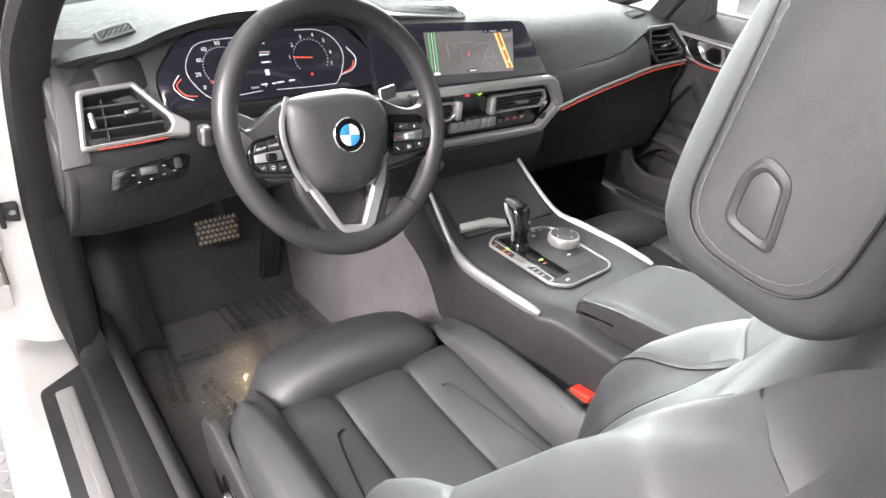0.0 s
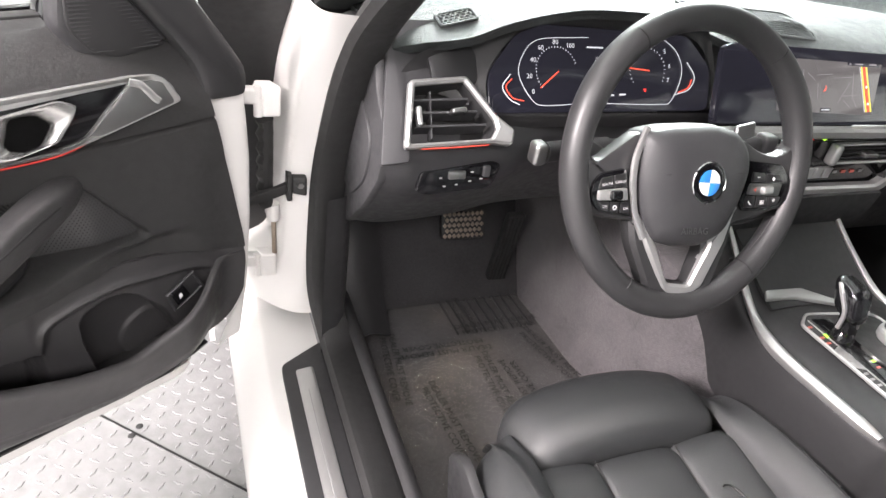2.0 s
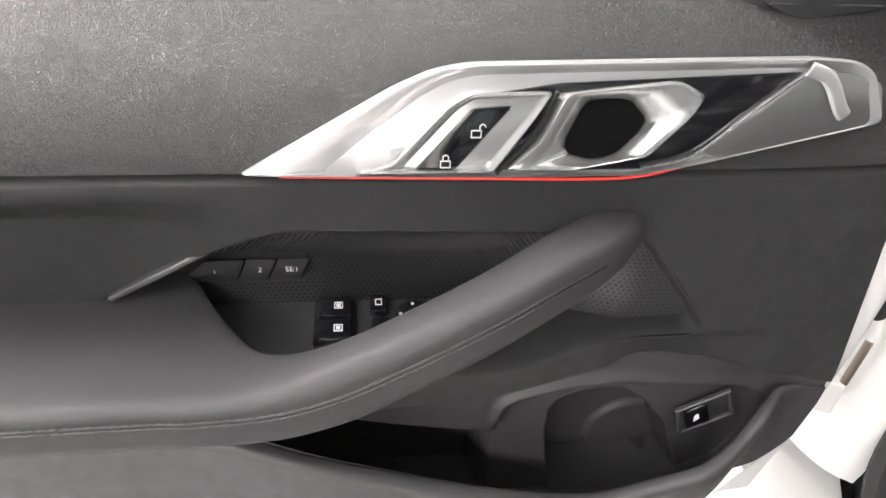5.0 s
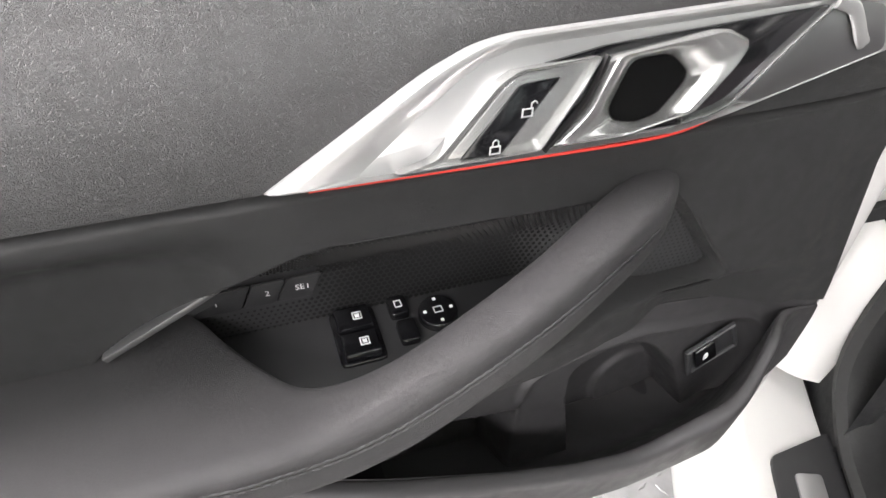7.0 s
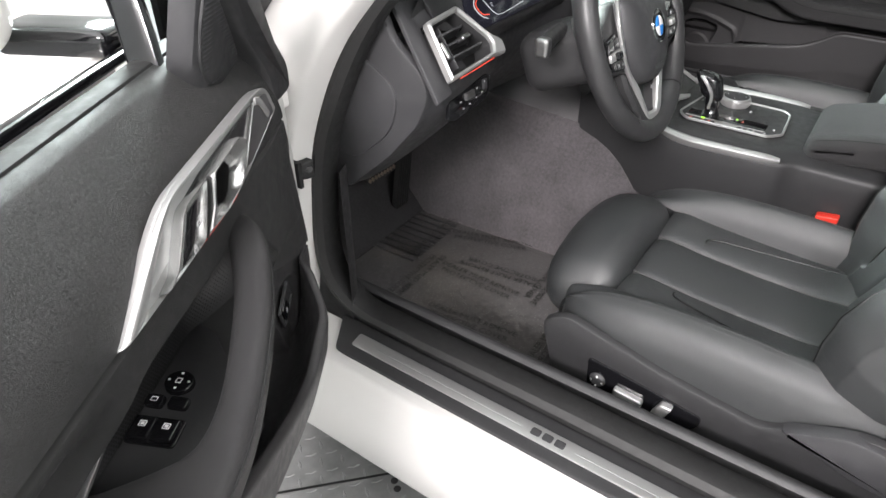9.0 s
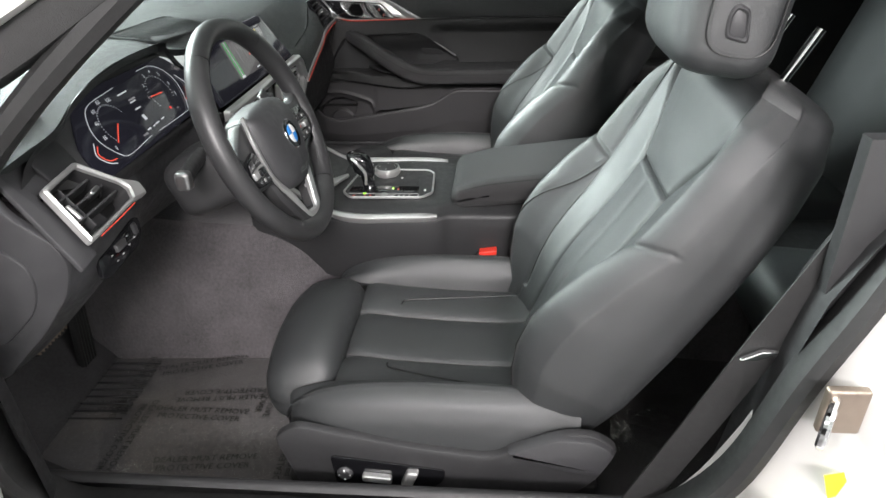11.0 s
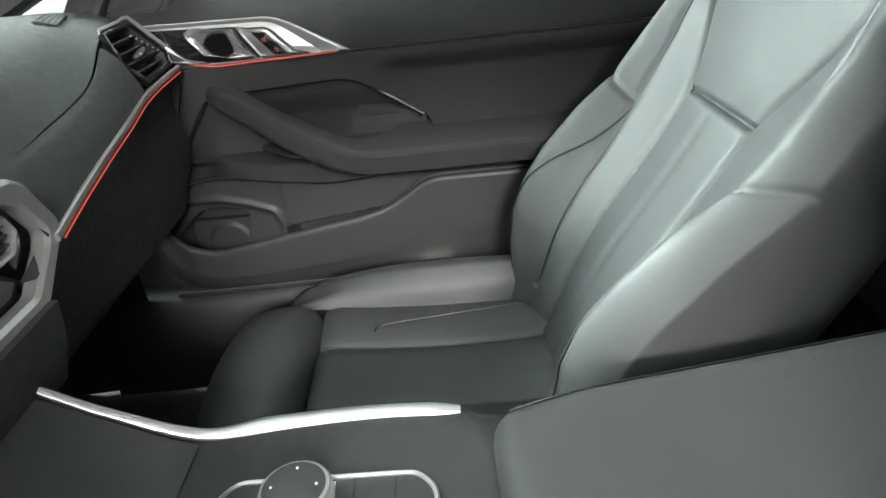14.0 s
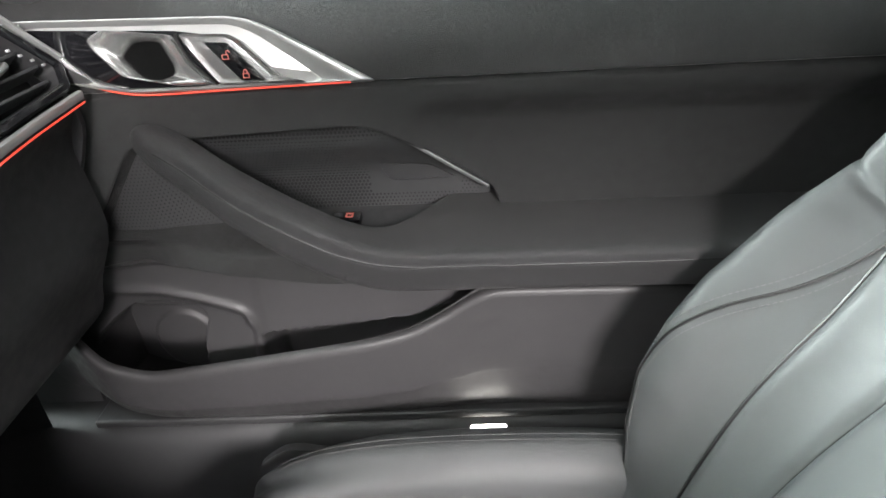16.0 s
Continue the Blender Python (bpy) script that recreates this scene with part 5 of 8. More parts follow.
# defroster outlets and centre speaker
def pad_point(x, y, h=0.0):
    i = max(0, min(len(PAD) - 2, next((k for k in range(len(PAD) - 1) if x <= PAD[k + 1][0]), len(PAD) - 2)))
    (x0, r0), (x1, r1) = PAD[i], PAD[i + 1]
    t = (x - x0) / (x1 - x0)
    z0 = np.interp(y, [p[0] for p in r0][::-1], [p[1] for p in r0][::-1])
    z1 = np.interp(y, [p[0] for p in r1][::-1], [p[1] for p in r1][::-1])
    return Vector((x, y, z0 * (1 - t) + z1 * t + h))


def honeycomb(cx, cy, w, hgt, ang, name, mx=1):
    c, s = math.cos(ang), math.sin(ang)

    def at(a, b, h):
        return pad_point(cx + mx * (c * a - s * b), cy + s * a + c * b, h + 0.002)

    v = thing(name, at(0, 0, 0), "small honeycomb defroster outlet in the dashboard top", "air vent", "side defroster outlets")
    put("bezel", ring_plate(round_poly([(-w, -hgt), (w, -hgt), (w, hgt), (-w, hgt)], 0.006, 3), round_poly([(-w + 0.004, -hgt + 0.004), (w - 0.004, -hgt + 0.004), (w - 0.004, hgt - 0.004), (-w + 0.004, hgt - 0.004)], 0.004, 3), 0.003, at, 0.001), SOFT, v)
    put("backing", plate([(-w + 0.003, -hgt + 0.003), (w - 0.003, -hgt + 0.003), (w - 0.003, hgt - 0.003), (-w + 0.003, hgt - 0.003)], 0.0005, at, 0.0001), BLACK_INK, v)
    bars = []
    step = 0.0072
    for i in range(int(2 * w / step) + 1):
        for j in range(int(2 * hgt / (step * 0.86)) + 1):
            a, b = -w + 0.006 + i * step + (j % 2) * step / 2, -hgt + 0.005 + j * step * 0.86
            if a > w - 0.004 or b > hgt - 0.004:
                continue
            ho = [(a + 0.0041 * math.cos(q), b + 0.0041 * math.sin(q)) for q in (np.arange(6) + 0.5) * math.pi / 3]
            hi = [(a + 0.0030 * math.cos(q), b + 0.0030 * math.sin(q)) for q in (np.arange(6) + 0.5) * math.pi / 3]
            bars.append(ring_plate(ho, hi, 0.0022, at, 0.0002))
    put("mesh", merge(*bars), SOFT, v)
    return v


honeycomb(-0.603, 0.272, 0.026, 0.017, 0.0, "defroster_vent")
honeycomb(0.612, 0.300, 0.036, 0.015, 0.25, "defroster_vent")
spk = thing("speaker_grille", (-0.04, 0.345, 0.925), "centre speaker grille with wave pattern", "speaker")


def spk_at(a, b, h):
    return pad_point(-0.045 + a, 0.352 + b, h + 0.0015)


gout = round_poly([(-0.125, -0.050), (0.118, -0.050), (0.128, 0.055), (-0.125, 0.055)], 0.018, 4)
put("bezel", ring_plate(gout, offset_poly(gout, 0.005), 0.004, spk_at, 0.001), SOFT, spk)
put("field", plate(offset_poly(gout, 0.004), 0.001, spk_at, 0.0002), PLASTIC_GREY, spk)
waves = []
for k in range(22):
    b = -0.044 + 0.0043 * k
    line = [spk_at(a, b + 0.006 * math.sin(a * 26 + k * 0.10), 0.0014) for a in np.linspace(-0.115 + 0.0004 * k, 0.108 + 0.0004 * k, 30)]
    waves.append(sweep(line, rect(0.0016, 0.0012)))
put("rib", merge(*waves), SOFT, spk)["kind"] = "stuff"

# instrument cluster
cl = thing("instrument_cluster", (-0.395, 0.21, 0.82), "lit digital instrument cluster in a dark binnacle", "instrument cluster")
CF = frame_from((-0.395, 0.21, 0.83), (1, 0, 0), (0, 0.5, 0.9), (0, -0.9, 0.5))
glass_poly = round_poly([(-0.172, -0.016), (0.185, -0.012), (0.190, 0.050), (0.150, 0.094), (-0.09, 0.100), (-0.130, 0.085), (-0.172, 0.035)], 0.012, 3)
put("display", plate(glass_poly, 0.003, lambda x, y, h: CF(x, y, h - 0.004), 0.001), SCREEN, cl, "black glossy display")
# visor: only the upper and side part of the surround
visor_pts = [(-0.172, -0.016), (-0.172, 0.035), (-0.130, 0.085), (-0.09, 0.100), (0.03, 0.098), (0.150, 0.094), (0.190, 0.050), (0.185, -0.012)]
lip_pts = [(-0.690, 0.235, 0.845), (-0.655, 0.232, 0.885), (-0.585, 0.226, 0.905), (-0.52, 0.230, 0.930), (-0.38, 0.222, 0.947), (-0.25, 0.240, 0.935), (-0.195, 0.262, 0.905), (-0.195, 0.20, 0.820)]
vis = [[Vector(CF(x, y, -0.002)).lerp(Vector(l), t) + Vector((0, 0.012 * math.sin(math.pi * t), 0)) for t in (0, 0.35, 0.7, 1.0)] for (x, y), l in zip(visor_pts, lip_pts)]
put("visor", loft(vis, 4, 3), PLASTIC, cl, "dark binnacle surround")
sill_low = [[CF(x, -0.016, -0.002), Vector((x * 1.1 - 0.395, 0.205, 0.808)), Vector((x * 1.1 - 0.395, 0.215, 0.79))] for x in (-0.17, -0.08, 0.0, 0.09, 0.185)]
put("lower_surround", loft(sill_low, 3, 2), PLASTIC, cl)
put("left_panel", plate(round_poly([(-0.245, 0.010), (-0.185, 0.015), (-0.187, 0.058), (-0.215, 0.072), (-0.255, 0.058)], 0.010, 3), 0.004, lambda x, y, h: CF(x, y + 0.006, h - 0.006), 0.002), BLACK_SATIN, cl, "dark cover beside the cluster")


def CL(x, y, h=0.0):
    return CF(x, y, h)


for pts in ([(-0.020, -0.002), (-0.085, -0.006), (-0.108, 0.000), (-0.128, 0.034), (-0.118, 0.064), (-0.095, 0.080), (-0.040, 0.084), (-0.02, 0.085)],
            [(0.005, -0.003), (0.095, -0.004), (0.118, 0.002), (0.137, 0.040), (0.128, 0.070), (0.100, 0.088), (0.06, 0.090)]):
    put("dial_frame", sweep(spline([CL(x, y, 0.0003) for x, y in pts], 5), rect(0.0008, 0.0006), (0, -0.9, 0.5)), GAUGE_WHITE, cl)
for pts, m in (([(-0.128, -0.005), (-0.142, 0.002), (-0.152, 0.018), (-0.140, 0.034)], GAUGE_WHITE), ([(-0.121, 0.000), (-0.138, 0.004), (-0.147, 0.018), (-0.138, 0.028)], GAUGE_RED),
               ([(0.125, 0.010), (0.150, 0.018), (0.160, 0.036), (0.147, 0.056)], GAUGE_WHITE), ([(0.130, 0.013), (0.148, 0.020), (0.155, 0.032)], GAUGE_RED)):
    put("side_gauge", sweep(spline([CL(x, y, 0.0003) for x, y in pts], 5), rect(0.0013, 0.0006), (0, -0.9, 0.5)), m, cl)
for word, x, y in (("0", -0.107, 0.012), ("20", -0.112, 0.032), ("40", -0.106, 0.053), ("60", -0.094, 0.069), ("80", -0.072, 0.077), ("100", -0.049, 0.073), ("1", 0.040, 0.046), ("2", 0.049, 0.066), ("3", 0.067, 0.078), ("4", 0.089, 0.080), ("5", 0.107, 0.070), ("6", 0.115, 0.050), ("7", 0.112, 0.030), ("P", -0.011, 0.006)):
    letters(word, 0.0088, CL, "gauge_figure", GAUGE_WHITE, cl, x, y, h=0.0004)
ticks = bmesh.new()
for (cx, cy, r, a0, a1, nn) in ((-0.071, 0.040, 0.031, 225, 20, 26), (0.077, 0.044, 0.030, 215, -30, 24)):
    for a in np.radians(np.linspace(a0, a1, nn)):
        p = [(r - 0.001, -0.0005), (r + 0.001, -0.0005), (r + 0.001, 0.0005), (r - 0.001, 0.0005)]
        ticks.faces.new([ticks.verts.new(CL(cx + q * math.cos(a) - w * math.sin(a), cy + q * math.sin(a) + w * math.cos(a), 0.0003)) for q, w in p])
put("tick_mark", ticks, GAUGE_WHITE, cl, smooth=False)["kind"] = "stuff"
put("speed_needle", sweep([CL(-0.068, 0.039, 0.0006), CL(-0.096, 0.017, 0.0006)], rect(0.0016, 0.0006), (0, -0.9, 0.5)), GAUGE_RED, cl, "orange-red pointer")
put("rev_needle", sweep([CL(0.080, 0.043, 0.0006), CL(0.046, 0.046, 0.0006)], rect(0.0016, 0.0006), (0, -0.9, 0.5)), GAUGE_RED, cl, "orange-red pointer")
put("warning_lamp", plate(rect(0.003, 0.004) + np.array([0.072, 0.016]), 0.0008, CL, 0.0001), RED_LAMP, cl)
put("info_tile", plate(rect(0.007, 0.009) + np.array([-0.004, 0.026]), 0.0006, CL, 0.0001), GAUGE_WHITE, cl)
for x, y, w in ((-0.010, 0.072, 0.026), (-0.002, 0.054, 0.016), (-0.003, 0.042, 0.014), (-0.014, 0.0075, 0.010), (0.002, 0.0075, 0.006), (0.014, 0.0085, 0.012), (0.034, 0.0095, 0.010)):
    put("text_bar", plate(rect(w, 0.0020) + np.array([x, y]), 0.0006, CL, 0.0001), GAUGE_WHITE, cl)
for x, y, w in ((0.0, 0.058, 0.018), (0.0, 0.042, 0.014), (-0.030, 0.004, 0.013), (0.010, 0.008, 0.011), (0.032, 0.009, 0.008)):
    put("info_line", plate(rect(w, 0.003) + np.array([x, y]), 0.0005, CL, 0.0001), MAP_LINE, cl)

# centre screen
scr = thing("centre_screen", (0, 0.165, 0.81), "wide glossy black display showing a road map", "display")
SF = frame_from((0, 0.163, 0.812), (1, 0, 0), (0, 0.44, 0.90), (0, -0.90, 0.44))
put("housing", plate(round_poly([(-0.232, 0.004), (0.182, -0.002), (0.142, 0.104), (0.130, 0.110), (-0.195, 0.118), (-0.215, 0.112)], 0.008, 3), 0.010, lambda x, y, h: SF(x, y, h - 0.010), 0.002), SCREEN, scr, "glossy black display glass")
put("map", plate([(-0.112, 0.022), (0.090, 0.014), (0.107, 0.093), (-0.108, 0.099)], 0.0005, SF, 0.0001), MAP_GREY, scr, "dark map picture")
for k, x in enumerate((-0.101, -0.0945, -0.0885)):
    put("map_road", sweep([SF(x - 0.004, 0.024, 0.0008), SF(x + 0.003, 0.097, 0.0008)], rect(0.0022 if k != 1 else 0.001, 0.0004), (0, -0.9, 0.44)), MAP_GREEN if k != 1 else GAUGE_WHITE, scr)
for k, (dx, m, w) in enumerate(((-0.0052, MAP_YELLOW, 0.0028), (0.0, MAP_RED, 0.0050), (0.0052, MAP_YELLOW, 0.0028), (-0.009, GAUGE_WHITE, 0.0008))):
    put("map_road", sweep([SF(0.066 + dx, 0.0885, 0.0008 + 0.0001 * k), SF(0.073 + dx, 0.060, 0.0008 + 0.0001 * k), SF(0.083 + dx, 0.0195, 0.0008 + 0.0001 * k)], rect(w, 0.0004), (0, -0.9, 0.44)), m, scr)
for k in range(2):
    put("map_shield", plate(np.array(disc(0.0024, 12)) + np.array([0.0745 + 0.006 * k, 0.058 - 0.026 * k]), 0.0012, SF, 0.0001), GAUGE_WHITE, scr)
rs = random.Random(5)
for k in range(13):
    x, y = -0.075 + 0.125 * rs.random(), 0.030 + 0.055 * rs.random()
    a, L = rs.choice((0.05, 1.6, 0.9, -0.6)), 0.015 + 0.03 * rs.random()
    e = (max(-0.08, min(0.055, x + L * math.cos(a))), max(0.024, min(0.094, y + L * math.sin(a))))
    put("map_street", sweep([SF(x, y, 0.0007), SF(*e, 0.0007)], rect(0.0007, 0.0003), (0, -0.9, 0.44)), MAP_LINE, scr)
put("position_arrow", plate([(-0.018, 0.050), (-0.013, 0.0525), (-0.013, 0.060), (-0.0145, 0.0545)], 0.001, SF, 0.0001), GAUGE_RED, scr)
put("status_bar", plate([(0.030, 0.0905), (0.100, 0.0885), (0.1015, 0.0945), (0.030, 0.0965)], 0.0007, SF, 0.0001), SCREEN, scr)
for x, w in ((0.036, 0.004), (0.055, 0.018), (0.086, 0.016)):
    put("status_mark", plate(rect(w, 0.0022) + np.array([x, 0.0925]), 0.001, SF, 0.0001), MAP_LINE, scr)
put("scale_bar", plate(rect(0.014, 0.005) + np.array([-0.096, 0.024]), 0.001, SF, 0.0001), GAUGE_WHITE, scr)
put("place_bar", plate(rect(0.022, 0.005) + np.array([-0.012, 0.023]), 0.0009, SF, 0.0001), SCREEN, scr)
put("place_mark", plate(rect(0.017, 0.002) + np.array([-0.012, 0.023]), 0.0012, SF, 0.0001), GAUGE_WHITE, scr)

# ---- vents ----
va = thing("driver_air_vent", (-0.62, 0.19, 0.80), "angular air vent with satin silver frame", "air vent")
VF = frame_from((-0.62, 0.19, 0.82), (1, 0, 0), (0, 0.62, 0.78), (0, -0.78, 0.62))
vo = round_poly([(-0.057, 0.041), (0.019, 0.047), (0.056, -0.004), (0.078, -0.022), (0.072, -0.042), (0.045, -0.038), (-0.071, -0.043)], 0.005, 3)
vi = round_poly([(-0.0505, 0.0340), (0.0145, 0.0400), (0.0505, -0.0090), (0.0530, -0.0200), (0.0445, -0.0325), (0.010, -0.0345), (-0.0640, -0.0375)], 0.003, 3)
put("frame", ring_plate(vo, vi, 0.012, lambda x, y, h: VF(x, y, h - 0.004), 0.003), SILVER, va, "satin silver vent frame")
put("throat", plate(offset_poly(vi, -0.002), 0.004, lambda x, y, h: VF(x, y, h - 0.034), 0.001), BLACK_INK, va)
walls = [[VF(x, y, 0.0), VF(x * 0.94, y * 0.92, -0.034)] for x, y in vi]
put("throat_wall", grid_mesh(np.array(walls), close_u=True), PLASTIC, va)
for y, xr in ((0.018, 0.022), (0.002, 0.033), (-0.015, 0.044)):
    put("slat", plate([(-0.050 - 0.002, y - 0.0016), (xr, y - 0.0016 + 0.002), (xr, y + 0.0016 + 0.002), (-0.050, y + 0.0016)], 0.020, lambda x, yy, hh: VF(x, yy - 0.004 + 0.25 * hh, hh - 0.024), 0.0008), PLASTIC_GREY, va, smooth=False)
put("divider", plate([(-0.0325, -0.030), (-0.0310, -0.030), (-0.0270, 0.030), (-0.0285, 0.030)], 0.016, lambda x, y, h: VF(x, y, h - 0.020), 0.001), PLASTIC_GREY, va)
put("thumb_wheel", rbox(0.0035, 0.012, 0.006, 0.003, 2, lambda q: VF(-0.047 + q.x, -0.002 + q.y, -0.002 + q.z)), SILVER, va, "ribbed silver thumb wheel")
put("slider", rbox(0.010, 0.0035, 0.008, 0.003, 2, lambda q: VF(0.005 + q.x, 0.004 + q.y + 0.1 * q.x, -0.001 + q.z)), DARKSILVER, va)
put("ambient_strip", tube([VF(-0.050, -0.044, 0.004), VF(0.0, -0.0425, 0.004), VF(0.040, -0.0405, 0.004)], 0.0007, 6), AMBIENT, va, "thin red ambient light strip")

put("side_panel", plate(round_poly([(-0.098, -0.060), (-0.060, -0.056), (-0.052, 0.040), (0.075, 0.044), (0.085, 0.125), (-0.070, 0.125)], 0.004, 2), 0.006, lambda x, y, h: VF(x, y, h - 0.018), 0.002), PLASTIC_GREY, va, "charcoal panel round the vent")
vb = thing("passenger_air_vent", (0.64, 0.20, 0.79), "angular passenger air vent with silver surround", "air vent")
VR = frame_from((0.64, 0.205, 0.83), (1, 0, 0), (0, 0.45, 0.89), (0, -0.89, 0.45))
po = round_poly([(-0.062, 0.044), (0.030, 0.046), (0.074, -0.014), (0.058, -0.036), (-0.050, -0.042), (-0.078, -0.006)], 0.004, 3)
pi_ = round_poly([(-0.055, 0.038), (0.024, 0.039), (0.063, -0.013), (0.052, -0.028), (-0.044, -0.034), (-0.068, -0.004)], 0.003, 3)
put("frame", ring_plate(po, pi_, 0.008, lambda x, y, h: VR(x, y, h - 0.004), 0.002), GLOSS, vb)
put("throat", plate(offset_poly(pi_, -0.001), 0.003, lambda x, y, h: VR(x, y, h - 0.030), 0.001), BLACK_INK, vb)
put("throat_wall", grid_mesh(np.array([[VR(x, y, 0.0), VR(x * 0.94, y * 0.92, -0.030)] for x, y in pi_]), close_u=True), PLASTIC, vb)
for y, xa, xb in ((0.022, -0.056, 0.030), (0.006, -0.060, 0.042), (-0.010, -0.060, 0.052), (-0.024, -0.046, 0.050)):
    put("slat", plate([(xa, y - 0.0014), (xb, y - 0.0014), (xb, y + 0.0014), (xa, y + 0.0014)], 0.018, lambda x, yy, hh: VR(x, yy + 0.2 * hh, hh - 0.022), 0.0006), PLASTIC_GREY, vb, smooth=False)
put("slider", rbox(0.012, 0.0035, 0.008, 0.003, 2, lambda q: VR(-0.005 + q.x, 0.0 + q.y + 0.2 * q.x, q.z)), DARKSILVER, vb)
put("surround", sweep(spline([VR(-0.064, 0.046, 0.004), VR(0.0, 0.048, 0.004), VR(0.033, 0.049, 0.004), VR(0.056, 0.018, 0.004), VR(0.079, -0.014, 0.004)], 2), rect(0.004, 0.005, 0.001), (0, -0.89, 0.45)), SILVER, vb, "slim silver surround")
for k in range(6):
    put("indicator_mark", plate(rect(0.0045, 0.0022) + np.array([0.012 + 0.0085 * k, 0.026 - 0.0068 * k]), 0.001, lambda x, y, h: VR(x, y, h - 0.001), 0.0001), GREY_INK, vb)

# ---- centre stack ----
stack = thing("centre_stack", (-0.02, 0.15, 0.66), "silver framed centre vents with climate controls", "control panel")


def KS(x, z, h=0.0):
    """Stack face, leaning back towards its foot."""
    return Vector((x, 0.150 - h + 0.10 * max(0.0, -z) - 0.02 * max(0.0, z) , 0.75 + z))


so = round_poly([(-0.262, 0.066), (0.176, 0.062), (0.196, 0.050), (0.222, 0.006), (0.216, -0.012), (0.172, -0.058), (-0.215, -0.052), (-0.262, 0.0)], 0.006, 3)
si = round_poly([(-0.232, 0.050), (0.160, 0.046), (0.176, 0.037), (0.198, 0.004), (0.193, -0.008), (0.158, -0.041), (-0.200, -0.036), (-0.236, 0.0)], 0.005, 3)
put("frame", ring_plate(so, si, 0.016, lambda x, z, h: KS(x, z, h - 0.006), 0.004), SILVER, stack, "broad satin silver frame")
put("face", plate(offset_poly(si, -0.002), 0.004, lambda x, z, h: KS(x, z, h - 0.012), 0.001), GLOSS, stack, "glossy black panel")
for sgn, c in ((1, 0.097), (-1, -0.137)):
    w = 0.074
    ol = round_poly([(c - w, 0.036), (c + w - 0.008, 0.036), (c + w + 0.002, 0.018), (c + w - 0.012, 0.0), (c - w + 0.004, 0.0), (c - w - 0.004, 0.018)], 0.004, 3)
    il = round_poly([(c - w + 0.004, 0.032), (c + w - 0.012, 0.032), (c + w - 0.004, 0.018), (c + w - 0.015, 0.004), (c - w + 0.006, 0.004), (c - w, 0.018)], 0.003, 3)
    put("vent_frame", ring_plate(ol, il, 0.010, lambda x, z, h: KS(x, z, h - 0.006), 0.002), SILVER, stack, "thin silver vent frame")
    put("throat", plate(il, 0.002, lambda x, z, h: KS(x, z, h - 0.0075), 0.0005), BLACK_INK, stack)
    for z in (0.010, 0.018, 0.026):
        put("slat", plate([(c - w + 0.004, z - 0.001), (c + w - 0.008, z - 0.001), (c + w - 0.008, z + 0.001), (c - w + 0.004, z + 0.001)], 0.006, lambda x, zz, h: KS(x, zz, h - 0.006), 0.0005), PLASTIC_GREY, stack, smooth=False)
    put("slider", rbox(0.016, 0.004, 0.008, 0.003, 2, lambda q, c=c, sgn=sgn: KS(c + 0.005 * sgn + q.x, 0.016 + q.y, q.z + 0.001)), DARKSILVER, stack)
    put("thumb_wheel", rbox(0.007, 0.018, 0.010, 0.006, 2, lambda q, c=c, sgn=sgn: KS(c - sgn * (w + 0.001) + q.x, 0.018 + q.y, q.z + 0.001)), SILVER, stack, "ribbed silver thumb wheel")
put("hazard_lamp", plate([(-0.040, 0.040), (-0.028, 0.040), (-0.034, 0.050)], 0.001, lambda x, z, h: KS(x, z, h - 0.0075), 0.0001), RED_LAMP, stack, "lit red hazard triangle")
put("start_lamp", ring_plate(np.array(disc(0.0062, 18)) + np.array([-0.004, 0.045]), np.array(disc(0.0046, 18)) + np.array([-0.004, 0.045]), 0.001, lambda x, z, h: KS(x, z, h - 0.0075), 0.0001), GREEN_LAMP, stack, "lit green ring")
put("start_mark", plate(rect(0.002, 0.005) + np.array([-0.004, 0.045]), 0.001, lambda x, z, h: KS(x, z, h - 0.0075), 0.0001), GREEN_LAMP, stack)
for k in range(6):
    x = -0.072 + 0.0195 * k
    put("key", plate(round_poly([(x, -0.028), (x + 0.0185, -0.028), (x + 0.0175, -0.008), (x + 0.001, -0.008)], 0.001, 1), 0.007, lambda xx, z, h: KS(xx, z, h - 0.008), 0.0015), SILVER, stack, "silver climate key")
for x, m in ((-0.128, RED_INK), (-0.110, GREY_INK), (-0.088, GREY_INK), (0.060, GREY_INK), (0.080, RED_INK), (0.100, RED_INK), (0.120, GREY_INK)):
    put("key_mark", plate(rect(0.009, 0.005) + np.array([x, -0.020]), 0.001, lambda xx, z, h: KS(xx, z, h - 0.0078), 0.0001), m, stack)
# lower radio row
lowp = round_poly([(-0.205, -0.052), (0.174, -0.060), (0.178, -0.085), (0.150, -0.112), (-0.19, -0.110), (-0.215, -0.085)], 0.006, 3)
put("lower_panel", plate(lowp, 0.010, lambda x, z, h: KS(x, z, h - 0.014), 0.003), PLASTIC, stack, "dark lower control row")
put("key_row", plate(round_poly([(-0.085, -0.074), (0.150, -0.078), (0.160, -0.088), (0.146, -0.100), (-0.085, -0.098)], 0.004, 2), 0.0115, lambda x, z, h: KS(x, z, h - 0.012), 0.001), GLOSS, stack)
for k in range(10):
    put("key_mark", plate(rect(0.0022, 0.005) + np.array([-0.070 + 0.0215 * k, -0.088 - 0.0006 * k]), 0.0125, lambda x, z, h: KS(x, z, h - 0.012), 0.0001), GREY_INK, stack)
put("volume_knob", lathe([(0.0, 0.018), (0.009, 0.018), (0.0105, 0.015), (0.011, 0.0)], frame_from(KS(-0.100, -0.082, 0.0), (1, 0, 0), (0, 0, 1), (0, -1, 0)), 24), DARKSILVER, stack, "round volume knob")
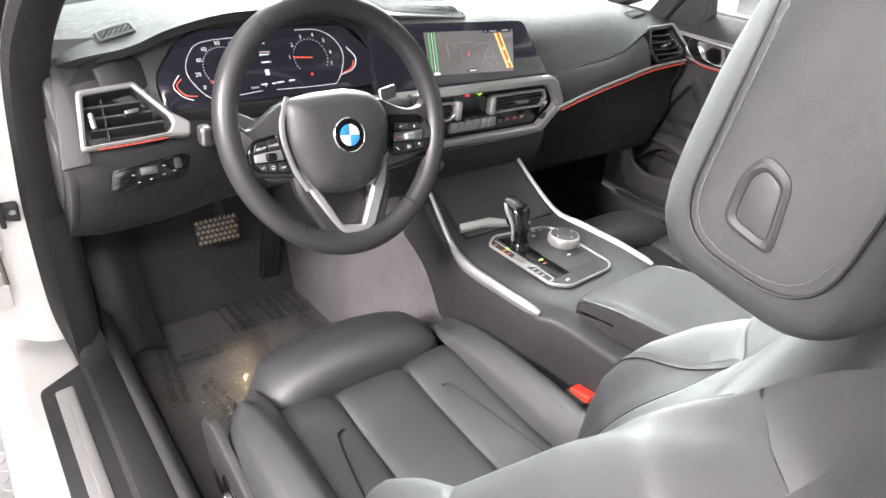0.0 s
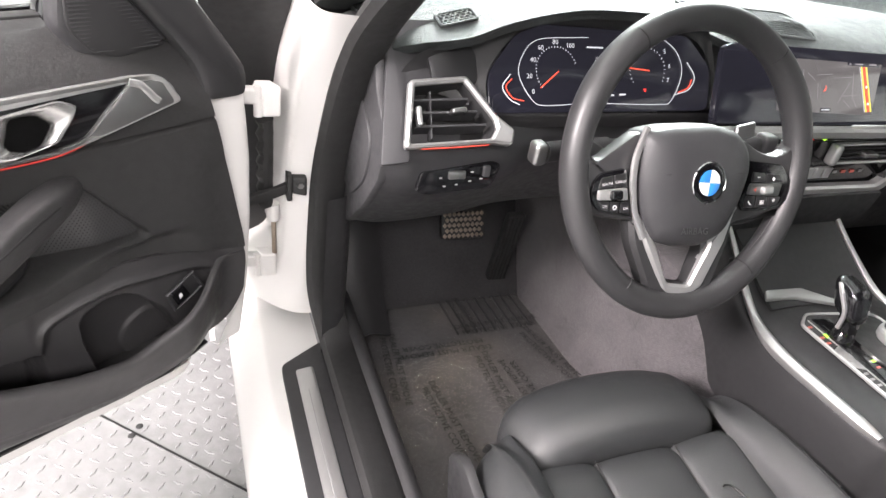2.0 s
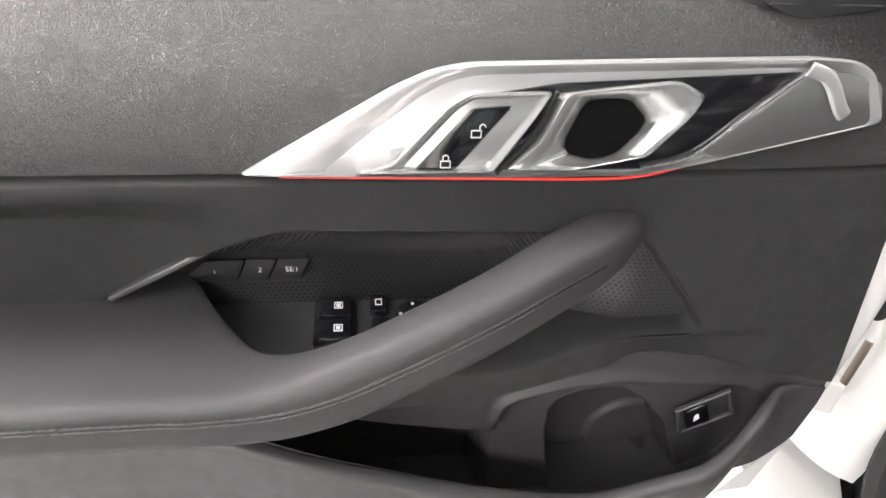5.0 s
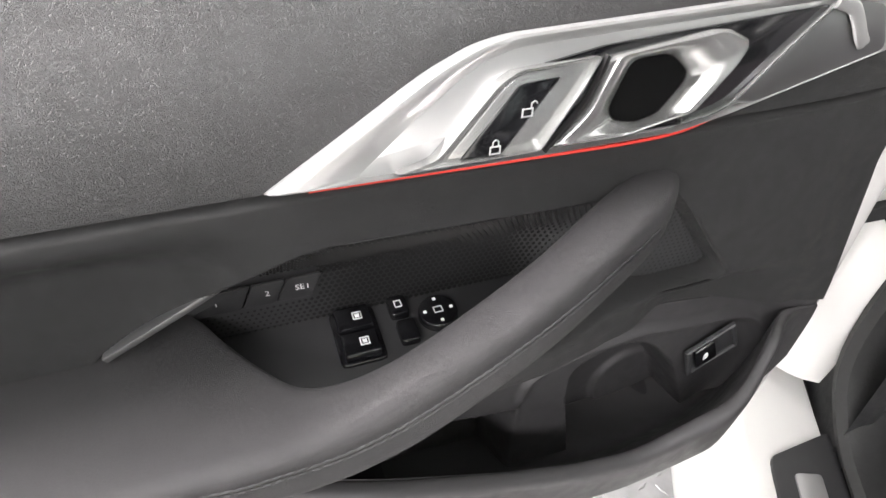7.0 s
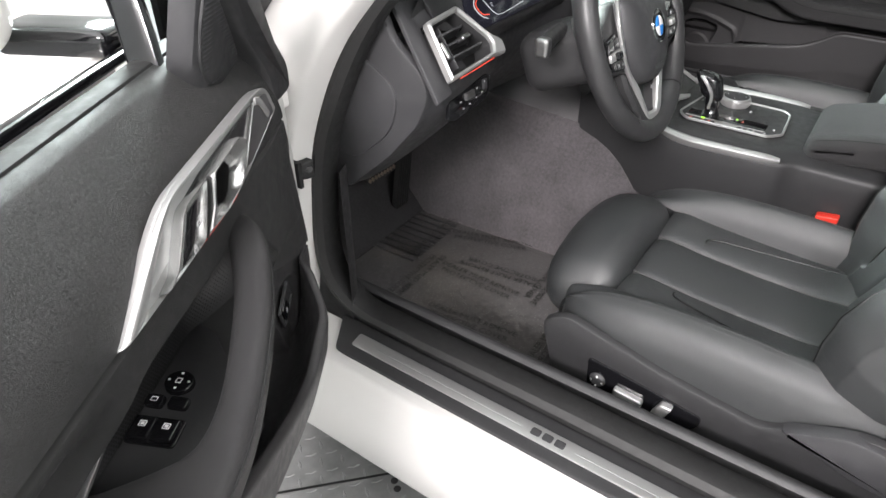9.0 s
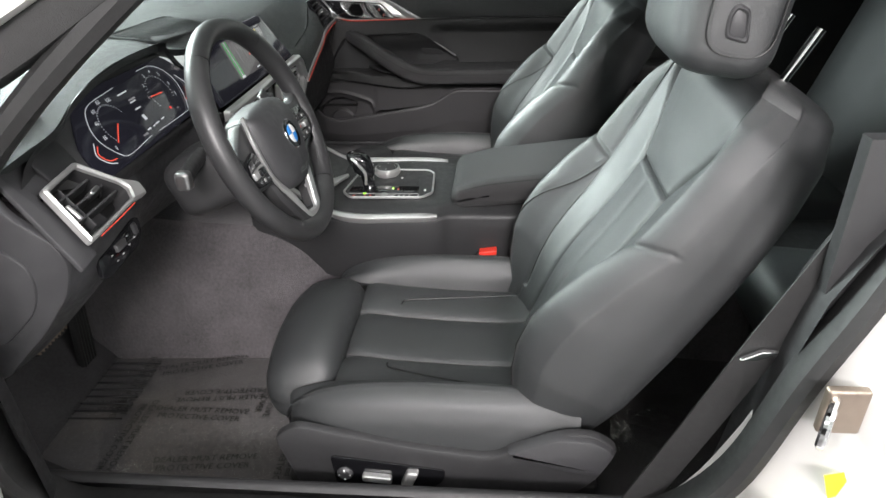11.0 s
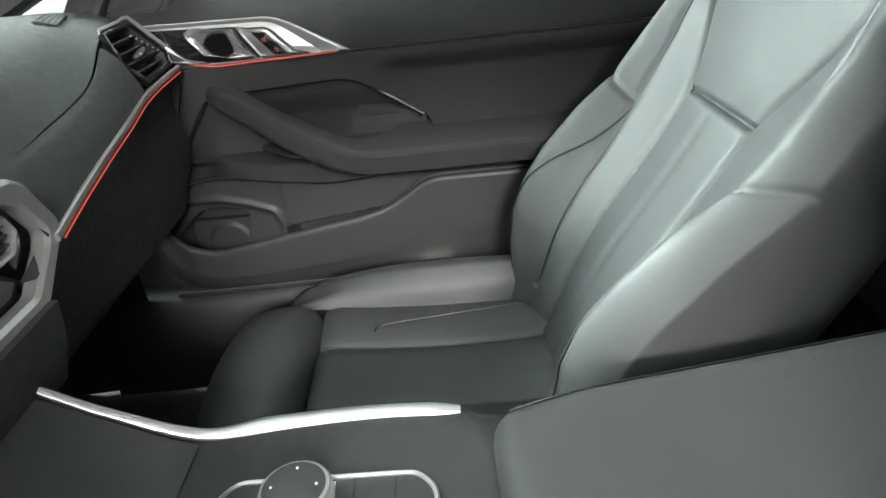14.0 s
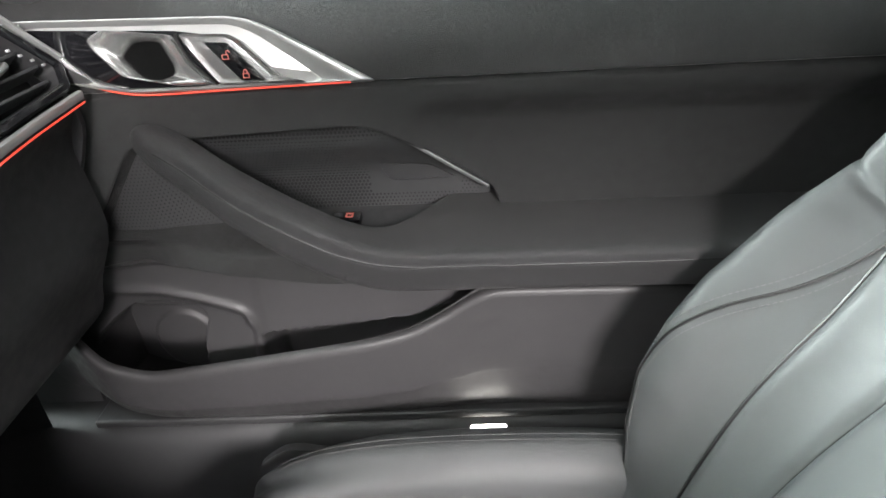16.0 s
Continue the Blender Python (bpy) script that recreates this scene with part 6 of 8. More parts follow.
put("side_cheek", loft([[(s_x, 0.158, 0.70), (s_x, 0.165, 0.66), (s_x, 0.18, 0.62)] for s_x in (-0.21, 0.0, 0.17)], 1, 2, thick=0.02), PLASTIC, stack)

# ---- light switch panel, stalks ----
ls = thing("light_switch", (-0.60, 0.20, 0.73), "black headlamp switch panel in the knee panel", "switch")
LF = frame_from((-0.600, 0.190, 0.733), (1, 0, 0), (0, 0.10, 0.99), (0, -0.99, 0.10))
put("panel", plate(round_poly([(-0.062, -0.018), (-0.055, 0.010), (0.045, 0.020), (0.058, 0.016), (0.050, -0.008), (0.040, -0.018), (-0.045, -0.024)], 0.006, 3), 0.006, lambda x, y, h: LF(x, y, h - 0.002), 0.002), GLOSS, ls)
put("key", plate(rect(0.024, 0.011, 0.002) + np.array([-0.006, 0.004]), 0.008, lambda x, y, h: LF(x, y, h), 0.001), DARKSILVER, ls)
for x, y in ((-0.028, 0.000), (0.016, 0.007), (-0.022, -0.012), (-0.005, -0.010), (0.014, -0.006), (0.030, -0.003)):
    put("key_mark", plate(rect(0.0042, 0.0018) + np.array([x, y]), 0.0045, lambda a, b, h: LF(a, b, h), 0.0001), GREY_INK, ls)
put("dimmer", rbox(0.005, 0.008, 0.004, 0.002, 2, lambda q: LF(0.036 + q.x, 0.008 + q.y, 0.004 + q.z)), PLASTIC_GREY, ls)

# ---- steering wheel ----
WC, WT = Vector((-0.372, 0.035, 0.822)), radians(21)
WF = frame_from(WC, (1, 0, 0), (0, math.sin(WT), math.cos(WT)), (0, -math.cos(WT), math.sin(WT)))
sw = thing("steering_wheel", WC, "black leather steering wheel with silver lower spokes", "steering wheel")
g = []
for k, a in enumerate(np.linspace(0, 2 * math.pi, 97)[:-1]):
    fat = 1.0 + 0.06 * math.exp(-((math.degrees(a) % 360 - 150) / 14) ** 2) + 0.06 * math.exp(-((math.degrees(a) % 360 - 30) / 14) ** 2)
    ring = []
    for b in np.linspace(0, 2 * math.pi, 17)[:-1]:
        rr = 0.1655 + 0.0162 * fat * math.cos(b)
        ring.append(WF(rr * math.cos(a), rr * math.sin(a) * (1 + 0.065 * max(0, -math.sin(a))), 0.0175 * fat * math.sin(b)))
    g.append(ring)
put("rim", grid_mesh(np.array(g), close_u=True, close_v=True), LEATHER_FINE, sw, "smooth black leather rim")
for a in (124, 50, -56, -124):
    r = math.radians(a)
    loop = [WF((0.1655 + 0.0154 * math.cos(b)) * math.cos(r), (0.1655 + 0.0154 * math.cos(b)) * math.sin(r), 0.0180 * math.sin(b)) for b in np.linspace(0, 2 * math.pi, 25)[:-1]]
    put("rim_seam", tube(loop, 0.0007, 5, True, tuple(Vector((-math.sin(r), 0, math.cos(r))))), BLACK_INK, sw)
for a0, a1 in ((-50, 25), (155, 230), (60, 118)):
    st = [WF((0.1655 - 0.0148) * math.cos(a), (0.1655 - 0.0148) * math.sin(a), 0.004) for a in np.radians(np.linspace(a0, a1, 40))]
    stitches(st, sw, step=0.0042, length=0.003, r=0.0007, mat=THREAD)


hub = round_poly([(-0.0885, 0.012), (-0.0845, 0.040), (-0.0485, 0.0455), (0.0101, 0.0465), (0.0497, 0.0365), (0.0678, 0.0165), (0.0722, -0.0068), (0.0625, -0.0421), (0.0401, -0.0849), (0.0055, -0.0996), (-0.035, -0.0969), (-0.0600, -0.0884), (-0.0772, -0.0613), (-0.0884, -0.0214)], 0.012, 4)
levels = [(1.0, -0.022), (1.0, 0.010), (0.985, 0.015), (0.95, 0.020), (0.86, 0.026), (0.72, 0.0310), (0.50, 0.0345)]
cen = np.mean(hub, axis=0)
rows = [[WF(cen[0] + (x - cen[0]) * k, cen[1] + (y - cen[1]) * k, h) for x, y in hub] for k, h in levels]
rows.append([WF(cen[0] + (x - cen[0]) * 0.25, cen[1] + (y - cen[1]) * 0.25, 0.0365) for x, y in hub])
bm = grid_mesh(np.array(rows), close_v=True)
bm.verts.ensure_lookup_table()
bm.faces.new([bm.verts[(len(rows) - 1) * len(hub) + j] for j in range(len(hub))])
put("airbag_cover", bm, PLASTIC_GREY, sw, "charcoal airbag cover")
em = frame_from(WF(-0.008, -0.019, 0.0345), (1, 0, 0), (0, math.sin(WT), math.cos(WT)), (0, -math.cos(WT), math.sin(WT)))
put("badge", lathe([(0.0, 0.003), (0.0165, 0.003), (0.0215, 0.0030), (0.0235, 0.0022), (0.0240, 0.0)], em, 40), GLOSS, sw, "round black badge with a blue and white centre")
put("badge_ring", lathe([(0.0228, 0.003), (0.0236, 0.0036), (0.0244, 0.0028), (0.0246, 0.0)], em, 40), CHROME, sw)
for q in range(4):
    fan = [(0, 0)] + [(0.0150 * math.cos(a), 0.0150 * math.sin(a)) for a in np.radians(np.linspace(90 * q - 4.5, 90 * q + 85.5, 12))]
    put("badge_quarter", plate(fan, 0.0006, lambda x, y, h: em(x, y, 0.0032 + h), 0.0001), BLUE if q % 2 == 1 else WHITE_ENAMEL, sw)
letters("AIRBAG", 0.0115, lambda x, y, h=0.0: WF(-0.018 + x, -0.076 + y - 0.06 * x, 0.0322 + h), "letter", DARKSILVER, sw)
# spokes
spoke_l = round_poly([(-0.152, 0.022), (-0.140, 0.006), (-0.1195, 0.0184), (-0.0843, 0.0400), (-0.060, 0.030), (-0.060, -0.075), (-0.085, -0.0644), (-0.118, -0.060), (-0.1443, -0.0546), (-0.156, -0.068), (-0.166, -0.02)], 0.010, 4)
spoke_r = round_poly([(0.156, 0.030), (0.1453, 0.0096), (0.1209, 0.0051), (0.095, 0.013), (0.0684, 0.0289), (0.045, 0.025), (0.045, -0.085), (0.0669, -0.0799), (0.0948, -0.0790), (0.138, -0.066), (0.152, -0.078), (0.166, -0.02)], 0.010, 4)
for poly in (spoke_l, spoke_r):
    put("spoke", plate(poly, 0.020, lambda x, y, h: WF(x, y, h - 0.014), 0.006), LEATHER_FINE, sw, "smooth black side spoke")
low_o = round_poly([(-0.088, -0.060), (-0.084, -0.090), (-0.048, -0.172), (0.038, -0.174), (0.066, -0.100), (0.072, -0.06), (0.03, -0.085), (-0.06, -0.08)], 0.006, 3)
low_i = round_poly([(-0.058, -0.085), (-0.050, -0.098), (-0.028, -0.143), (0.005, -0.150), (0.025, -0.111), (0.024, -0.094), (0.01, -0.090), (-0.04, -0.082)], 0.005, 3)
put("lower_spoke", ring_plate(low_o, low_i, 0.020, lambda x, y, h: WF(x, y, h - 0.016), 0.005), PLASTIC, sw, "black lower double spoke")
sil_o = round_poly([(-0.0867, -0.0512), (-0.0643, -0.0986), (-0.0349, -0.1520), (-0.0249, -0.1602), (0.0059, -0.1655), (0.0267, -0.1556), (0.0543, -0.0967), (0.0679, -0.0518), (0.052, -0.064), (0.022, -0.092), (-0.045, -0.088), (-0.072, -0.060)], 0.004, 3)
sil_i = round_poly([(-0.066, -0.072), (-0.0500, -0.0969), (-0.0273, -0.1443), (-0.020, -0.1465), (0.000, -0.1505), (0.0057, -0.1500), (0.0250, -0.1106), (0.030, -0.098), (0.026, -0.094), (0.012, -0.092), (-0.035, -0.086), (-0.060, -0.070)], 0.003, 3)
put("spoke_trim", ring_plate(sil_o, sil_i, 0.012, lambda x, y, h: WF(x, y, h - 0.003 - 0.06 * max(0, -0.1 - y)), 0.003), SILVER, sw, "satin silver V-shaped spoke trim")
put("side_trim", sweep(spline([WF(-0.0780, 0.0430, 0.010), WF(-0.0860, 0.0290, 0.013), WF(-0.0935, 0.0120, 0.014), WF(-0.0960, -0.0080, 0.014), WF(-0.0935, -0.0280, 0.012), WF(-0.0860, -0.0560, 0.009), WF(-0.0720, -0.0850, 0.008)], 6), rect(0.0075, 0.006, 0.002), (0, -0.93, 0.36)), SILVER, sw, "satin silver edge trim")
# switch pods
KEY = material("dark_switch_cap", (0.016, 0.016, 0.017), 0.30, vary=0.0, coat=0.2)


def on_wheel(x, y, h=0.0):
    return WF(x, y, h)


def key_cap(poly, pod):
    return put("key", plate(round_poly(poly, 0.0015, 2), 0.0125, on_wheel, 0.0010), KEY, pod)


pod = put("switch_pod", plate(round_poly([(-0.1475, -0.0200), (-0.1375, -0.0068), (-0.1019, -0.0015), (-0.0980, -0.0250), (-0.0908, -0.0585), (-0.1362, -0.0500), (-0.1475, -0.0360)], 0.006, 3), 0.0105, on_wheel, 0.002), GLOSS, sw, "glossy black switch pod")
for poly in ([(-0.1400, -0.0235), (-0.1355, -0.0115), (-0.1210, -0.0095), (-0.1210, -0.0235)], [(-0.1195, -0.0235), (-0.1195, -0.0092), (-0.1035, -0.0070), (-0.1025, -0.0222)],
             [(-0.1400, -0.0375), (-0.1320, -0.0485), (-0.1250, -0.0495), (-0.1245, -0.0385)], [(-0.1230, -0.0388), (-0.1235, -0.0498), (-0.1110, -0.0520), (-0.1105, -0.0395)], [(-0.1090, -0.0398), (-0.1095, -0.0523), (-0.0950, -0.0545), (-0.0985, -0.0395)]):
    key_cap(poly, pod)
put("bar", plate(round_poly([(-0.1400, -0.0250), (-0.1025, -0.0236), (-0.1005, -0.0380), (-0.1405, -0.0362)], 0.002, 2), 0.0145, on_wheel, 0.0015), SILVER, pod, "satin silver switch bar")
put("roller", rbox(0.0075, 0.0055, 0.004, 0.003, 2, lambda q: WF(-0.1186 + q.x, -0.0309 + q.y, 0.0165 + q.z)), GLOSS, pod, "black thumb roller")
for text, size, x0, y0, k in (("RESUME", 0.0040, -0.1290, -0.0185, 0.08), ("CANCEL", 0.0040, -0.1113, -0.0165, 0.08), ("SET", 0.0044, -0.1310, -0.0440, -0.08), ("LIM", 0.0044, -0.1027, -0.0475, -0.08)):
    letters(text, size, lambda x, y, h=0.0, x0=x0, y0=y0, k=k: WF(x0 + x, y0 + y + k * x, 0.0127 + h), "letter", WHITE_INK, pod)
put("key_mark", ring_plate(disc(0.0026, 14) + np.array([-0.1173, -0.0455]), disc(0.0018, 14) + np.array([-0.1173, -0.0455]), 0.0128, on_wheel, 0.0001), WHITE_INK, pod)
pod = put("switch_pod", plate(round_poly([(0.0750, 0.0020), (0.1326, -0.0050), (0.1490, -0.0240), (0.1515, -0.0470), (0.1329, -0.0605), (0.0723, -0.0610), (0.0660, -0.0380)], 0.006, 3), 0.0105, on_wheel, 0.002), GLOSS, sw, "glossy black switch pod")
for poly in ([(0.0820, -0.0245), (0.0835, -0.0125), (0.1035, -0.0150), (0.1040, -0.0258)], [(0.1055, -0.0258), (0.1050, -0.0152), (0.1270, -0.0175), (0.1330, -0.0265)],
             [(0.0765, -0.0415), (0.0735, -0.0565), (0.0900, -0.0570), (0.0915, -0.0425)], [(0.0930, -0.0425), (0.0915, -0.0570), (0.1115, -0.0570), (0.1110, -0.0440)], [(0.1125, -0.0440), (0.1130, -0.0570), (0.1290, -0.0550), (0.1330, -0.0450)]):
    key_cap(poly, pod)
put("bar", plate(round_poly([(0.0805, -0.0262), (0.1320, -0.0282), (0.1275, -0.0440), (0.0770, -0.0398)], 0.002, 2), 0.0140, on_wheel, 0.0015), DARKSILVER, pod, "graphite switch bar")
put("roller", rbox(0.0085, 0.0050, 0.004, 0.003, 2, lambda q: WF(0.1040 + q.x, -0.0350 + q.y, 0.0165 + q.z)), SILVER, pod, "ribbed silver thumb roller")
for x, y, w, hgt in ((0.0926, -0.0190, 0.0045, 0.0011), (0.1174, -0.0220, 0.0045, 0.0011), (0.1174, -0.0220, 0.0011, 0.0045), (0.1019, -0.0490, 0.0065, 0.0011), (0.1019, -0.0508, 0.0065, 0.0011), (0.1019, -0.0526, 0.0065, 0.0011), (0.1210, -0.0490, 0.0045, 0.0014), (0.1210, -0.0490, 0.0014, 0.0045)):
    put("key_mark", plate(rect(w, hgt) + np.array([x, y]), 0.0130, on_wheel, 0.0001), WHITE_INK, pod)
put("key_mark", tube([WF(0.0795, -0.0478, 0.0129), WF(0.0800, -0.0500, 0.0129), WF(0.0822, -0.0520, 0.0129), WF(0.0842, -0.0524, 0.0129)], 0.0007, 5), WHITE_INK, pod)
put("key_mark", plate([(0.0845, -0.0345), (0.0885, -0.0320), (0.0885, -0.0370)], 0.0145, on_wheel, 0.0001), RED_INK, pod)
for x0, y0 in ((-0.0608, -0.0084), (0.0403, -0.0101)):
    put("horn_mark", plate(rect(0.008, 0.0012) + np.array([x0, y0]), 0.0004, lambda a, b, h: WF(a, b, h + 0.0325), 0.0001), PLASTIC, sw)
put("column_shroud", rbox(0.060, 0.050, 0.075, 0.03, 3, lambda q: WF(-0.01 + q.x * (1 + 0.8 * (q.z < 0) * 0.2), -0.030 + q.y, -0.105 + q.z)), PLASTIC, sw, "black steering column shroud")
put("shift_paddle", rbox(0.016, 0.010, 0.004, 0.004, 2, lambda q: WF(0.105 + q.x, 0.034 + q.y + 0.2 * q.x, -0.030 + q.z)), DARKSILVER, sw, "graphite shift paddle")
put("shift_paddle", rbox(0.018, 0.016, 0.004, 0.004, 2, lambda q: WF(-0.125 + q.x, 0.012 + q.y - 0.6 * q.x, -0.030 + q.z)), DARKSILVER, sw, "graphite shift paddle")

stalk = thing("indicator_stalk", (-0.50, 0.11, 0.805), "black indicator stalk with grey end cap", "control stalk")
put("arm", sweep(spline([(-0.43, 0.13, 0.80), (-0.49, 0.118, 0.803), (-0.535, 0.105, 0.806)], 4), disc(0.011, 12, 1.2)), PLASTIC, stalk)
put("cap", rbox(0.009, 0.011, 0.014, 0.006, 3, lambda q: Vector((-0.545 + q.x, 0.102 + q.y, 0.808 + q.z))), DARKSILVER, stalk, "grey ribbed end cap")
wiper_stalk = thing("wiper_stalk", (-0.25, 0.10, 0.81), "black wiper stalk behind the wheel", "control stalk")
put("arm", sweep(spline([(-0.31, 0.13, 0.80), (-0.25, 0.115, 0.806), (-0.205, 0.10, 0.810)], 4), disc(0.011, 12, 1.2)), PLASTIC, wiper_stalk)
put("cap", rbox(0.012, 0.012, 0.017, 0.006, 3, lambda q: Vector((-0.195 + q.x, 0.098 + q.y, 0.811 + q.z))), PLASTIC_GREY, wiper_stalk, "charcoal end cap")

# ---- centre console ----
con = thing("centre_console", (0, 0, 0.5), "dark centre console with silver edges", "console")


def con_row(y, z, w, drop=0.0):
    return [(-w - 0.004, y, z - 0.16), (-w - 0.006, y, z - 0.06), (-w - 0.004, y, z - 0.030), (-w, y, z - 0.016), (-w + 0.016, y, z - 0.008), (-w + 0.045, y, z), (0.0, y, z + 0.001), (w - 0.045, y, z), (w - 0.02, y, z - 0.006), (w - 0.004, y, z - 0.016), (w, y, z - 0.03), (w, y, z - 0.16)]


put("body", loft([con_row(y, z, w) for y, z, w in ((0.20, 0.665, 0.135), (0.165, 0.640, 0.138), (0.10, 0.598, 0.142), (0.05, 0.568, 0.148), (0.01, 0.560, 0.154), (-0.06, 0.560, 0.158), (-0.14, 0.561, 0.158), (-0.205, 0.561, 0.150), (-0.24, 0.560, 0.135), (-0.32, 0.556, 0.128), (-0.62, 0.556, 0.125))], 4, 3), CONSOLE, con, "black console body")
lid = [[(x, y, z) for x in (-0.112, -0.06, 0.0, 0.06, 0.112)] for y, z in ((0.160, 0.640), (0.10, 0.604), (0.06, 0.580), (0.030, 0.566))]
put("tray_cover", loft(lid, 3, 2, thick=0.006), PLASTIC, con, "ribbed roller cover of the tray")
for sx, pts in ((-1, [(-0.128, 0.160, 0.650), (-0.136, 0.10, 0.606), (-0.148, 0.03, 0.563), (-0.159, -0.035, 0.552), (-0.158, -0.12, 0.552), (-0.152, -0.207, 0.552)]), (1, [(0.118, 0.160, 0.645), (0.122, 0.10, 0.602), (0.128, 0.03, 0.563), (0.140, -0.035, 0.556), (0.142, -0.12, 0.556), (0.136, -0.207, 0.556)])):
    pp = spline(pts, 6)
    put("edge_trim", sweep(pp, round_poly([(-0.010, -0.010), (0.004, -0.012), (0.010, 0.002), (0.002, 0.008), (-0.006, 0.006)], 0.002, 2), scale=np.interp(np.linspace(0, 1, len(pp)), [0, 0.4, 0.55, 0.95, 1], [0.45, 0.7, 1.1, 0.95, 0.5])), SILVER, con, "satin silver console edge")
BF = frame_from((0, 0, 0.5635), (1, 0, 0), (0, 1, 0), (0, 0, 1))
bo = round_poly([(-0.094, -0.010), (-0.064, 0.012), (0.050, -0.006), (0.064, -0.020), (0.058, -0.170), (0.040, -0.186), (-0.068, -0.192), (-0.094, -0.168)], 0.010, 4)
put("bezel", ring_plate(bo, offset_poly(bo, 0.0042), 0.005, BF, 0.0015), SILVER, con, "thin silver bezel")
put("panel", plate(offset_poly(bo, 0.004), 0.002, BF, 0.0005), PLASTIC, con, "dark control panel")
put("gate", plate(round_poly([(-0.064, -0.002), (-0.030, -0.006), (-0.034, -0.158), (-0.072, -0.158)], 0.003, 2), 0.0026, BF, 0.0005), GLOSS, con, "glossy black selector gate")
put("gate_edge", plate([(-0.0735, -0.004), (-0.0715, -0.004), (-0.0725, -0.158), (-0.0745, -0.158)], 0.0032, BF, 0.0004), SILVER, con, "thin silver edge of the selector gate")
put("start_plate", plate(round_poly([(-0.073, -0.062), (-0.0915, -0.070), (-0.0915, -0.102), (-0.074, -0.112)], 0.003, 2), 0.0036, BF, 0.001), SILVER, con, "silver start button surround")
put("start_button", lathe([(0.0, 0.0055), (0.009, 0.0055), (0.0102, 0.0045), (0.0104, 0.002)], frame_from(BF(-0.083, -0.085, 0.0), (1, 0, 0), (0, 1, 0)), 24), SILVER, con, "round start button")
for x, y, m in ((-0.083, -0.018, RED_INK), (-0.083, -0.042, RED_INK), (-0.083, -0.054, RED_INK), (-0.082, -0.118, GREY_INK), (-0.082, -0.129, GREY_INK), (-0.082, -0.140, GREY_INK), (-0.081, -0.160, GREY_INK), (-0.055, -0.172, WHITE_INK), (0.020, -0.012, GREY_INK), (0.006, -0.026, GREY_INK), (0.036, -0.014, GREY_INK), (0.050, -0.100, WHITE_INK), (0.012, -0.112, WHITE_INK), (-0.05, -0.10, GREY_INK), (-0.05, -0.112, RED_INK)):
    put("key_mark", plate(rect(0.0075, 0.0035) + np.array([x, y]), 0.0032, BF, 0.0001), m, con)
put("lit_mark", plate(rect(0.006, 0.004) + np.array([-0.046, -0.100]), 0.0034, BF, 0.0001), GREEN_LAMP, con)
put("lit_mark", plate(rect(0.003, 0.007) + np.array([-0.0735, -0.040]), 0.0042, BF, 0.0001), GREEN_LAMP, con)
for y in (-0.118, -0.152):
    put("panel_joint", plate([(-0.028, y), (0.056, y), (0.056, y + 0.0012), (-0.028, y + 0.0012)], 0.0023, BF, 0.0001), BLACK_INK, con)
put("tray_handle", plate(round_poly([(-0.118, 0.042), (-0.06, 0.040), (0.02, 0.014), (0.028, 0.020), (-0.04, 0.052), (-0.112, 0.055)], 0.004, 2), 0.006, lambda x, y, h: Vector((x, y, 0.5655 + h + 0.55 * max(0, y - 0.03))), 0.0015), SILVER, con, "slim silver pull of the tray cover")

lever = thing("gear_selector", (-0.052, -0.045, 0.565), "short glossy black gear selector with silver sides", "gear selector")
put("boot", lathe([(0.018, 0.0), (0.017, 0.006), (0.0135, 0.014), (0.011, 0.018)], frame_from((-0.052, -0.048, 0.564), (1, 0, 0), (0, 1, 0)), 20), GLOSS, lever)
put("stem", sweep(spline([(-0.052, -0.048, 0.575), (-0.053, -0.044, 0.605), (-0.055, -0.038, 0.625)], 4), round_poly([(-0.012, -0.012), (0.012, -0.012), (0.010, 0.012), (-0.010, 0.012)], 0.005, 2), (0, 1, 0)), GLOSS, lever)
put("grip", rbox(0.0185, 0.024, 0.026, 0.014, 3, lambda q: Vector((-0.056 + q.x * (1 + 6 * q.z * 0.6), -0.036 + q.y * (1 + 5 * q.z * 0.6) + 0.35 * q.z, 0.628 + q.z + 0.15 * q.y))), GLOSS, lever, "glossy black selector head")
for sx in (-1, 1):
    put("side_trim", sweep(spline([(-0.056 + sx * 0.011, -0.044, 0.585), (-0.056 + sx * 0.0185, -0.046, 0.615), (-0.056 + sx * 0.0215, -0.030, 0.640), (-0.056 + sx * 0.015, -0.018, 0.648)], 5), rect(0.005, 0.006, 0.0015), (0, -1, 0)), SILVER, lever, "satin silver edge")
letters("P", 0.008, frame_from((-0.050, -0.056, 0.622), (1, 0, 0), (0, 0.3, 0.95), (0, -1, 0.3)), "letter", WHITE_INK, lever, h=0.006)

knob = thing("rotary_controller", (0.036, -0.074, 0.565), "round rotary controller with silver rim", "control knob")
kf = frame_from((0.036, -0.074, 0.5655), (1, 0, 0), (0, 1, 0))
put("rim", lathe([(0.0275, 0.0), (0.0290, 0.004), (0.0292, 0.013), (0.0278, 0.0175), (0.0250, 0.0185)], kf, 48), SILVER, knob, "knurled silver rim")
put("top", lathe([(0.0, 0.0195), (0.018, 0.0195), (0.0252, 0.0185)], kf, 48), PLASTIC, knob)
kn = []
for a in np.arange(60) * 2 * math.pi / 60:
    kn.append(sweep([kf(0.0292 * math.cos(a), 0.0292 * math.sin(a), 0.003), kf(0.0294 * math.cos(a), 0.0294 * math.sin(a), 0.013)], rect(0.0012, 0.0012), (math.cos(a), math.sin(a), 0)))
put("knurl", merge(*kn), SILVER, knob)["kind"] = "stuff"
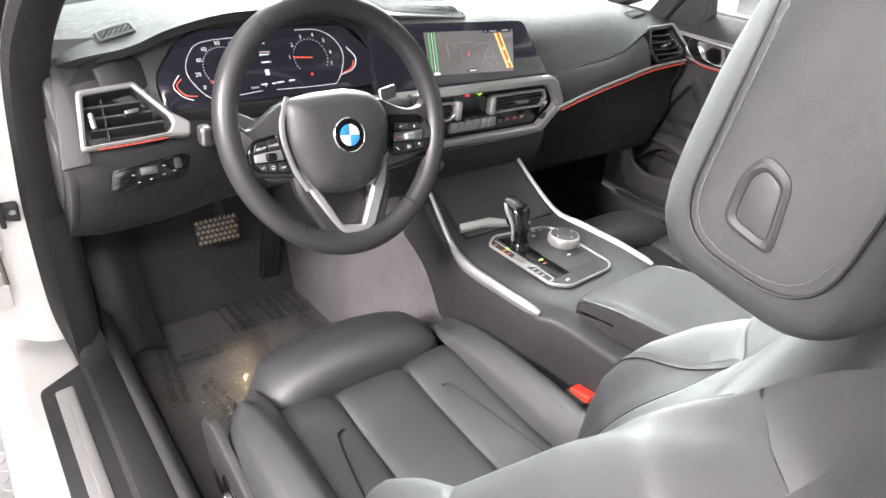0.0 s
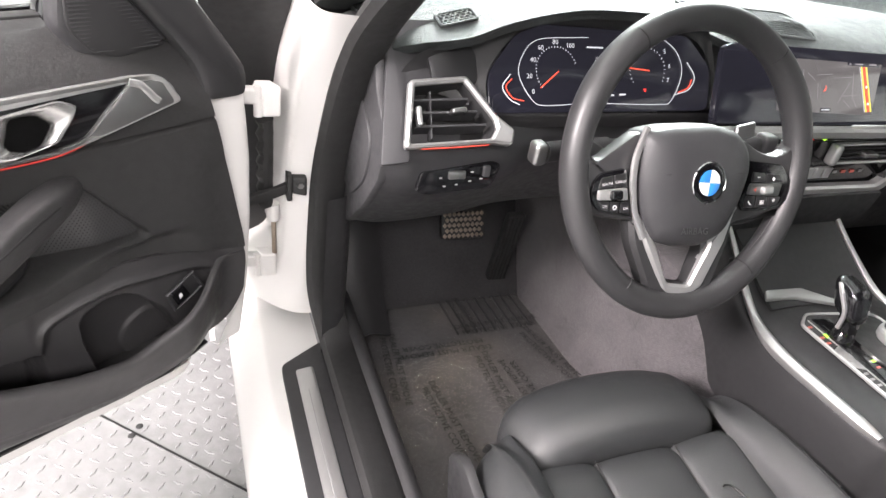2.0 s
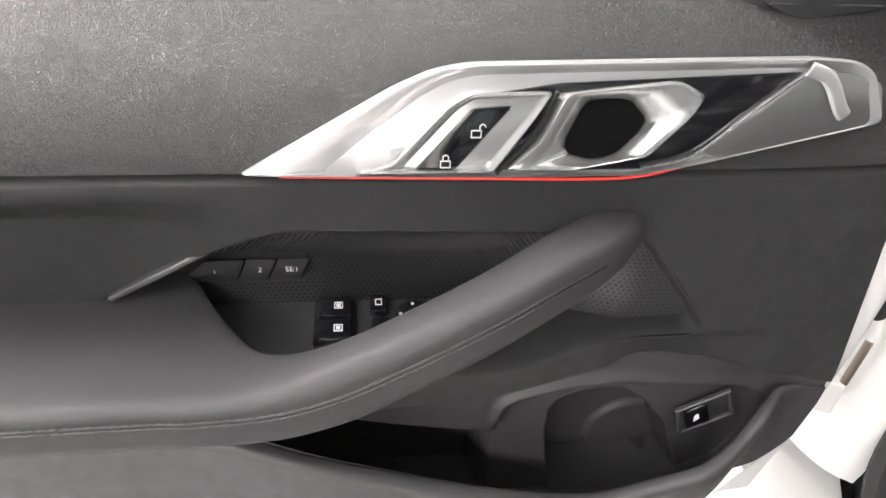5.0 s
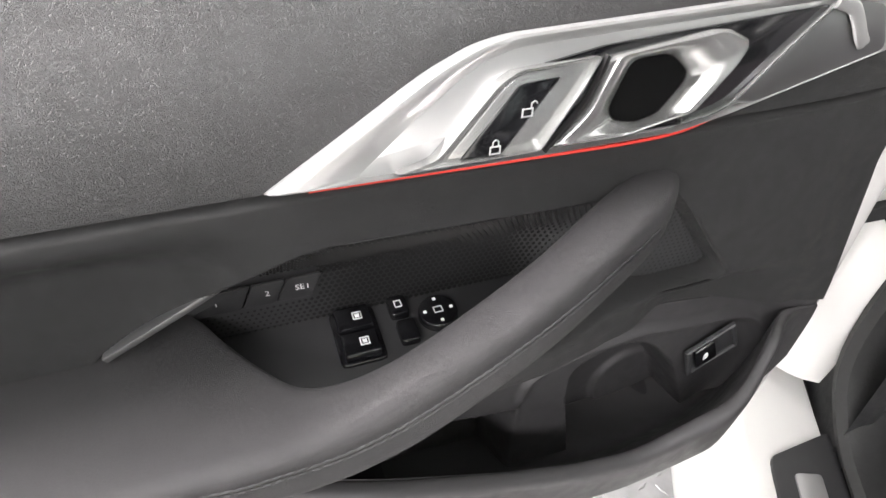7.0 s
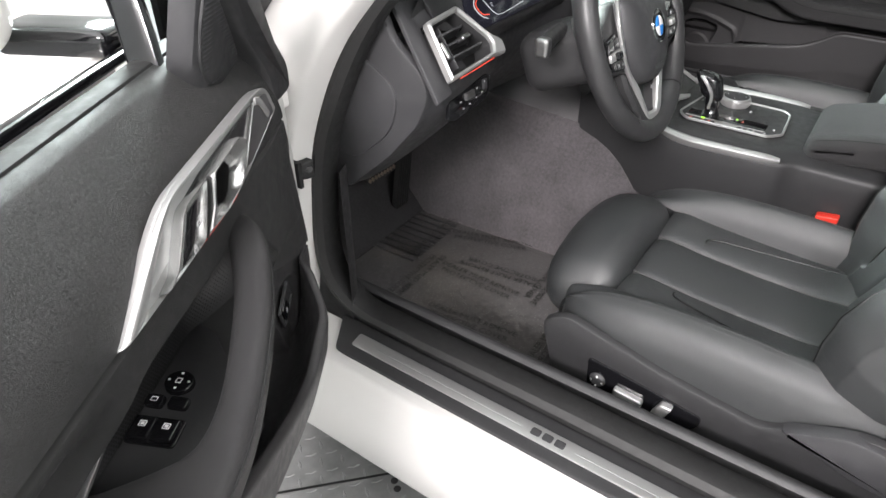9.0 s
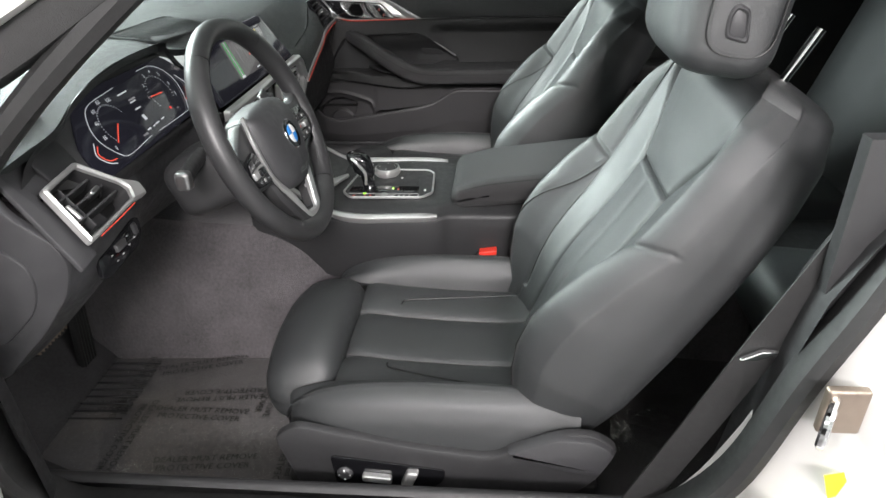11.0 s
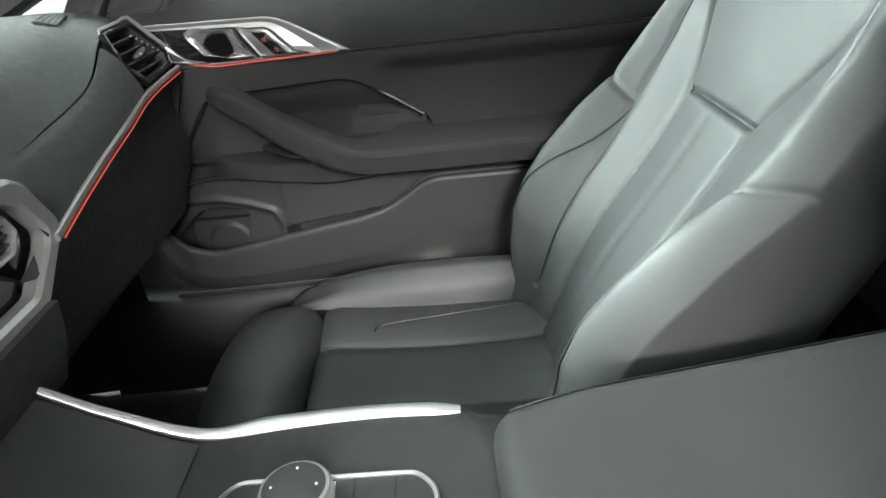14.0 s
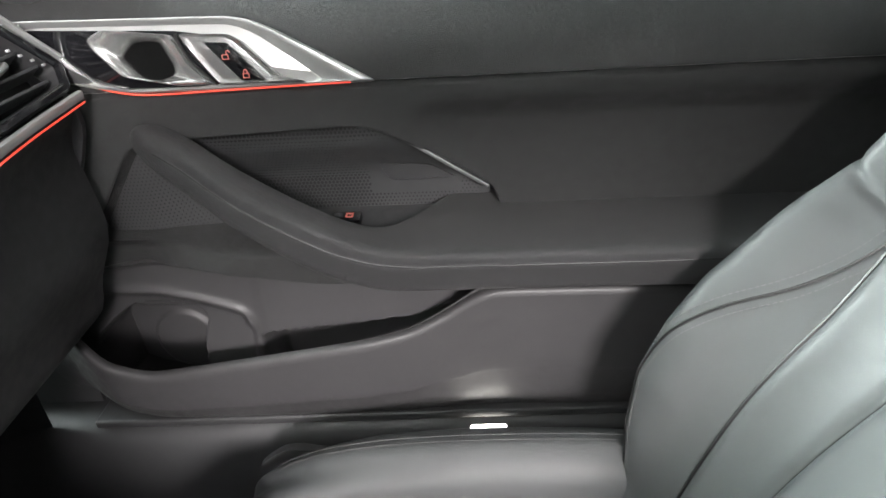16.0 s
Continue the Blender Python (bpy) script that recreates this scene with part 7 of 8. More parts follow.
for a in range(4):
    put("mark", plate(np.array(disc(0.0012, 8)) + np.array([0.018 * math.cos(a * 1.571), 0.018 * math.sin(a * 1.571)]), 0.0201, lambda x, y, h: kf(x, y, h), 0.0001), WHITE_INK, knob)

arm = thing("armrest", (0, -0.4, 0.555), "black leather armrest lid on the centre console", "armrest")


def arm_warp(q):
    return Vector((-0.008 + q.x * (1.0 + 0.0 * q.y), -0.405 + q.y, 0.590 + q.z + 0.02 * (-q.y / 0.17) - (0.012 if q.z > 0 else 0) * max(0, (q.y - 0.10) / 0.07)))


put("lid", rbox(0.105, 0.172, 0.032, 0.022, 5, arm_warp), GRIP_LEATHER, arm, "padded leather lid")
for sx in (-1, 1):
    put("seam", tube(spline([arm_warp(Vector((sx * 0.098, y, 0.024))) + Vector((sx * 0.003, 0, 0.001)) for y in np.linspace(-0.16, 0.155, 9)], 2), 0.0010, 5), BLACK_INK, arm)
put("lid_gap", plate(round_poly([(-0.106, -0.575), (0.092, -0.575), (0.092, -0.240), (-0.106, -0.240)], 0.015, 3), 0.006, frame_from((0, 0, 0.5565), (1, 0, 0), (0, 1, 0)), 0.001), BLACK_INK, arm)

# ---- front seats ----
WING = ([0, 0.05, 0.1, 0.15, 0.2, 0.26, 0.34, 0.4, 0.5, 0.56], [0.034, 0.062, 0.080, 0.082, 0.076, 0.060, 0.036, 0.028, 0.014, 0.002])
WIDE = ([0, 0.08, 0.2, 0.3, 0.38, 0.46, 0.52, 0.565], [0.205, 0.228, 0.238, 0.240, 0.237, 0.227, 0.207, 0.160])


def puffed(u, puff, dip=0.005, k=0.05):
    return puff * (1 - (2 * u - 1) ** 2) - dip * (math.exp(-u / k) + math.exp(-(1 - u) / k))


def build_seat(side):
    left = side == "left"
    xc, sg, yo, REC = (-0.378, 1, 0.0, radians(28.5)) if left else (0.382, -1, 0.06, radians(29.5))
    seat = thing("car_seat", (xc, -0.2 + yo, 0.2), "black leather driver's sport seat with power switches" if left else "black leather passenger sport seat", "car seat", "front car seats")

    def C(a, y, z):
        return Vector((xc + sg * a, y + yo, z))

    def B(a, b, d=0.0):
        return Vector((xc + sg * a, -0.405 + yo - b * math.sin(REC) + d * math.cos(REC), 0.42 + b * math.cos(REC) + d * math.sin(REC)))

    # cushion inserts
    ys = np.linspace(-0.062, -0.45, 22)

    def base_z(y):
        return float(np.interp(y, [-0.45, -0.35, -0.25, -0.15, -0.06], [0.412, 0.402, 0.405, 0.412, 0.424]))

    us = np.r_[0, 0.02, 0.05, 0.1, np.linspace(0.18, 0.82, 9), 0.9, 0.95, 0.98, 1]
    for a0, a1, z0, z1, puff, nm in ((-0.066, 0.066, 0.0, 0.0, 0.004, "cushion_centre"), (0.066, 0.158, 0.0, 0.012, 0.004, "cushion_side"), (-0.158, -0.066, 0.012, 0.0, 0.004, "cushion_side")):
        g = []
        for y in ys:
            fr = 0.010 * math.exp(-(-0.062 - y) / 0.010)
            g.append([C(a0 + (a1 - a0) * u, y, base_z(y) + z0 + (z1 - z0) * u + puffed(u, puff) - fr) for u in us])
        put(nm, grid_mesh(np.array(g)), LEATHER, seat, "black leather seat insert")
    for a in (-0.066, 0.066):
        put("seam", tube([C(a, y, base_z(y) - 0.0040) for y in ys], 0.0010, 5), BLACK_INK, seat)
    # curved double stitch in the side inserts
    for s in (-1, 1):
        cur = spline([C(s * 0.070, -0.20, base_z(-0.2) + 0.002), C(s * 0.085, -0.150, base_z(-0.15) + 0.005), C(s * 0.098, -0.145, base_z(-0.15) + 0.0065), C(s * 0.108, -0.165, base_z(-0.17) + 0.0075), C(s * 0.125, -0.26, base_z(-0.26) + 0.0085), C(s * 0.138, -0.36, base_z(-0.36) + 0.0085), C(s * 0.142, -0.44, base_z(-0.44) + 0.0085)], 6)
        put("piping", tube(np.array(cur[8:]) + np.array([0, 0, 0.0036]), 0.0016, 6), BLACK_INK, seat)
    # thigh pad
    def pad_warp(q):
        bulge = 1 - (q.x / 0.165) ** 2
        return C(q.x, 0.000 + q.y + 0.016 * bulge * (1 if q.y > 0 else 0.25), 0.404 + q.z + 0.010 * bulge * (q.z > 0) - 0.25 * max(0, q.y) * (q.z > 0) - 0.02 * (abs(q.x) / 0.165) ** 3)

    put("thigh_pad", rbox(0.165, 0.064, 0.058, 0.044, 6, pad_warp), LEATHER, seat, "padded thigh support")
    put("pad_base", rbox(0.17, 0.05, 0.045, 0.02, 3, lambda q: C(q.x, -0.02 + q.y, 0.33 + q.z)), PLASTIC, seat)
    # cushion bolsters
    for s in (-1, 1):
        rows = []
        for y, crest, out, low in ((0.012, 0.395, 0.185, 0.34), (0.004, 0.420, 0.206, 0.335), (-0.02, 0.440, 0.220, 0.33), (-0.06, 0.458, 0.230, 0.325), (-0.12, 0.470, 0.236, 0.32), (-0.20, 0.475, 0.238, 0.32), (-0.30, 0.474, 0.238, 0.32), (-0.40, 0.468, 0.234, 0.32), (-0.47, 0.455, 0.225, 0.32)):
            zb = base_z(min(y, -0.062)) + 0.008
            ins = 0.156 if y < -0.05 else 0.160
            crest = crest if s > 0 else crest - 0.006
            out = out - 0.016 * (s > 0)
            rows.append([C(s * ins, y, min(zb - 0.004, crest - 0.01)), C(s * (ins + 0.008), y, (zb + crest) / 2), C(s * (ins + 0.024), y, crest - 0.006), C(s * (ins + 0.040), y, crest), C(s * (out - 0.016), y, crest - 0.010), C(s * (out - 0.004), y, crest - 0.032), C(s * out, y, crest - 0.062), C(s * (out - 0.004), y, low)])
        cbol = put("cushion_bolster", loft(rows, 4, 4), LEATHER, seat, "raised leather cushion bolster")
        for off in (-0.003, 0.003):
            line = [C(s * (0.196 + off * 1.4 + (0.0 if s > 0 else 0.004)), y, zc + 0.0006 - 0.5 * max(0.0, off)) for y, zc, r_out in ((-0.02, 0.440, 0.220), (-0.06, 0.458, 0.230), (-0.12, 0.470, 0.236), (-0.20, 0.475, 0.238), (-0.30, 0.474, 0.238), (-0.40, 0.468, 0.234))]
            stitches(np.array(spline(line, 8)) + np.array([0, 0, 0.0 if s > 0 else -0.006]), cbol, step=0.0050, length=0.0034, r=0.0005)
    # side covers
    for s in ((-1, 1)):
        cover = round_poly([(0.02, 0.395), (-0.02, 0.424), (-0.09, 0.408), (-0.20, 0.385), (-0.33, 0.368), (-0.36, 0.385), (-0.44, 0.425), (-0.49, 0.425), (-0.528, 0.395), (-0.50, 0.33), (-0.47, 0.292), (-0.30, 0.285), (-0.01, 0.280)], 0.018, 3)
        put("side_cover", plate(cover, 0.014, lambda y, z, h, s=s: C(s * (0.236 + h - 0.10 * max(0, 0.34 - z) * 0.4), y, z), 0.006), PLASTIC, seat, "black plastic seat side cover")
        hinge = round_poly([(-0.35, 0.385), (-0.43, 0.423), (-0.49, 0.420), (-0.522, 0.395), (-0.50, 0.345), (-0.45, 0.350), (-0.40, 0.368)], 0.014, 3)
        put("hinge_cover", plate(hinge, 0.022, lambda y, z, h, s=s: C(s * (0.238 + h), y, z), 0.008), PLASTIC_GREY, seat, "charcoal backrest hinge cover")
        if left and s < 0:
            F3 = lambda y, z, h: C(-(0.249 + h), y, z)
            panel = put("switch_panel", plate(round_poly([(-0.070, 0.362), (-0.075, 0.298), (-0.225, 0.288), (-0.255, 0.315), (-0.258, 0.338), (-0.15, 0.352)], 0.010, 3), 0.004, F3, 0.002), GLOSS, seat, "black seat switch panel")
            put("lumbar_switch", lathe([(0.0, 0.006), (0.010, 0.006), (0.013, 0.003), (0.014, 0.0)], frame_from(F3(-0.092, 0.324, 0.003), (0, -1, 0), (0, 0, 1), (-1, 0, 0)), 20), PLASTIC_GREY, panel, "four-way lumbar switch")
            for q in range(4):
                put("switch_mark", plate(rect(0.003, 0.004) + np.array([-0.092 + 0.009 * math.cos(q * 1.571), 0.324 + 0.009 * math.sin(q * 1.571)]), 0.0092, F3, 0.0002), WHITE_INK, panel)
            put("slide_switch", rbox(0.024, 0.0065, 0.007, 0.004, 3, lambda q: F3(-0.146 - q.x, 0.322 + q.y - 0.08 * q.x, 0.009 + q.z)), SILVER, panel, "satin silver slide switch")
            put("recline_switch", rbox(0.010, 0.015, 0.007, 0.004, 3, lambda q: F3(-0.200 - q.x - 0.4 * q.y, 0.326 + q.y, 0.009 + q.z)), SILVER, panel, "satin silver recline switch")
    put("seat_frame", rbox(0.215, 0.235, 0.05, 0.02, 3, lambda q: C(q.x, -0.235 + q.y, 0.325 + q.z)), PLASTIC, seat)
    for s in (-1, 1):
        put("rail", rbox(0.018, 0.27, 0.022, 0.006, 3, lambda q, s=s: C(s * 0.185 + q.x, -0.24 + q.y, 0.235 + q.z)), PLASTIC, seat, "black seat rail")

    # backrest

    def lumbar(b):
        return 0.016 * math.exp(-(((b - 0.14) / 0.12) ** 2)) + 0.012 * smooth(0.40, 0.56, b)

    def seam_in(b):
        return 0.083 + (0.074 * smooth(0.345, 0.52, b) if b > 0.345 else 0.0)

    def seam_out(b):
        return float(np.interp(b, [0, 0.1, 0.23, 0.30, 0.36, 0.45, 0.52, 0.56], [0.130, 0.132, 0.146, 0.161, 0.172, 0.178, 0.170, 0.130]))

    VB = 0.368

    def wide(b):
        return max(float(np.interp(b, *WIDE)), seam_out(b) + 0.012)

    def relief(a, b):
        """Depth of the backrest's front at a sideways and b up the back, with its seams as grooves."""
        w, a1, W, a0 = float(np.interp(b, *WING)), seam_out(b), wide(b), min(seam_in(b), seam_out(b) - 0.006)
        x = abs(a)
        up = lumbar(b)
        d1 = up + 0.014 + 0.2 * w
        if x < a0:
            d = up + (0.004 * (1 - (x / a0) ** 2) if b < VB else 0.011 * (1 - (x / a0) ** 2) * smooth(VB, VB + 0.05, b))
        elif x < a1:
            u = (x - a0) / (a1 - a0)
            d = up + (d1 - up) * u * u + 0.003 * 4 * u * (1 - u)
        else:
            t = min((x - a1) / max(W - a1, 1e-4), 1.0)
            hi = w + 0.016 * (1 - smooth(0.46, 0.56, b))
            d = d1 + (hi - d1) * smooth(0.0, 0.62, t) - (0.026 + 0.16 * w) * max(0.0, (t - 0.50) / 0.50) ** 2.2
        d -= 0.03 * smooth(0.50, 0.56, b) ** 2 * (1 if x < a1 else 0.6)

        def cut(dist, depth, width):
            return depth * math.exp(-((dist / width) ** 2))

        d -= cut(x - a0, 0.0050, 0.0045)
        if b > 0.02:
            d -= cut(x - a1, 0.0060, 0.0050)
        if x < a0:
            d -= cut(b - VB, 0.0065, 0.0050)
            if b < VB:
                d -= cut(x, 0.0022, 0.0030)
        if x > a1 - 0.004:
            t = (x - a1) / max(W - a1, 1e-4)
            d -= cut(b - (0.318 + 0.035 * t * t), 0.0055, 0.0048) * smooth(-0.05, 0.12, t)
            d += 0.006 * smooth(0.318 + 0.035 * t * t, 0.27, b) * smooth(0.0, 0.4, t) * smooth(0.05, 0.2, b)
        return d

    bl = np.unique(np.r_[np.linspace(-0.04, 0.556, 110), np.linspace(VB - 0.012, VB + 0.012, 9), np.linspace(0.31, 0.36, 14)])

    def patch(lo, hi, rows, n):
        """A strip of the relief between two edges that depend on the height."""
        u = 0.5 - 0.5 * np.cos(np.linspace(0, math.pi, n))
        return np.array([[B(lo(b) + (hi(b) - lo(b)) * q, b, relief(lo(b) + (hi(b) - lo(b)) * q, b)) for q in u] for b in rows])

    inn = lambda b: min(seam_in(b), seam_out(b) - 0.006)
    put("back_centre", grid_mesh(patch(lambda b: -inn(b), inn, bl[bl <= VB + 1e-6], 31)), LEATHER, seat, "ribbed backrest centre")
    put("shoulder_panel", grid_mesh(patch(lambda b: -inn(b), inn, np.r_[VB, bl[bl > VB]], 27)), LEATHER, seat, "smooth shoulder panel")
    for s in (-1, 1):
        put("back_side", grid_mesh(patch(lambda b: s * inn(b), lambda b: s * seam_out(b), bl, 15)), LEATHER, seat, "backrest side strip")
        front = patch(lambda b: s * seam_out(b), lambda b: s * wide(b), bl, 25)
        wrap = []
        for b in bl:
            W, w = wide(b), float(np.interp(b, *WING))
            e = relief(s * W, b)
            rest = [(W + 0.003, e - 0.007), (W + 0.005, 0.6 * e - 0.014), (W + 0.004, 0.2 * e - 0.035), (W - 0.001, -0.055), (W - 0.006, -0.080), (W - 0.022, -0.102), (W - 0.06, -0.112), (0.5 * W, -0.115), (0, -0.116)]
            fine = spline([(W, e)] + rest, 3)[1:]
            wrap.append([B(s * x, b, d) for x, d in fine])
        bol = put("back_bolster", grid_mesh(np.concatenate([front, np.array(wrap)], 1)), LEATHER, seat, "large leather side bolster", angle=60)
        crest = lambda b, off=0.0: seam_out(b) + 0.60 * (1 - smooth(0.10, 0.335, b)) * (wide(b) - seam_out(b)) + off
        for off in (0.0055, -0.0055):
            line = [B(s * crest(b, off), b, relief(crest(b, off), b) + 0.0004) for b in np.linspace(0.01, 0.318, 44)]
            stitches(spline(line, 3), bol, step=0.0050, length=0.0036, r=0.0007, up=(0, 1, 0))
        put("seam", tube(spline([B(s * crest(b), b, relief(crest(b), b)) for b in np.linspace(0.0, 0.325, 34)], 2), 0.0013, 6), BLACK_INK, bol)
        put("seam", tube([B(s * seam_out(b), b, relief(seam_out(b), b) - 0.0002) for b in np.linspace(0.03, 0.545, 54)], 0.0017, 6), BLACK_INK, seat)
        put("seam", tube([B(s * inn(b), b, relief(inn(b), b) - 0.0004) for b in np.linspace(-0.02, 0.53, 50)], 0.0010, 5), BLACK_INK, seat)
    put("seam", tube([B(q * inn(VB), VB, relief(q * inn(VB), VB) - 0.0002) for q in np.linspace(-1, 1, 14)], 0.0010, 5), BLACK_INK, seat)
    # rounded top of the backrest
    loop = [(q * wide(0.556), relief(q * wide(0.556), 0.556)) for q in np.linspace(-1, 1, 41)]
    W, e = wide(0.556), relief(wide(0.556), 0.556)
    edge = spline([(W, e), (W + 0.003, e - 0.007), (W + 0.005, 0.6 * e - 0.014), (W + 0.004, 0.2 * e - 0.035), (W - 0.001, -0.055), (W - 0.006, -0.080), (W - 0.022, -0.102), (W - 0.06, -0.112), (0.5 * W, -0.115), (0, -0.116)], 3)[1:]
    loop += [tuple(p) for p in edge] + [(-x, d) for x, d in edge[::-1][1:]]
    mid = np.array([0.0, -0.05])
    rings = []
    for k, up in ((1.0, 0.0), (0.97, 0.008), (0.90, 0.015), (0.78, 0.020), (0.5, 0.023), (0.15, 0.024)):
        rings.append([B(mid[0] + (x - mid[0]) * k, 0.556 + up, mid[1] + (d - mid[1]) * k) for x, d in loop])
    bm = grid_mesh(np.array(rings), close_v=True)
    bm.verts.ensure_lookup_table()
    bm.faces.new([bm.verts[5 * len(loop) + j] for j in range(len(loop))])
    put("back_top", bm, LEATHER, seat, "rounded top of the backrest", angle=60)

    # headrest
    hc, ht = Vector((xc, -0.640 + yo, 1.040)), radians(9)

    def H(x, y, z):
        return hc + Vector((x, y * math.cos(ht) - z * math.sin(ht), y * math.sin(ht) + z * math.cos(ht)))

    def head_warp(q):
        return H(q.x * (1 - 0.25 * (q.z / 0.09) * 0.25), q.y + 0.014 * (1 - (q.x / 0.116) ** 2) * (q.y > 0) - 0.12 * max(0, q.z) * (q.y > 0) + 0.10 * (q.z + 0.06) * (q.y > 0) * (q.z < -0.06), q.z)

    def cheek(z):
        return 0.118 * (1 - 0.694 * z)

    head = put("headrest", rbox(0.118, 0.066, 0.118, 0.042, 7, head_warp), LEATHER, seat, "black leather headrest")
    for s in (-1, 1):
        rectp = [(-0.046, -0.084), (0.040, -0.084), (0.044, 0.092), (-0.046, 0.096)]
        ringp = [H(s * (cheek(z) - 0.0002), y, z) for y, z in round_poly(rectp, 0.036, 7)]
        put("seam", tube(ringp, 0.0010, 5, True, (1, 0, 0)), BLACK_INK, head)
        stitches([H(s * (cheek(z * 0.94) + 0.0004), y * 0.88, z * 0.94) for y, z in round_poly(rectp, 0.036, 7)], head, step=0.0050, length=0.0034, r=0.0005, up=(1, 0, 0))
        put("headrest_post", tube([B(s * 0.052, 0.50, -0.05), B(s * 0.052, 0.60, -0.048), B(s * 0.052, 0.655, -0.046)], 0.0065, 12, up=(0, 1, 0)), CHROME, seat, "chrome headrest post")
        put("post_sleeve", lathe([(0.0065, 0.012), (0.013, 0.010), (0.019, 0.002), (0.02, 0.0)], frame_from(B(s * 0.052, 0.566, -0.050), (1, 0, 0), (0, 1, 0.3)), 18), PLASTIC, seat)
    so2 = -1
    btn = round_poly([(-0.013, -0.016), (0.012, -0.013), (0.014, 0.010), (0.008, 0.021), (-0.006, 0.016)], 0.006, 3)
    low = round_poly([(-0.0085, -0.0115), (0.0080, -0.0090), (0.0095, 0.0085), (0.0060, 0.0150), (-0.0035, 0.0115)], 0.004, 3)
    spot = lambda y, z, h: H(so2 * sg * (cheek(z * 1.25 - 0.047) - 0.001 + h), y * 1.25 + 0.002, z * 1.25 - 0.047)
    put("release_frame", ring_plate(btn, low, 0.004, spot, 0.0020), PLASTIC_GREY, head)
    put("release_button", plate(low, 0.002, spot, 0.0008), PLASTIC_GREY, head, "headrest release button")
    return seat


build_seat("left")
build_seat("right")

# seat belt buckles
for x0, y0, nm in ((-0.146, -0.300, "buckle"), (0.140, -0.25, "buckle")):
    bk = thing("belt_buckle", (x0, y0, 0.36), "black seat belt buckle with red release button", "belt buckle", "belt buckles")
    put("case", rbox(0.0125, 0.021, 0.045, 0.006, 3, lambda q: Vector((x0 + q.x, y0 + q.y - 0.2 * q.z, 0.417 + q.z))), PLASTIC, bk)
    put("button", rbox(0.0105, 0.019, 0.006, 0.003, 3, lambda q: Vector((x0 + q.x, y0 - 0.013 + q.y, 0.4635 + q.z - 0.15 * q.y))), RED, bk, "red release button")
    put("stalk", rbox(0.010, 0.012, 0.05, 0.004, 2, lambda q: Vector((x0 + q.x, y0 + 0.012 + q.y - 0.2 * q.z, 0.34 + q.z))), PLASTIC, bk)

# ---- pedals ----
brk = thing("brake_pedal", (-0.40, 0.56, 0.44), "rubber brake pedal with diamond tread", "pedal")
BP = frame_from((-0.402, 0.548, 0.425), (1, 0, 0), (0, 0.35, 0.94), (0, -0.94, 0.35))
put("plate", plate(round_poly([(-0.050, -0.030), (0.044, -0.034), (0.052, 0.020), (-0.052, 0.028)], 0.010, 3), 0.010, lambda x, y, h: BP(x, y, h - 0.01), 0.003), RUBBER, brk)
dia = []
for i in range(9):
    for j in range(5):
        x, y = -0.044 + 0.0105 * i + 0.005 * (j % 2), -0.024 + 0.0115 * j
        if abs(x) < 0.045:
            dia.append(plate([(x - 0.0052, y), (x, y - 0.0056), (x + 0.0052, y), (x, y + 0.0056)], 0.003, BP, 0.0012))
put("tread", merge(*dia), ALU, brk, "worn diamond tread")
put("arm", sweep(spline([(-0.39, 0.56, 0.45), (-0.39, 0.62, 0.55), (-0.38, 0.66, 0.70)], 4), rect(0.014, 0.03)), PLASTIC, brk)
acc = thing("accelerator_pedal", (-0.26, 0.60, 0.19), "tall ribbed black accelerator pedal", "pedal")
AP = frame_from((-0.262, 0.592, 0.30), (1, 0, 0), (0.08, -0.10, 0.99), (0, -0.99, -0.10))
put("plate", plate(round_poly([(-0.032, -0.105), (0.020, -0.105), (0.026, 0.12), (-0.018, 0.12)], 0.008, 3), 0.014, lambda x, y, h: AP(x, y, h - 0.012), 0.003), PLASTIC, acc)
for k in range(5):
    put("rib", plate([(-0.026 + 0.0095 * k, -0.095), (-0.0225 + 0.0095 * k, -0.095), (-0.0145 + 0.0095 * k, 0.112), (-0.018 + 0.0095 * k, 0.112)], 0.003, lambda x, y, h: AP(x, y, h + 0.002), 0.001), RUBBER, acc)
put("foot", rbox(0.035, 0.02, 0.012, 0.005, 2, lambda q: Vector((-0.268 + q.x, 0.60 + q.y, 0.20 + q.z))), PLASTIC, acc)
rest = thing("foot_rest", (-0.60, 0.55, 0.20), "black plastic foot rest beside the pedals", "foot rest")
put("pad", loft([[(-0.665, 0.44, 0.215), (-0.62, 0.45, 0.235), (-0.575, 0.46, 0.215)], [(-0.665, 0.54, 0.29), (-0.62, 0.54, 0.30), (-0.575, 0.55, 0.28)], [(-0.665, 0.63, 0.42), (-0.62, 0.63, 0.43), (-0.575, 0.64, 0.41)], [(-0.665, 0.70, 0.56), (-0.62, 0.70, 0.57), (-0.575, 0.70, 0.55)]], 3, 3, thick=0.01), PLASTIC, rest)

# ---- floor mat with protective film ----
mat_poly = round_poly([(-0.635, -0.02), (-0.635, 0.50), (-0.60, 0.585), (-0.225, 0.585), (-0.215, 0.40), (-0.195, 0.10), (-0.20, -0.02)], 0.03, 3)
fm = thing("floor_mat", (-0.42, 0.25, 0.20), "black carpet floor mat under clear printed film", "floor mat")
put("carpet", plate(mat_poly, 0.008, frame_from((0, 0, 0.197), (1, 0, 0), (0, 1, 0)), 0.003), MAT_VELOUR, fm)


def crinkle(x, y):
    """How strongly the film is crumpled: along the door side and by the seat."""
    edge = noise.noise(Vector((x * 7, y * 7, 2.0))) * 0.05
    return smooth(-0.36, -0.46, x + edge) * smooth(0.50, 0.40, y + edge) * smooth(0.02, 0.10, y) + 0.8 * smooth(0.26, 0.16, y + edge) * smooth(-0.50, -0.40, x + edge)


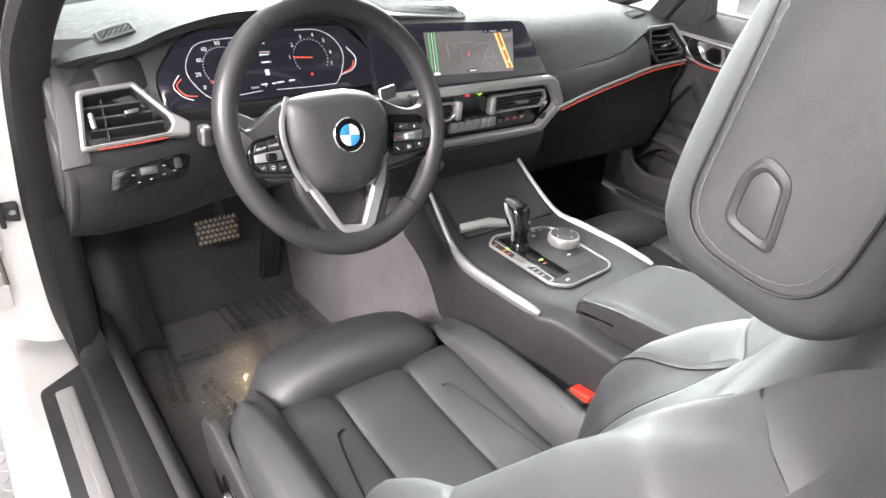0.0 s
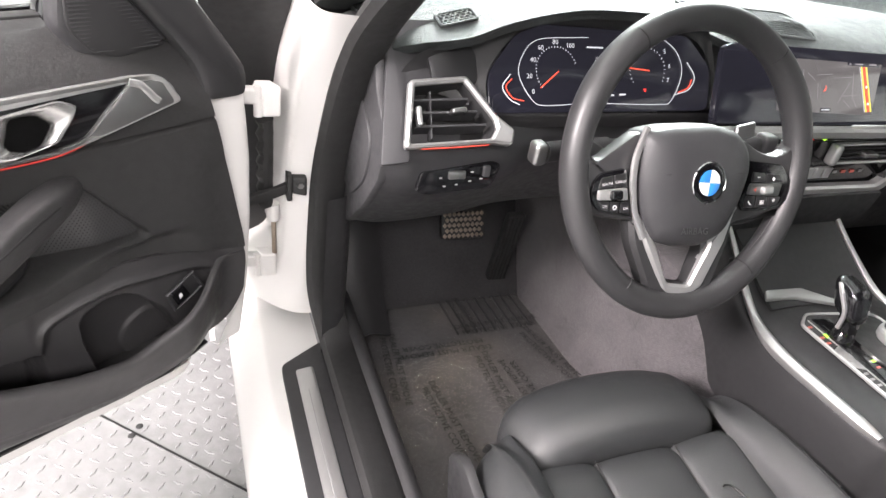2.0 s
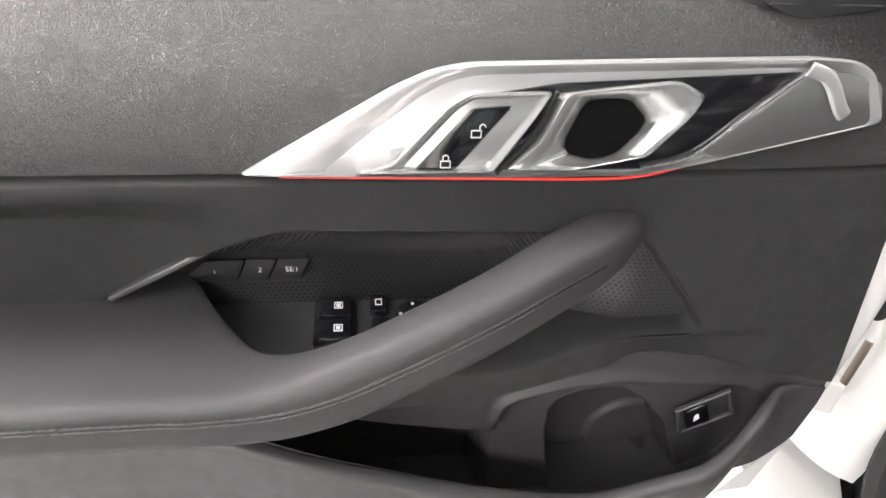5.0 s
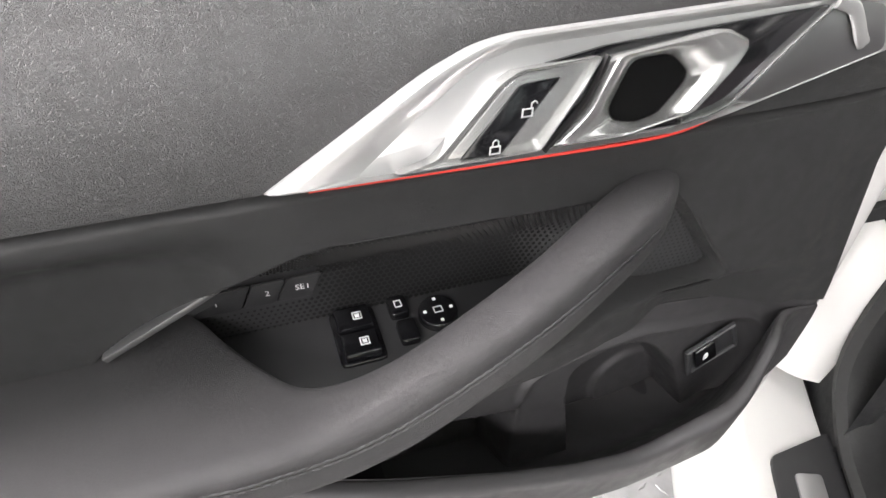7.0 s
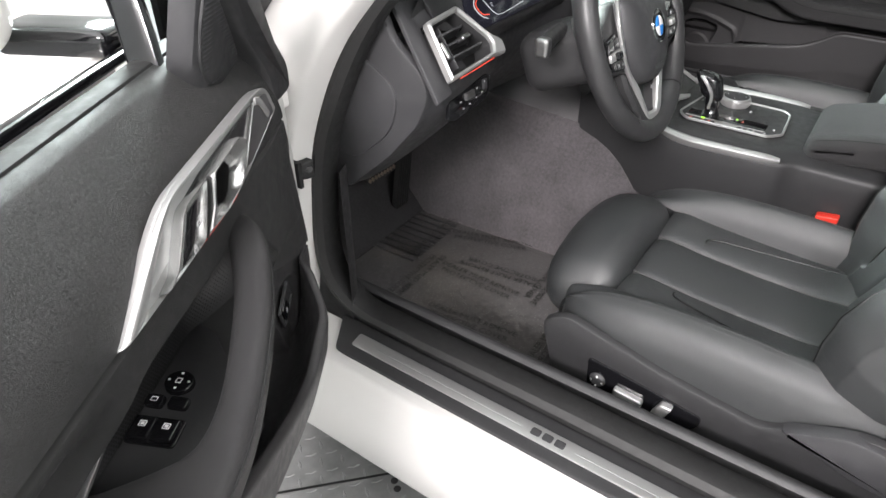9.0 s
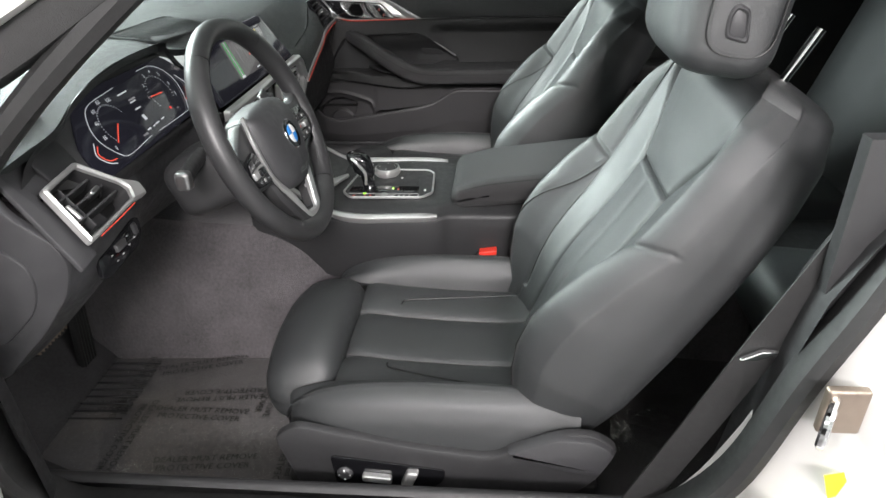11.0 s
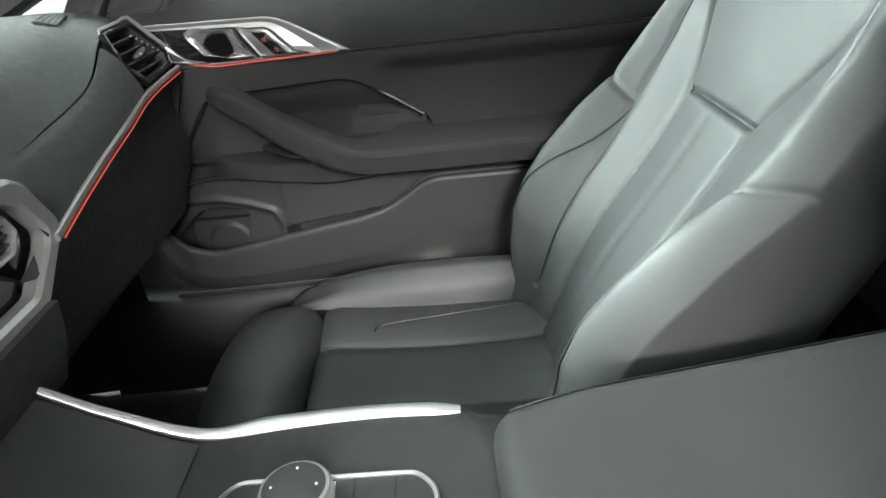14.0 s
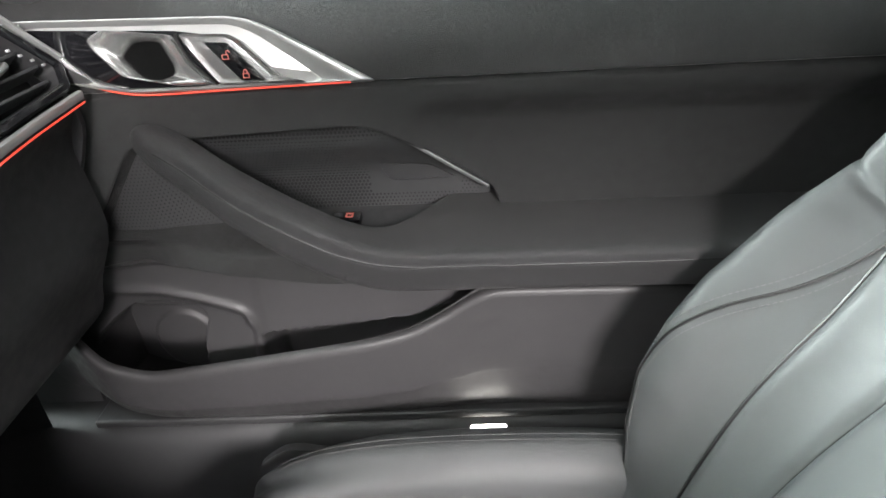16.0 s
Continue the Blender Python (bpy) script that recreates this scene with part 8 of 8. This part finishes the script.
def film_z(x, y):
    flat = 0.2085 + 0.0012 * noise.noise(Vector((x * 7, y * 7, 1.3)))
    u, v = x + 0.35 * y, y - 0.35 * x
    fold = 1 - abs(noise.noise(Vector((u * 26, v * 62, 4.1)))) * 2
    fine = noise.noise(Vector((u * 55, v * 130, 7.7)))
    return flat + crinkle(x, y) * 0.0009 * max(0.0, fold) ** 2 + (0.3 + crinkle(x, y)) * 0.0010 * fine


def film_strip(x0, x1, y0, y1):
    xs, ysx = np.linspace(x0, x1, 220), np.linspace(y0, y1, 300)
    return grid_mesh(np.array([[(x, y, film_z(x, y)) for x in xs] for y in ysx]))


film = put("film", film_strip(-0.63, -0.205, -0.01, 0.575), FILM, fm, "crinkled clear protective film")
film.visible_shadow = False


def print_on_film(text, x, y, deg, size=0.0195):
    fr = lambda a, b, h=0.0: Vector((x + a * math.cos(radians(deg)) - b * math.sin(radians(deg)), y + a * math.sin(radians(deg)) + b * math.cos(radians(deg)), 0.2105 + h))
    letters(text, size, fr, "print", BLACK_INK, fm)


for x, y, deg in ((-0.320, 0.456, 1), (-0.465, 0.385, 179), (-0.388, 0.27, -91), (-0.515, 0.21, -84), (-0.350, 0.24, 96), (-0.575, 0.36, -96), (-0.235, 0.33, -74), (-0.40, 0.535, 94), (-0.30, 0.13, 180), (-0.46, 0.06, 2)):
    print_on_film("DEALER MUST REMOVE", x, y + 0.012, deg)
    c, s = math.cos(radians(deg)), math.sin(radians(deg))
    print_on_film("PROTECTIVE COVER", x + 0.021 * s, y + 0.012 - 0.021 * c, deg)
for k in range(9):
    put("ridge", tube([(-0.42 + 0.022 * k, 0.445, 0.2095), (-0.425 + 0.022 * k, 0.56, 0.2105)], 0.0022, 6), CARPET_DARK, fm)
fm2 = thing("rear_film", (-0.5, -0.75, 0.21), "crinkled clear protective film on the rear floor", "protective film")
rf = put("film", grid_mesh(np.array([[(x, y, film_z(x, y) + 0.012) for x in np.linspace(-0.68, -0.3, 40)] for y in np.linspace(-0.95, -0.52, 50)])), FILM, fm2)
rf.visible_shadow = False

# ---- rear bench, belts ----
rear = thing("rear_bench", (0, -1.2, 0.25), "black leather rear bench behind the front seats", "rear seat")
for xc2 in (-0.36, 0.36):
    put("cushion", rbox(0.27, 0.22, 0.075, 0.05, 5, lambda q, c=xc2: Vector((c + q.x, -1.06 + q.y, 0.385 + q.z + 0.02 * (q.y / 0.22)))), LEATHER, rear)
    put("backrest", rbox(0.27, 0.07, 0.28, 0.05, 5, lambda q, c=xc2: Vector((c + q.x, -1.32 + q.y - 0.35 * q.z, 0.66 + q.z))), LEATHER, rear)
put("middle", rbox(0.09, 0.20, 0.06, 0.03, 3, lambda q: Vector((q.x, -1.06 + q.y, 0.375 + q.z))), PLASTIC, rear)
put("base", rbox(0.66, 0.20, 0.06, 0.02, 3, lambda q: Vector((q.x, -1.08 + q.y, 0.27 + q.z))), CARPET_DARK, rear)
belt = thing("seat_belt", (-0.70, -0.62, 0.4), "black seat belt webbing with chrome tongue", "seat belt")
put("webbing", sweep(spline([(-0.690, -0.545, 0.36), (-0.695, -0.60, 0.50), (-0.698, -0.66, 0.655), (-0.69, -0.76, 0.88), (-0.66, -0.82, 1.02)], 5), rect(0.0025, 0.046), (0, 1, 0)), RUBBER, belt)
put("tongue", rbox(0.004, 0.011, 0.014, 0.003, 2, lambda q: Vector((-0.706 + q.x, -0.655 + q.y - 0.9 * q.z, 0.652 + 0.5 * q.z))), CHROME, belt, "chrome belt tongue")
belt2 = thing("seat_belt", (0.66, -0.75, 0.5), "black passenger seat belt webbing with chrome guide", "seat belt")
put("webbing", sweep(spline([(0.685, -0.52, 0.36), (0.69, -0.62, 0.6), (0.68, -0.74, 0.9), (0.64, -0.80, 1.06)], 5), rect(0.0025, 0.046), (0, 1, 0)), RUBBER, belt2)

# ---- jamb hardware ----
for z, hy in ((0.772, 0.362), (0.466, 0.412)):
    hg = thing("hinge", (-0.81, hy, z), "white painted door hinge on the front pillar", "hinge", "door hinges")
    put("leaf", rbox(0.012, 0.014, 0.022, 0.004, 3, lambda q: Vector((-0.826 + q.x - 0.4 * q.y, hy + q.y, z + q.z))), PAINT, hg)
    put("arm", rbox(0.026, 0.010, 0.011, 0.004, 3, lambda q: Vector((-0.850 + q.x, hy + 0.004 + q.y - 0.15 * q.x, z + 0.004 + q.z))), PAINT, hg)
    put("pin", tube([(-0.838, hy - 0.002, z - 0.024), (-0.838, hy - 0.002, z + 0.020)], 0.007, 12, up=(0, 1, 0)), PAINT, hg)
rod = thing("hinge_strut", (-0.815, 0.41, 0.52), "bright metal strut above the lower door hinge", "strut")
put("rod", tube([(-0.812, 0.405, 0.487), (-0.814, 0.400, 0.560)], 0.004, 10, up=(0, 1, 0)), ALU, rod)
put("end", tube([(-0.814, 0.400, 0.556), (-0.815, 0.399, 0.585)], 0.010, 12, up=(0, 1, 0)), PAINT, rod)
chk = thing("door_check", (-0.80, 0.42, 0.615), "black door check strap bolted to the pillar", "door check")
put("bracket", rbox(0.011, 0.013, 0.015, 0.004, 3, lambda q: Vector((-0.780 + q.x, 0.374 + q.y - 0.3 * q.x, 0.633 + q.z * (1 + 8 * q.x)))), RUBBER, chk)
put("flange", rbox(0.004, 0.017, 0.022, 0.002, 2, lambda q: Vector((-0.794 + q.x, 0.380 + q.y, 0.629 + q.z))), RUBBER, chk)
put("strap", sweep(spline([(-0.790, 0.378, 0.627), (-0.82, 0.372, 0.618), (-0.85, 0.364, 0.614), (-0.885, 0.355, 0.61)], 4), rect(0.010, 0.016, 0.002)), RUBBER, chk)
put("bolt", lathe([(0.0, 0.006), (0.005, 0.006), (0.006, 0.0)], frame_from((-0.780, 0.364, 0.635), (1, 0, 0), (0, 0, 1), (0.3, -1, 0)), 6), DARKSILVER, chk)
gai = thing("cable_gaiter", (-0.83, 0.43, 0.60), "black ribbed cable gaiter between door and pillar", "cable gaiter")
rings = []
for k in range(14):
    rings.append(Vector((-0.826 - 0.002 * (k % 2), 0.395 - 0.001 * k, 0.585 + 0.0115 * k)))
put("bellows", sweep(np.array(rings), disc(0.013, 10), (0, 1, 0), scale=[1.0 if k % 2 else 0.8 for k in range(14)]), RUBBER, gai)

# stickers on the rear jamb
QF = frame_from((-0.826, -0.655, 0.50), (0, -0.86, 0.52), (0.12, 0.5, 0.86), (-0.97, -0.2, 0.1))
for nm, mat_, poly, lab in (("tyre_label", BLACK_SATIN, [(-0.085, -0.050), (-0.012, -0.046), (-0.008, -0.004), (-0.060, 0.000)], "white and black data label on the door jamb"), ("airbag_label", YELLOW, [(-0.002, -0.022), (0.020, -0.030), (0.028, 0.014), (0.006, 0.020)], "yellow warning label on the door jamb"), ("small_label", YELLOW, [(0.072, 0.012), (0.095, 0.008), (0.100, 0.040), (0.080, 0.044)], "small black and yellow label on the door jamb")):
    st = tagged(put(nm, plate(poly, 0.0006, QF, 0.0001), mat_, smooth=False), lab, "label")
for k in range(7):
    tagged(put("print_bar", plate([(-0.076 + 0.003 * k, -0.043 + 0.0052 * k), (-0.022, -0.041 + 0.0052 * k), (-0.022, -0.0385 + 0.0052 * k), (-0.075 + 0.003 * k, -0.0405 + 0.0052 * k)], 0.0009, QF, 0.0001), WHITE_PAPER, smooth=False), "unreadable white print bar on a black label", "print", "label print")
striker = thing("door_striker", (-0.80, -0.67, 0.66), "bright steel door striker on the rear jamb", "striker")
put("loop", tube(spline([(-0.80, -0.70, 0.645), (-0.842, -0.672, 0.645), (-0.842, -0.672, 0.680), (-0.80, -0.70, 0.680)], 5), 0.005, 8, up=(0.3, 1, 0)), CHROME, striker)
put("base", rbox(0.006, 0.022, 0.03, 0.004, 2, lambda q: Vector((-0.806 + q.x, -0.705 + q.y, 0.662 + q.z))), ALU, striker)

# ---- outside mirror and wiper ----
mir = thing("door_mirror", (-1.2, 0.4, 0.95), "white door mirror with black rim on the open door", "mirror")
MF = lambda s, z, d: Vector((-1.025, 0.189, 0)) + Vector((-0.873, -0.488, 0)) * s + Vector((0.488, -0.873, 0)) * d + Vector((0, 0, z))
put("shell", rbox(0.105, 0.055, 0.07, 0.04, 4, lambda q: MF(0.02 + q.y * 1.2, 0.968 + q.z, -0.30 + q.x)), PAINT, mir, "white mirror shell")
put("glass_rim", rbox(0.10, 0.012, 0.065, 0.010, 3, lambda q: MF(0.088 + q.y, 0.968 + q.z, -0.30 + q.x)), GLOSS, mir)
put("glass", rbox(0.088, 0.003, 0.054, 0.003, 3, lambda q: MF(0.101 + q.y, 0.968 + q.z, -0.30 + q.x)), CHROME, mir, "mirror glass")
put("foot", rbox(0.06, 0.03, 0.014, 0.010, 3, lambda q: MF(-0.06 + q.y, 0.905 + q.z, -0.18 + q.x)), GLOSS, mir)
wip = thing("wiper", (-0.5, 0.66, 0.92), "black wiper arm parked below the windscreen", "wiper")
put("arm", sweep(spline([(-0.62, 0.70, 0.925), (-0.40, 0.655, 0.935), (-0.05, 0.63, 0.945)], 4), rect(0.012, 0.012, 0.003)), PLASTIC, wip)
put("blade", sweep(spline([(-0.66, 0.655, 0.918), (-0.35, 0.625, 0.932), (0.02, 0.60, 0.94)], 4), rect(0.008, 0.018, 0.002)), RUBBER, wip)

# passenger sill cover
sp = thing("passenger_sill_plate", (0.72, 0, 0.385), "dark sill cover with metal strip by the closed door", "sill plate")
put("cover", rbox(0.030, 0.42, 0.006, 0.004, 3, lambda q: Vector((0.722 + q.x, -0.12 + q.y, 0.392 + q.z))), PLASTIC, sp)

put("sill_lamp", rbox(0.009, 0.022, 0.0035, 0.003, 3, lambda q: Vector((0.683 + q.x, -0.178 + q.y, 0.370 + q.z - 0.6 * q.x * -1))), SILL_LAMP, sp, "lit warm white sill lamp")

# Added panel, no part of the car: stops outside light reaching the sill.
put("jamb_light_block", loft([[(0.742, y, z) for z in (0.34, 0.45, 0.55, 0.66)] for y in (0.31, 0.38, 0.46, 0.52)], 1, 1, thick=0.006), PLASTIC, sp, "black panel added to block light beside the closed door")
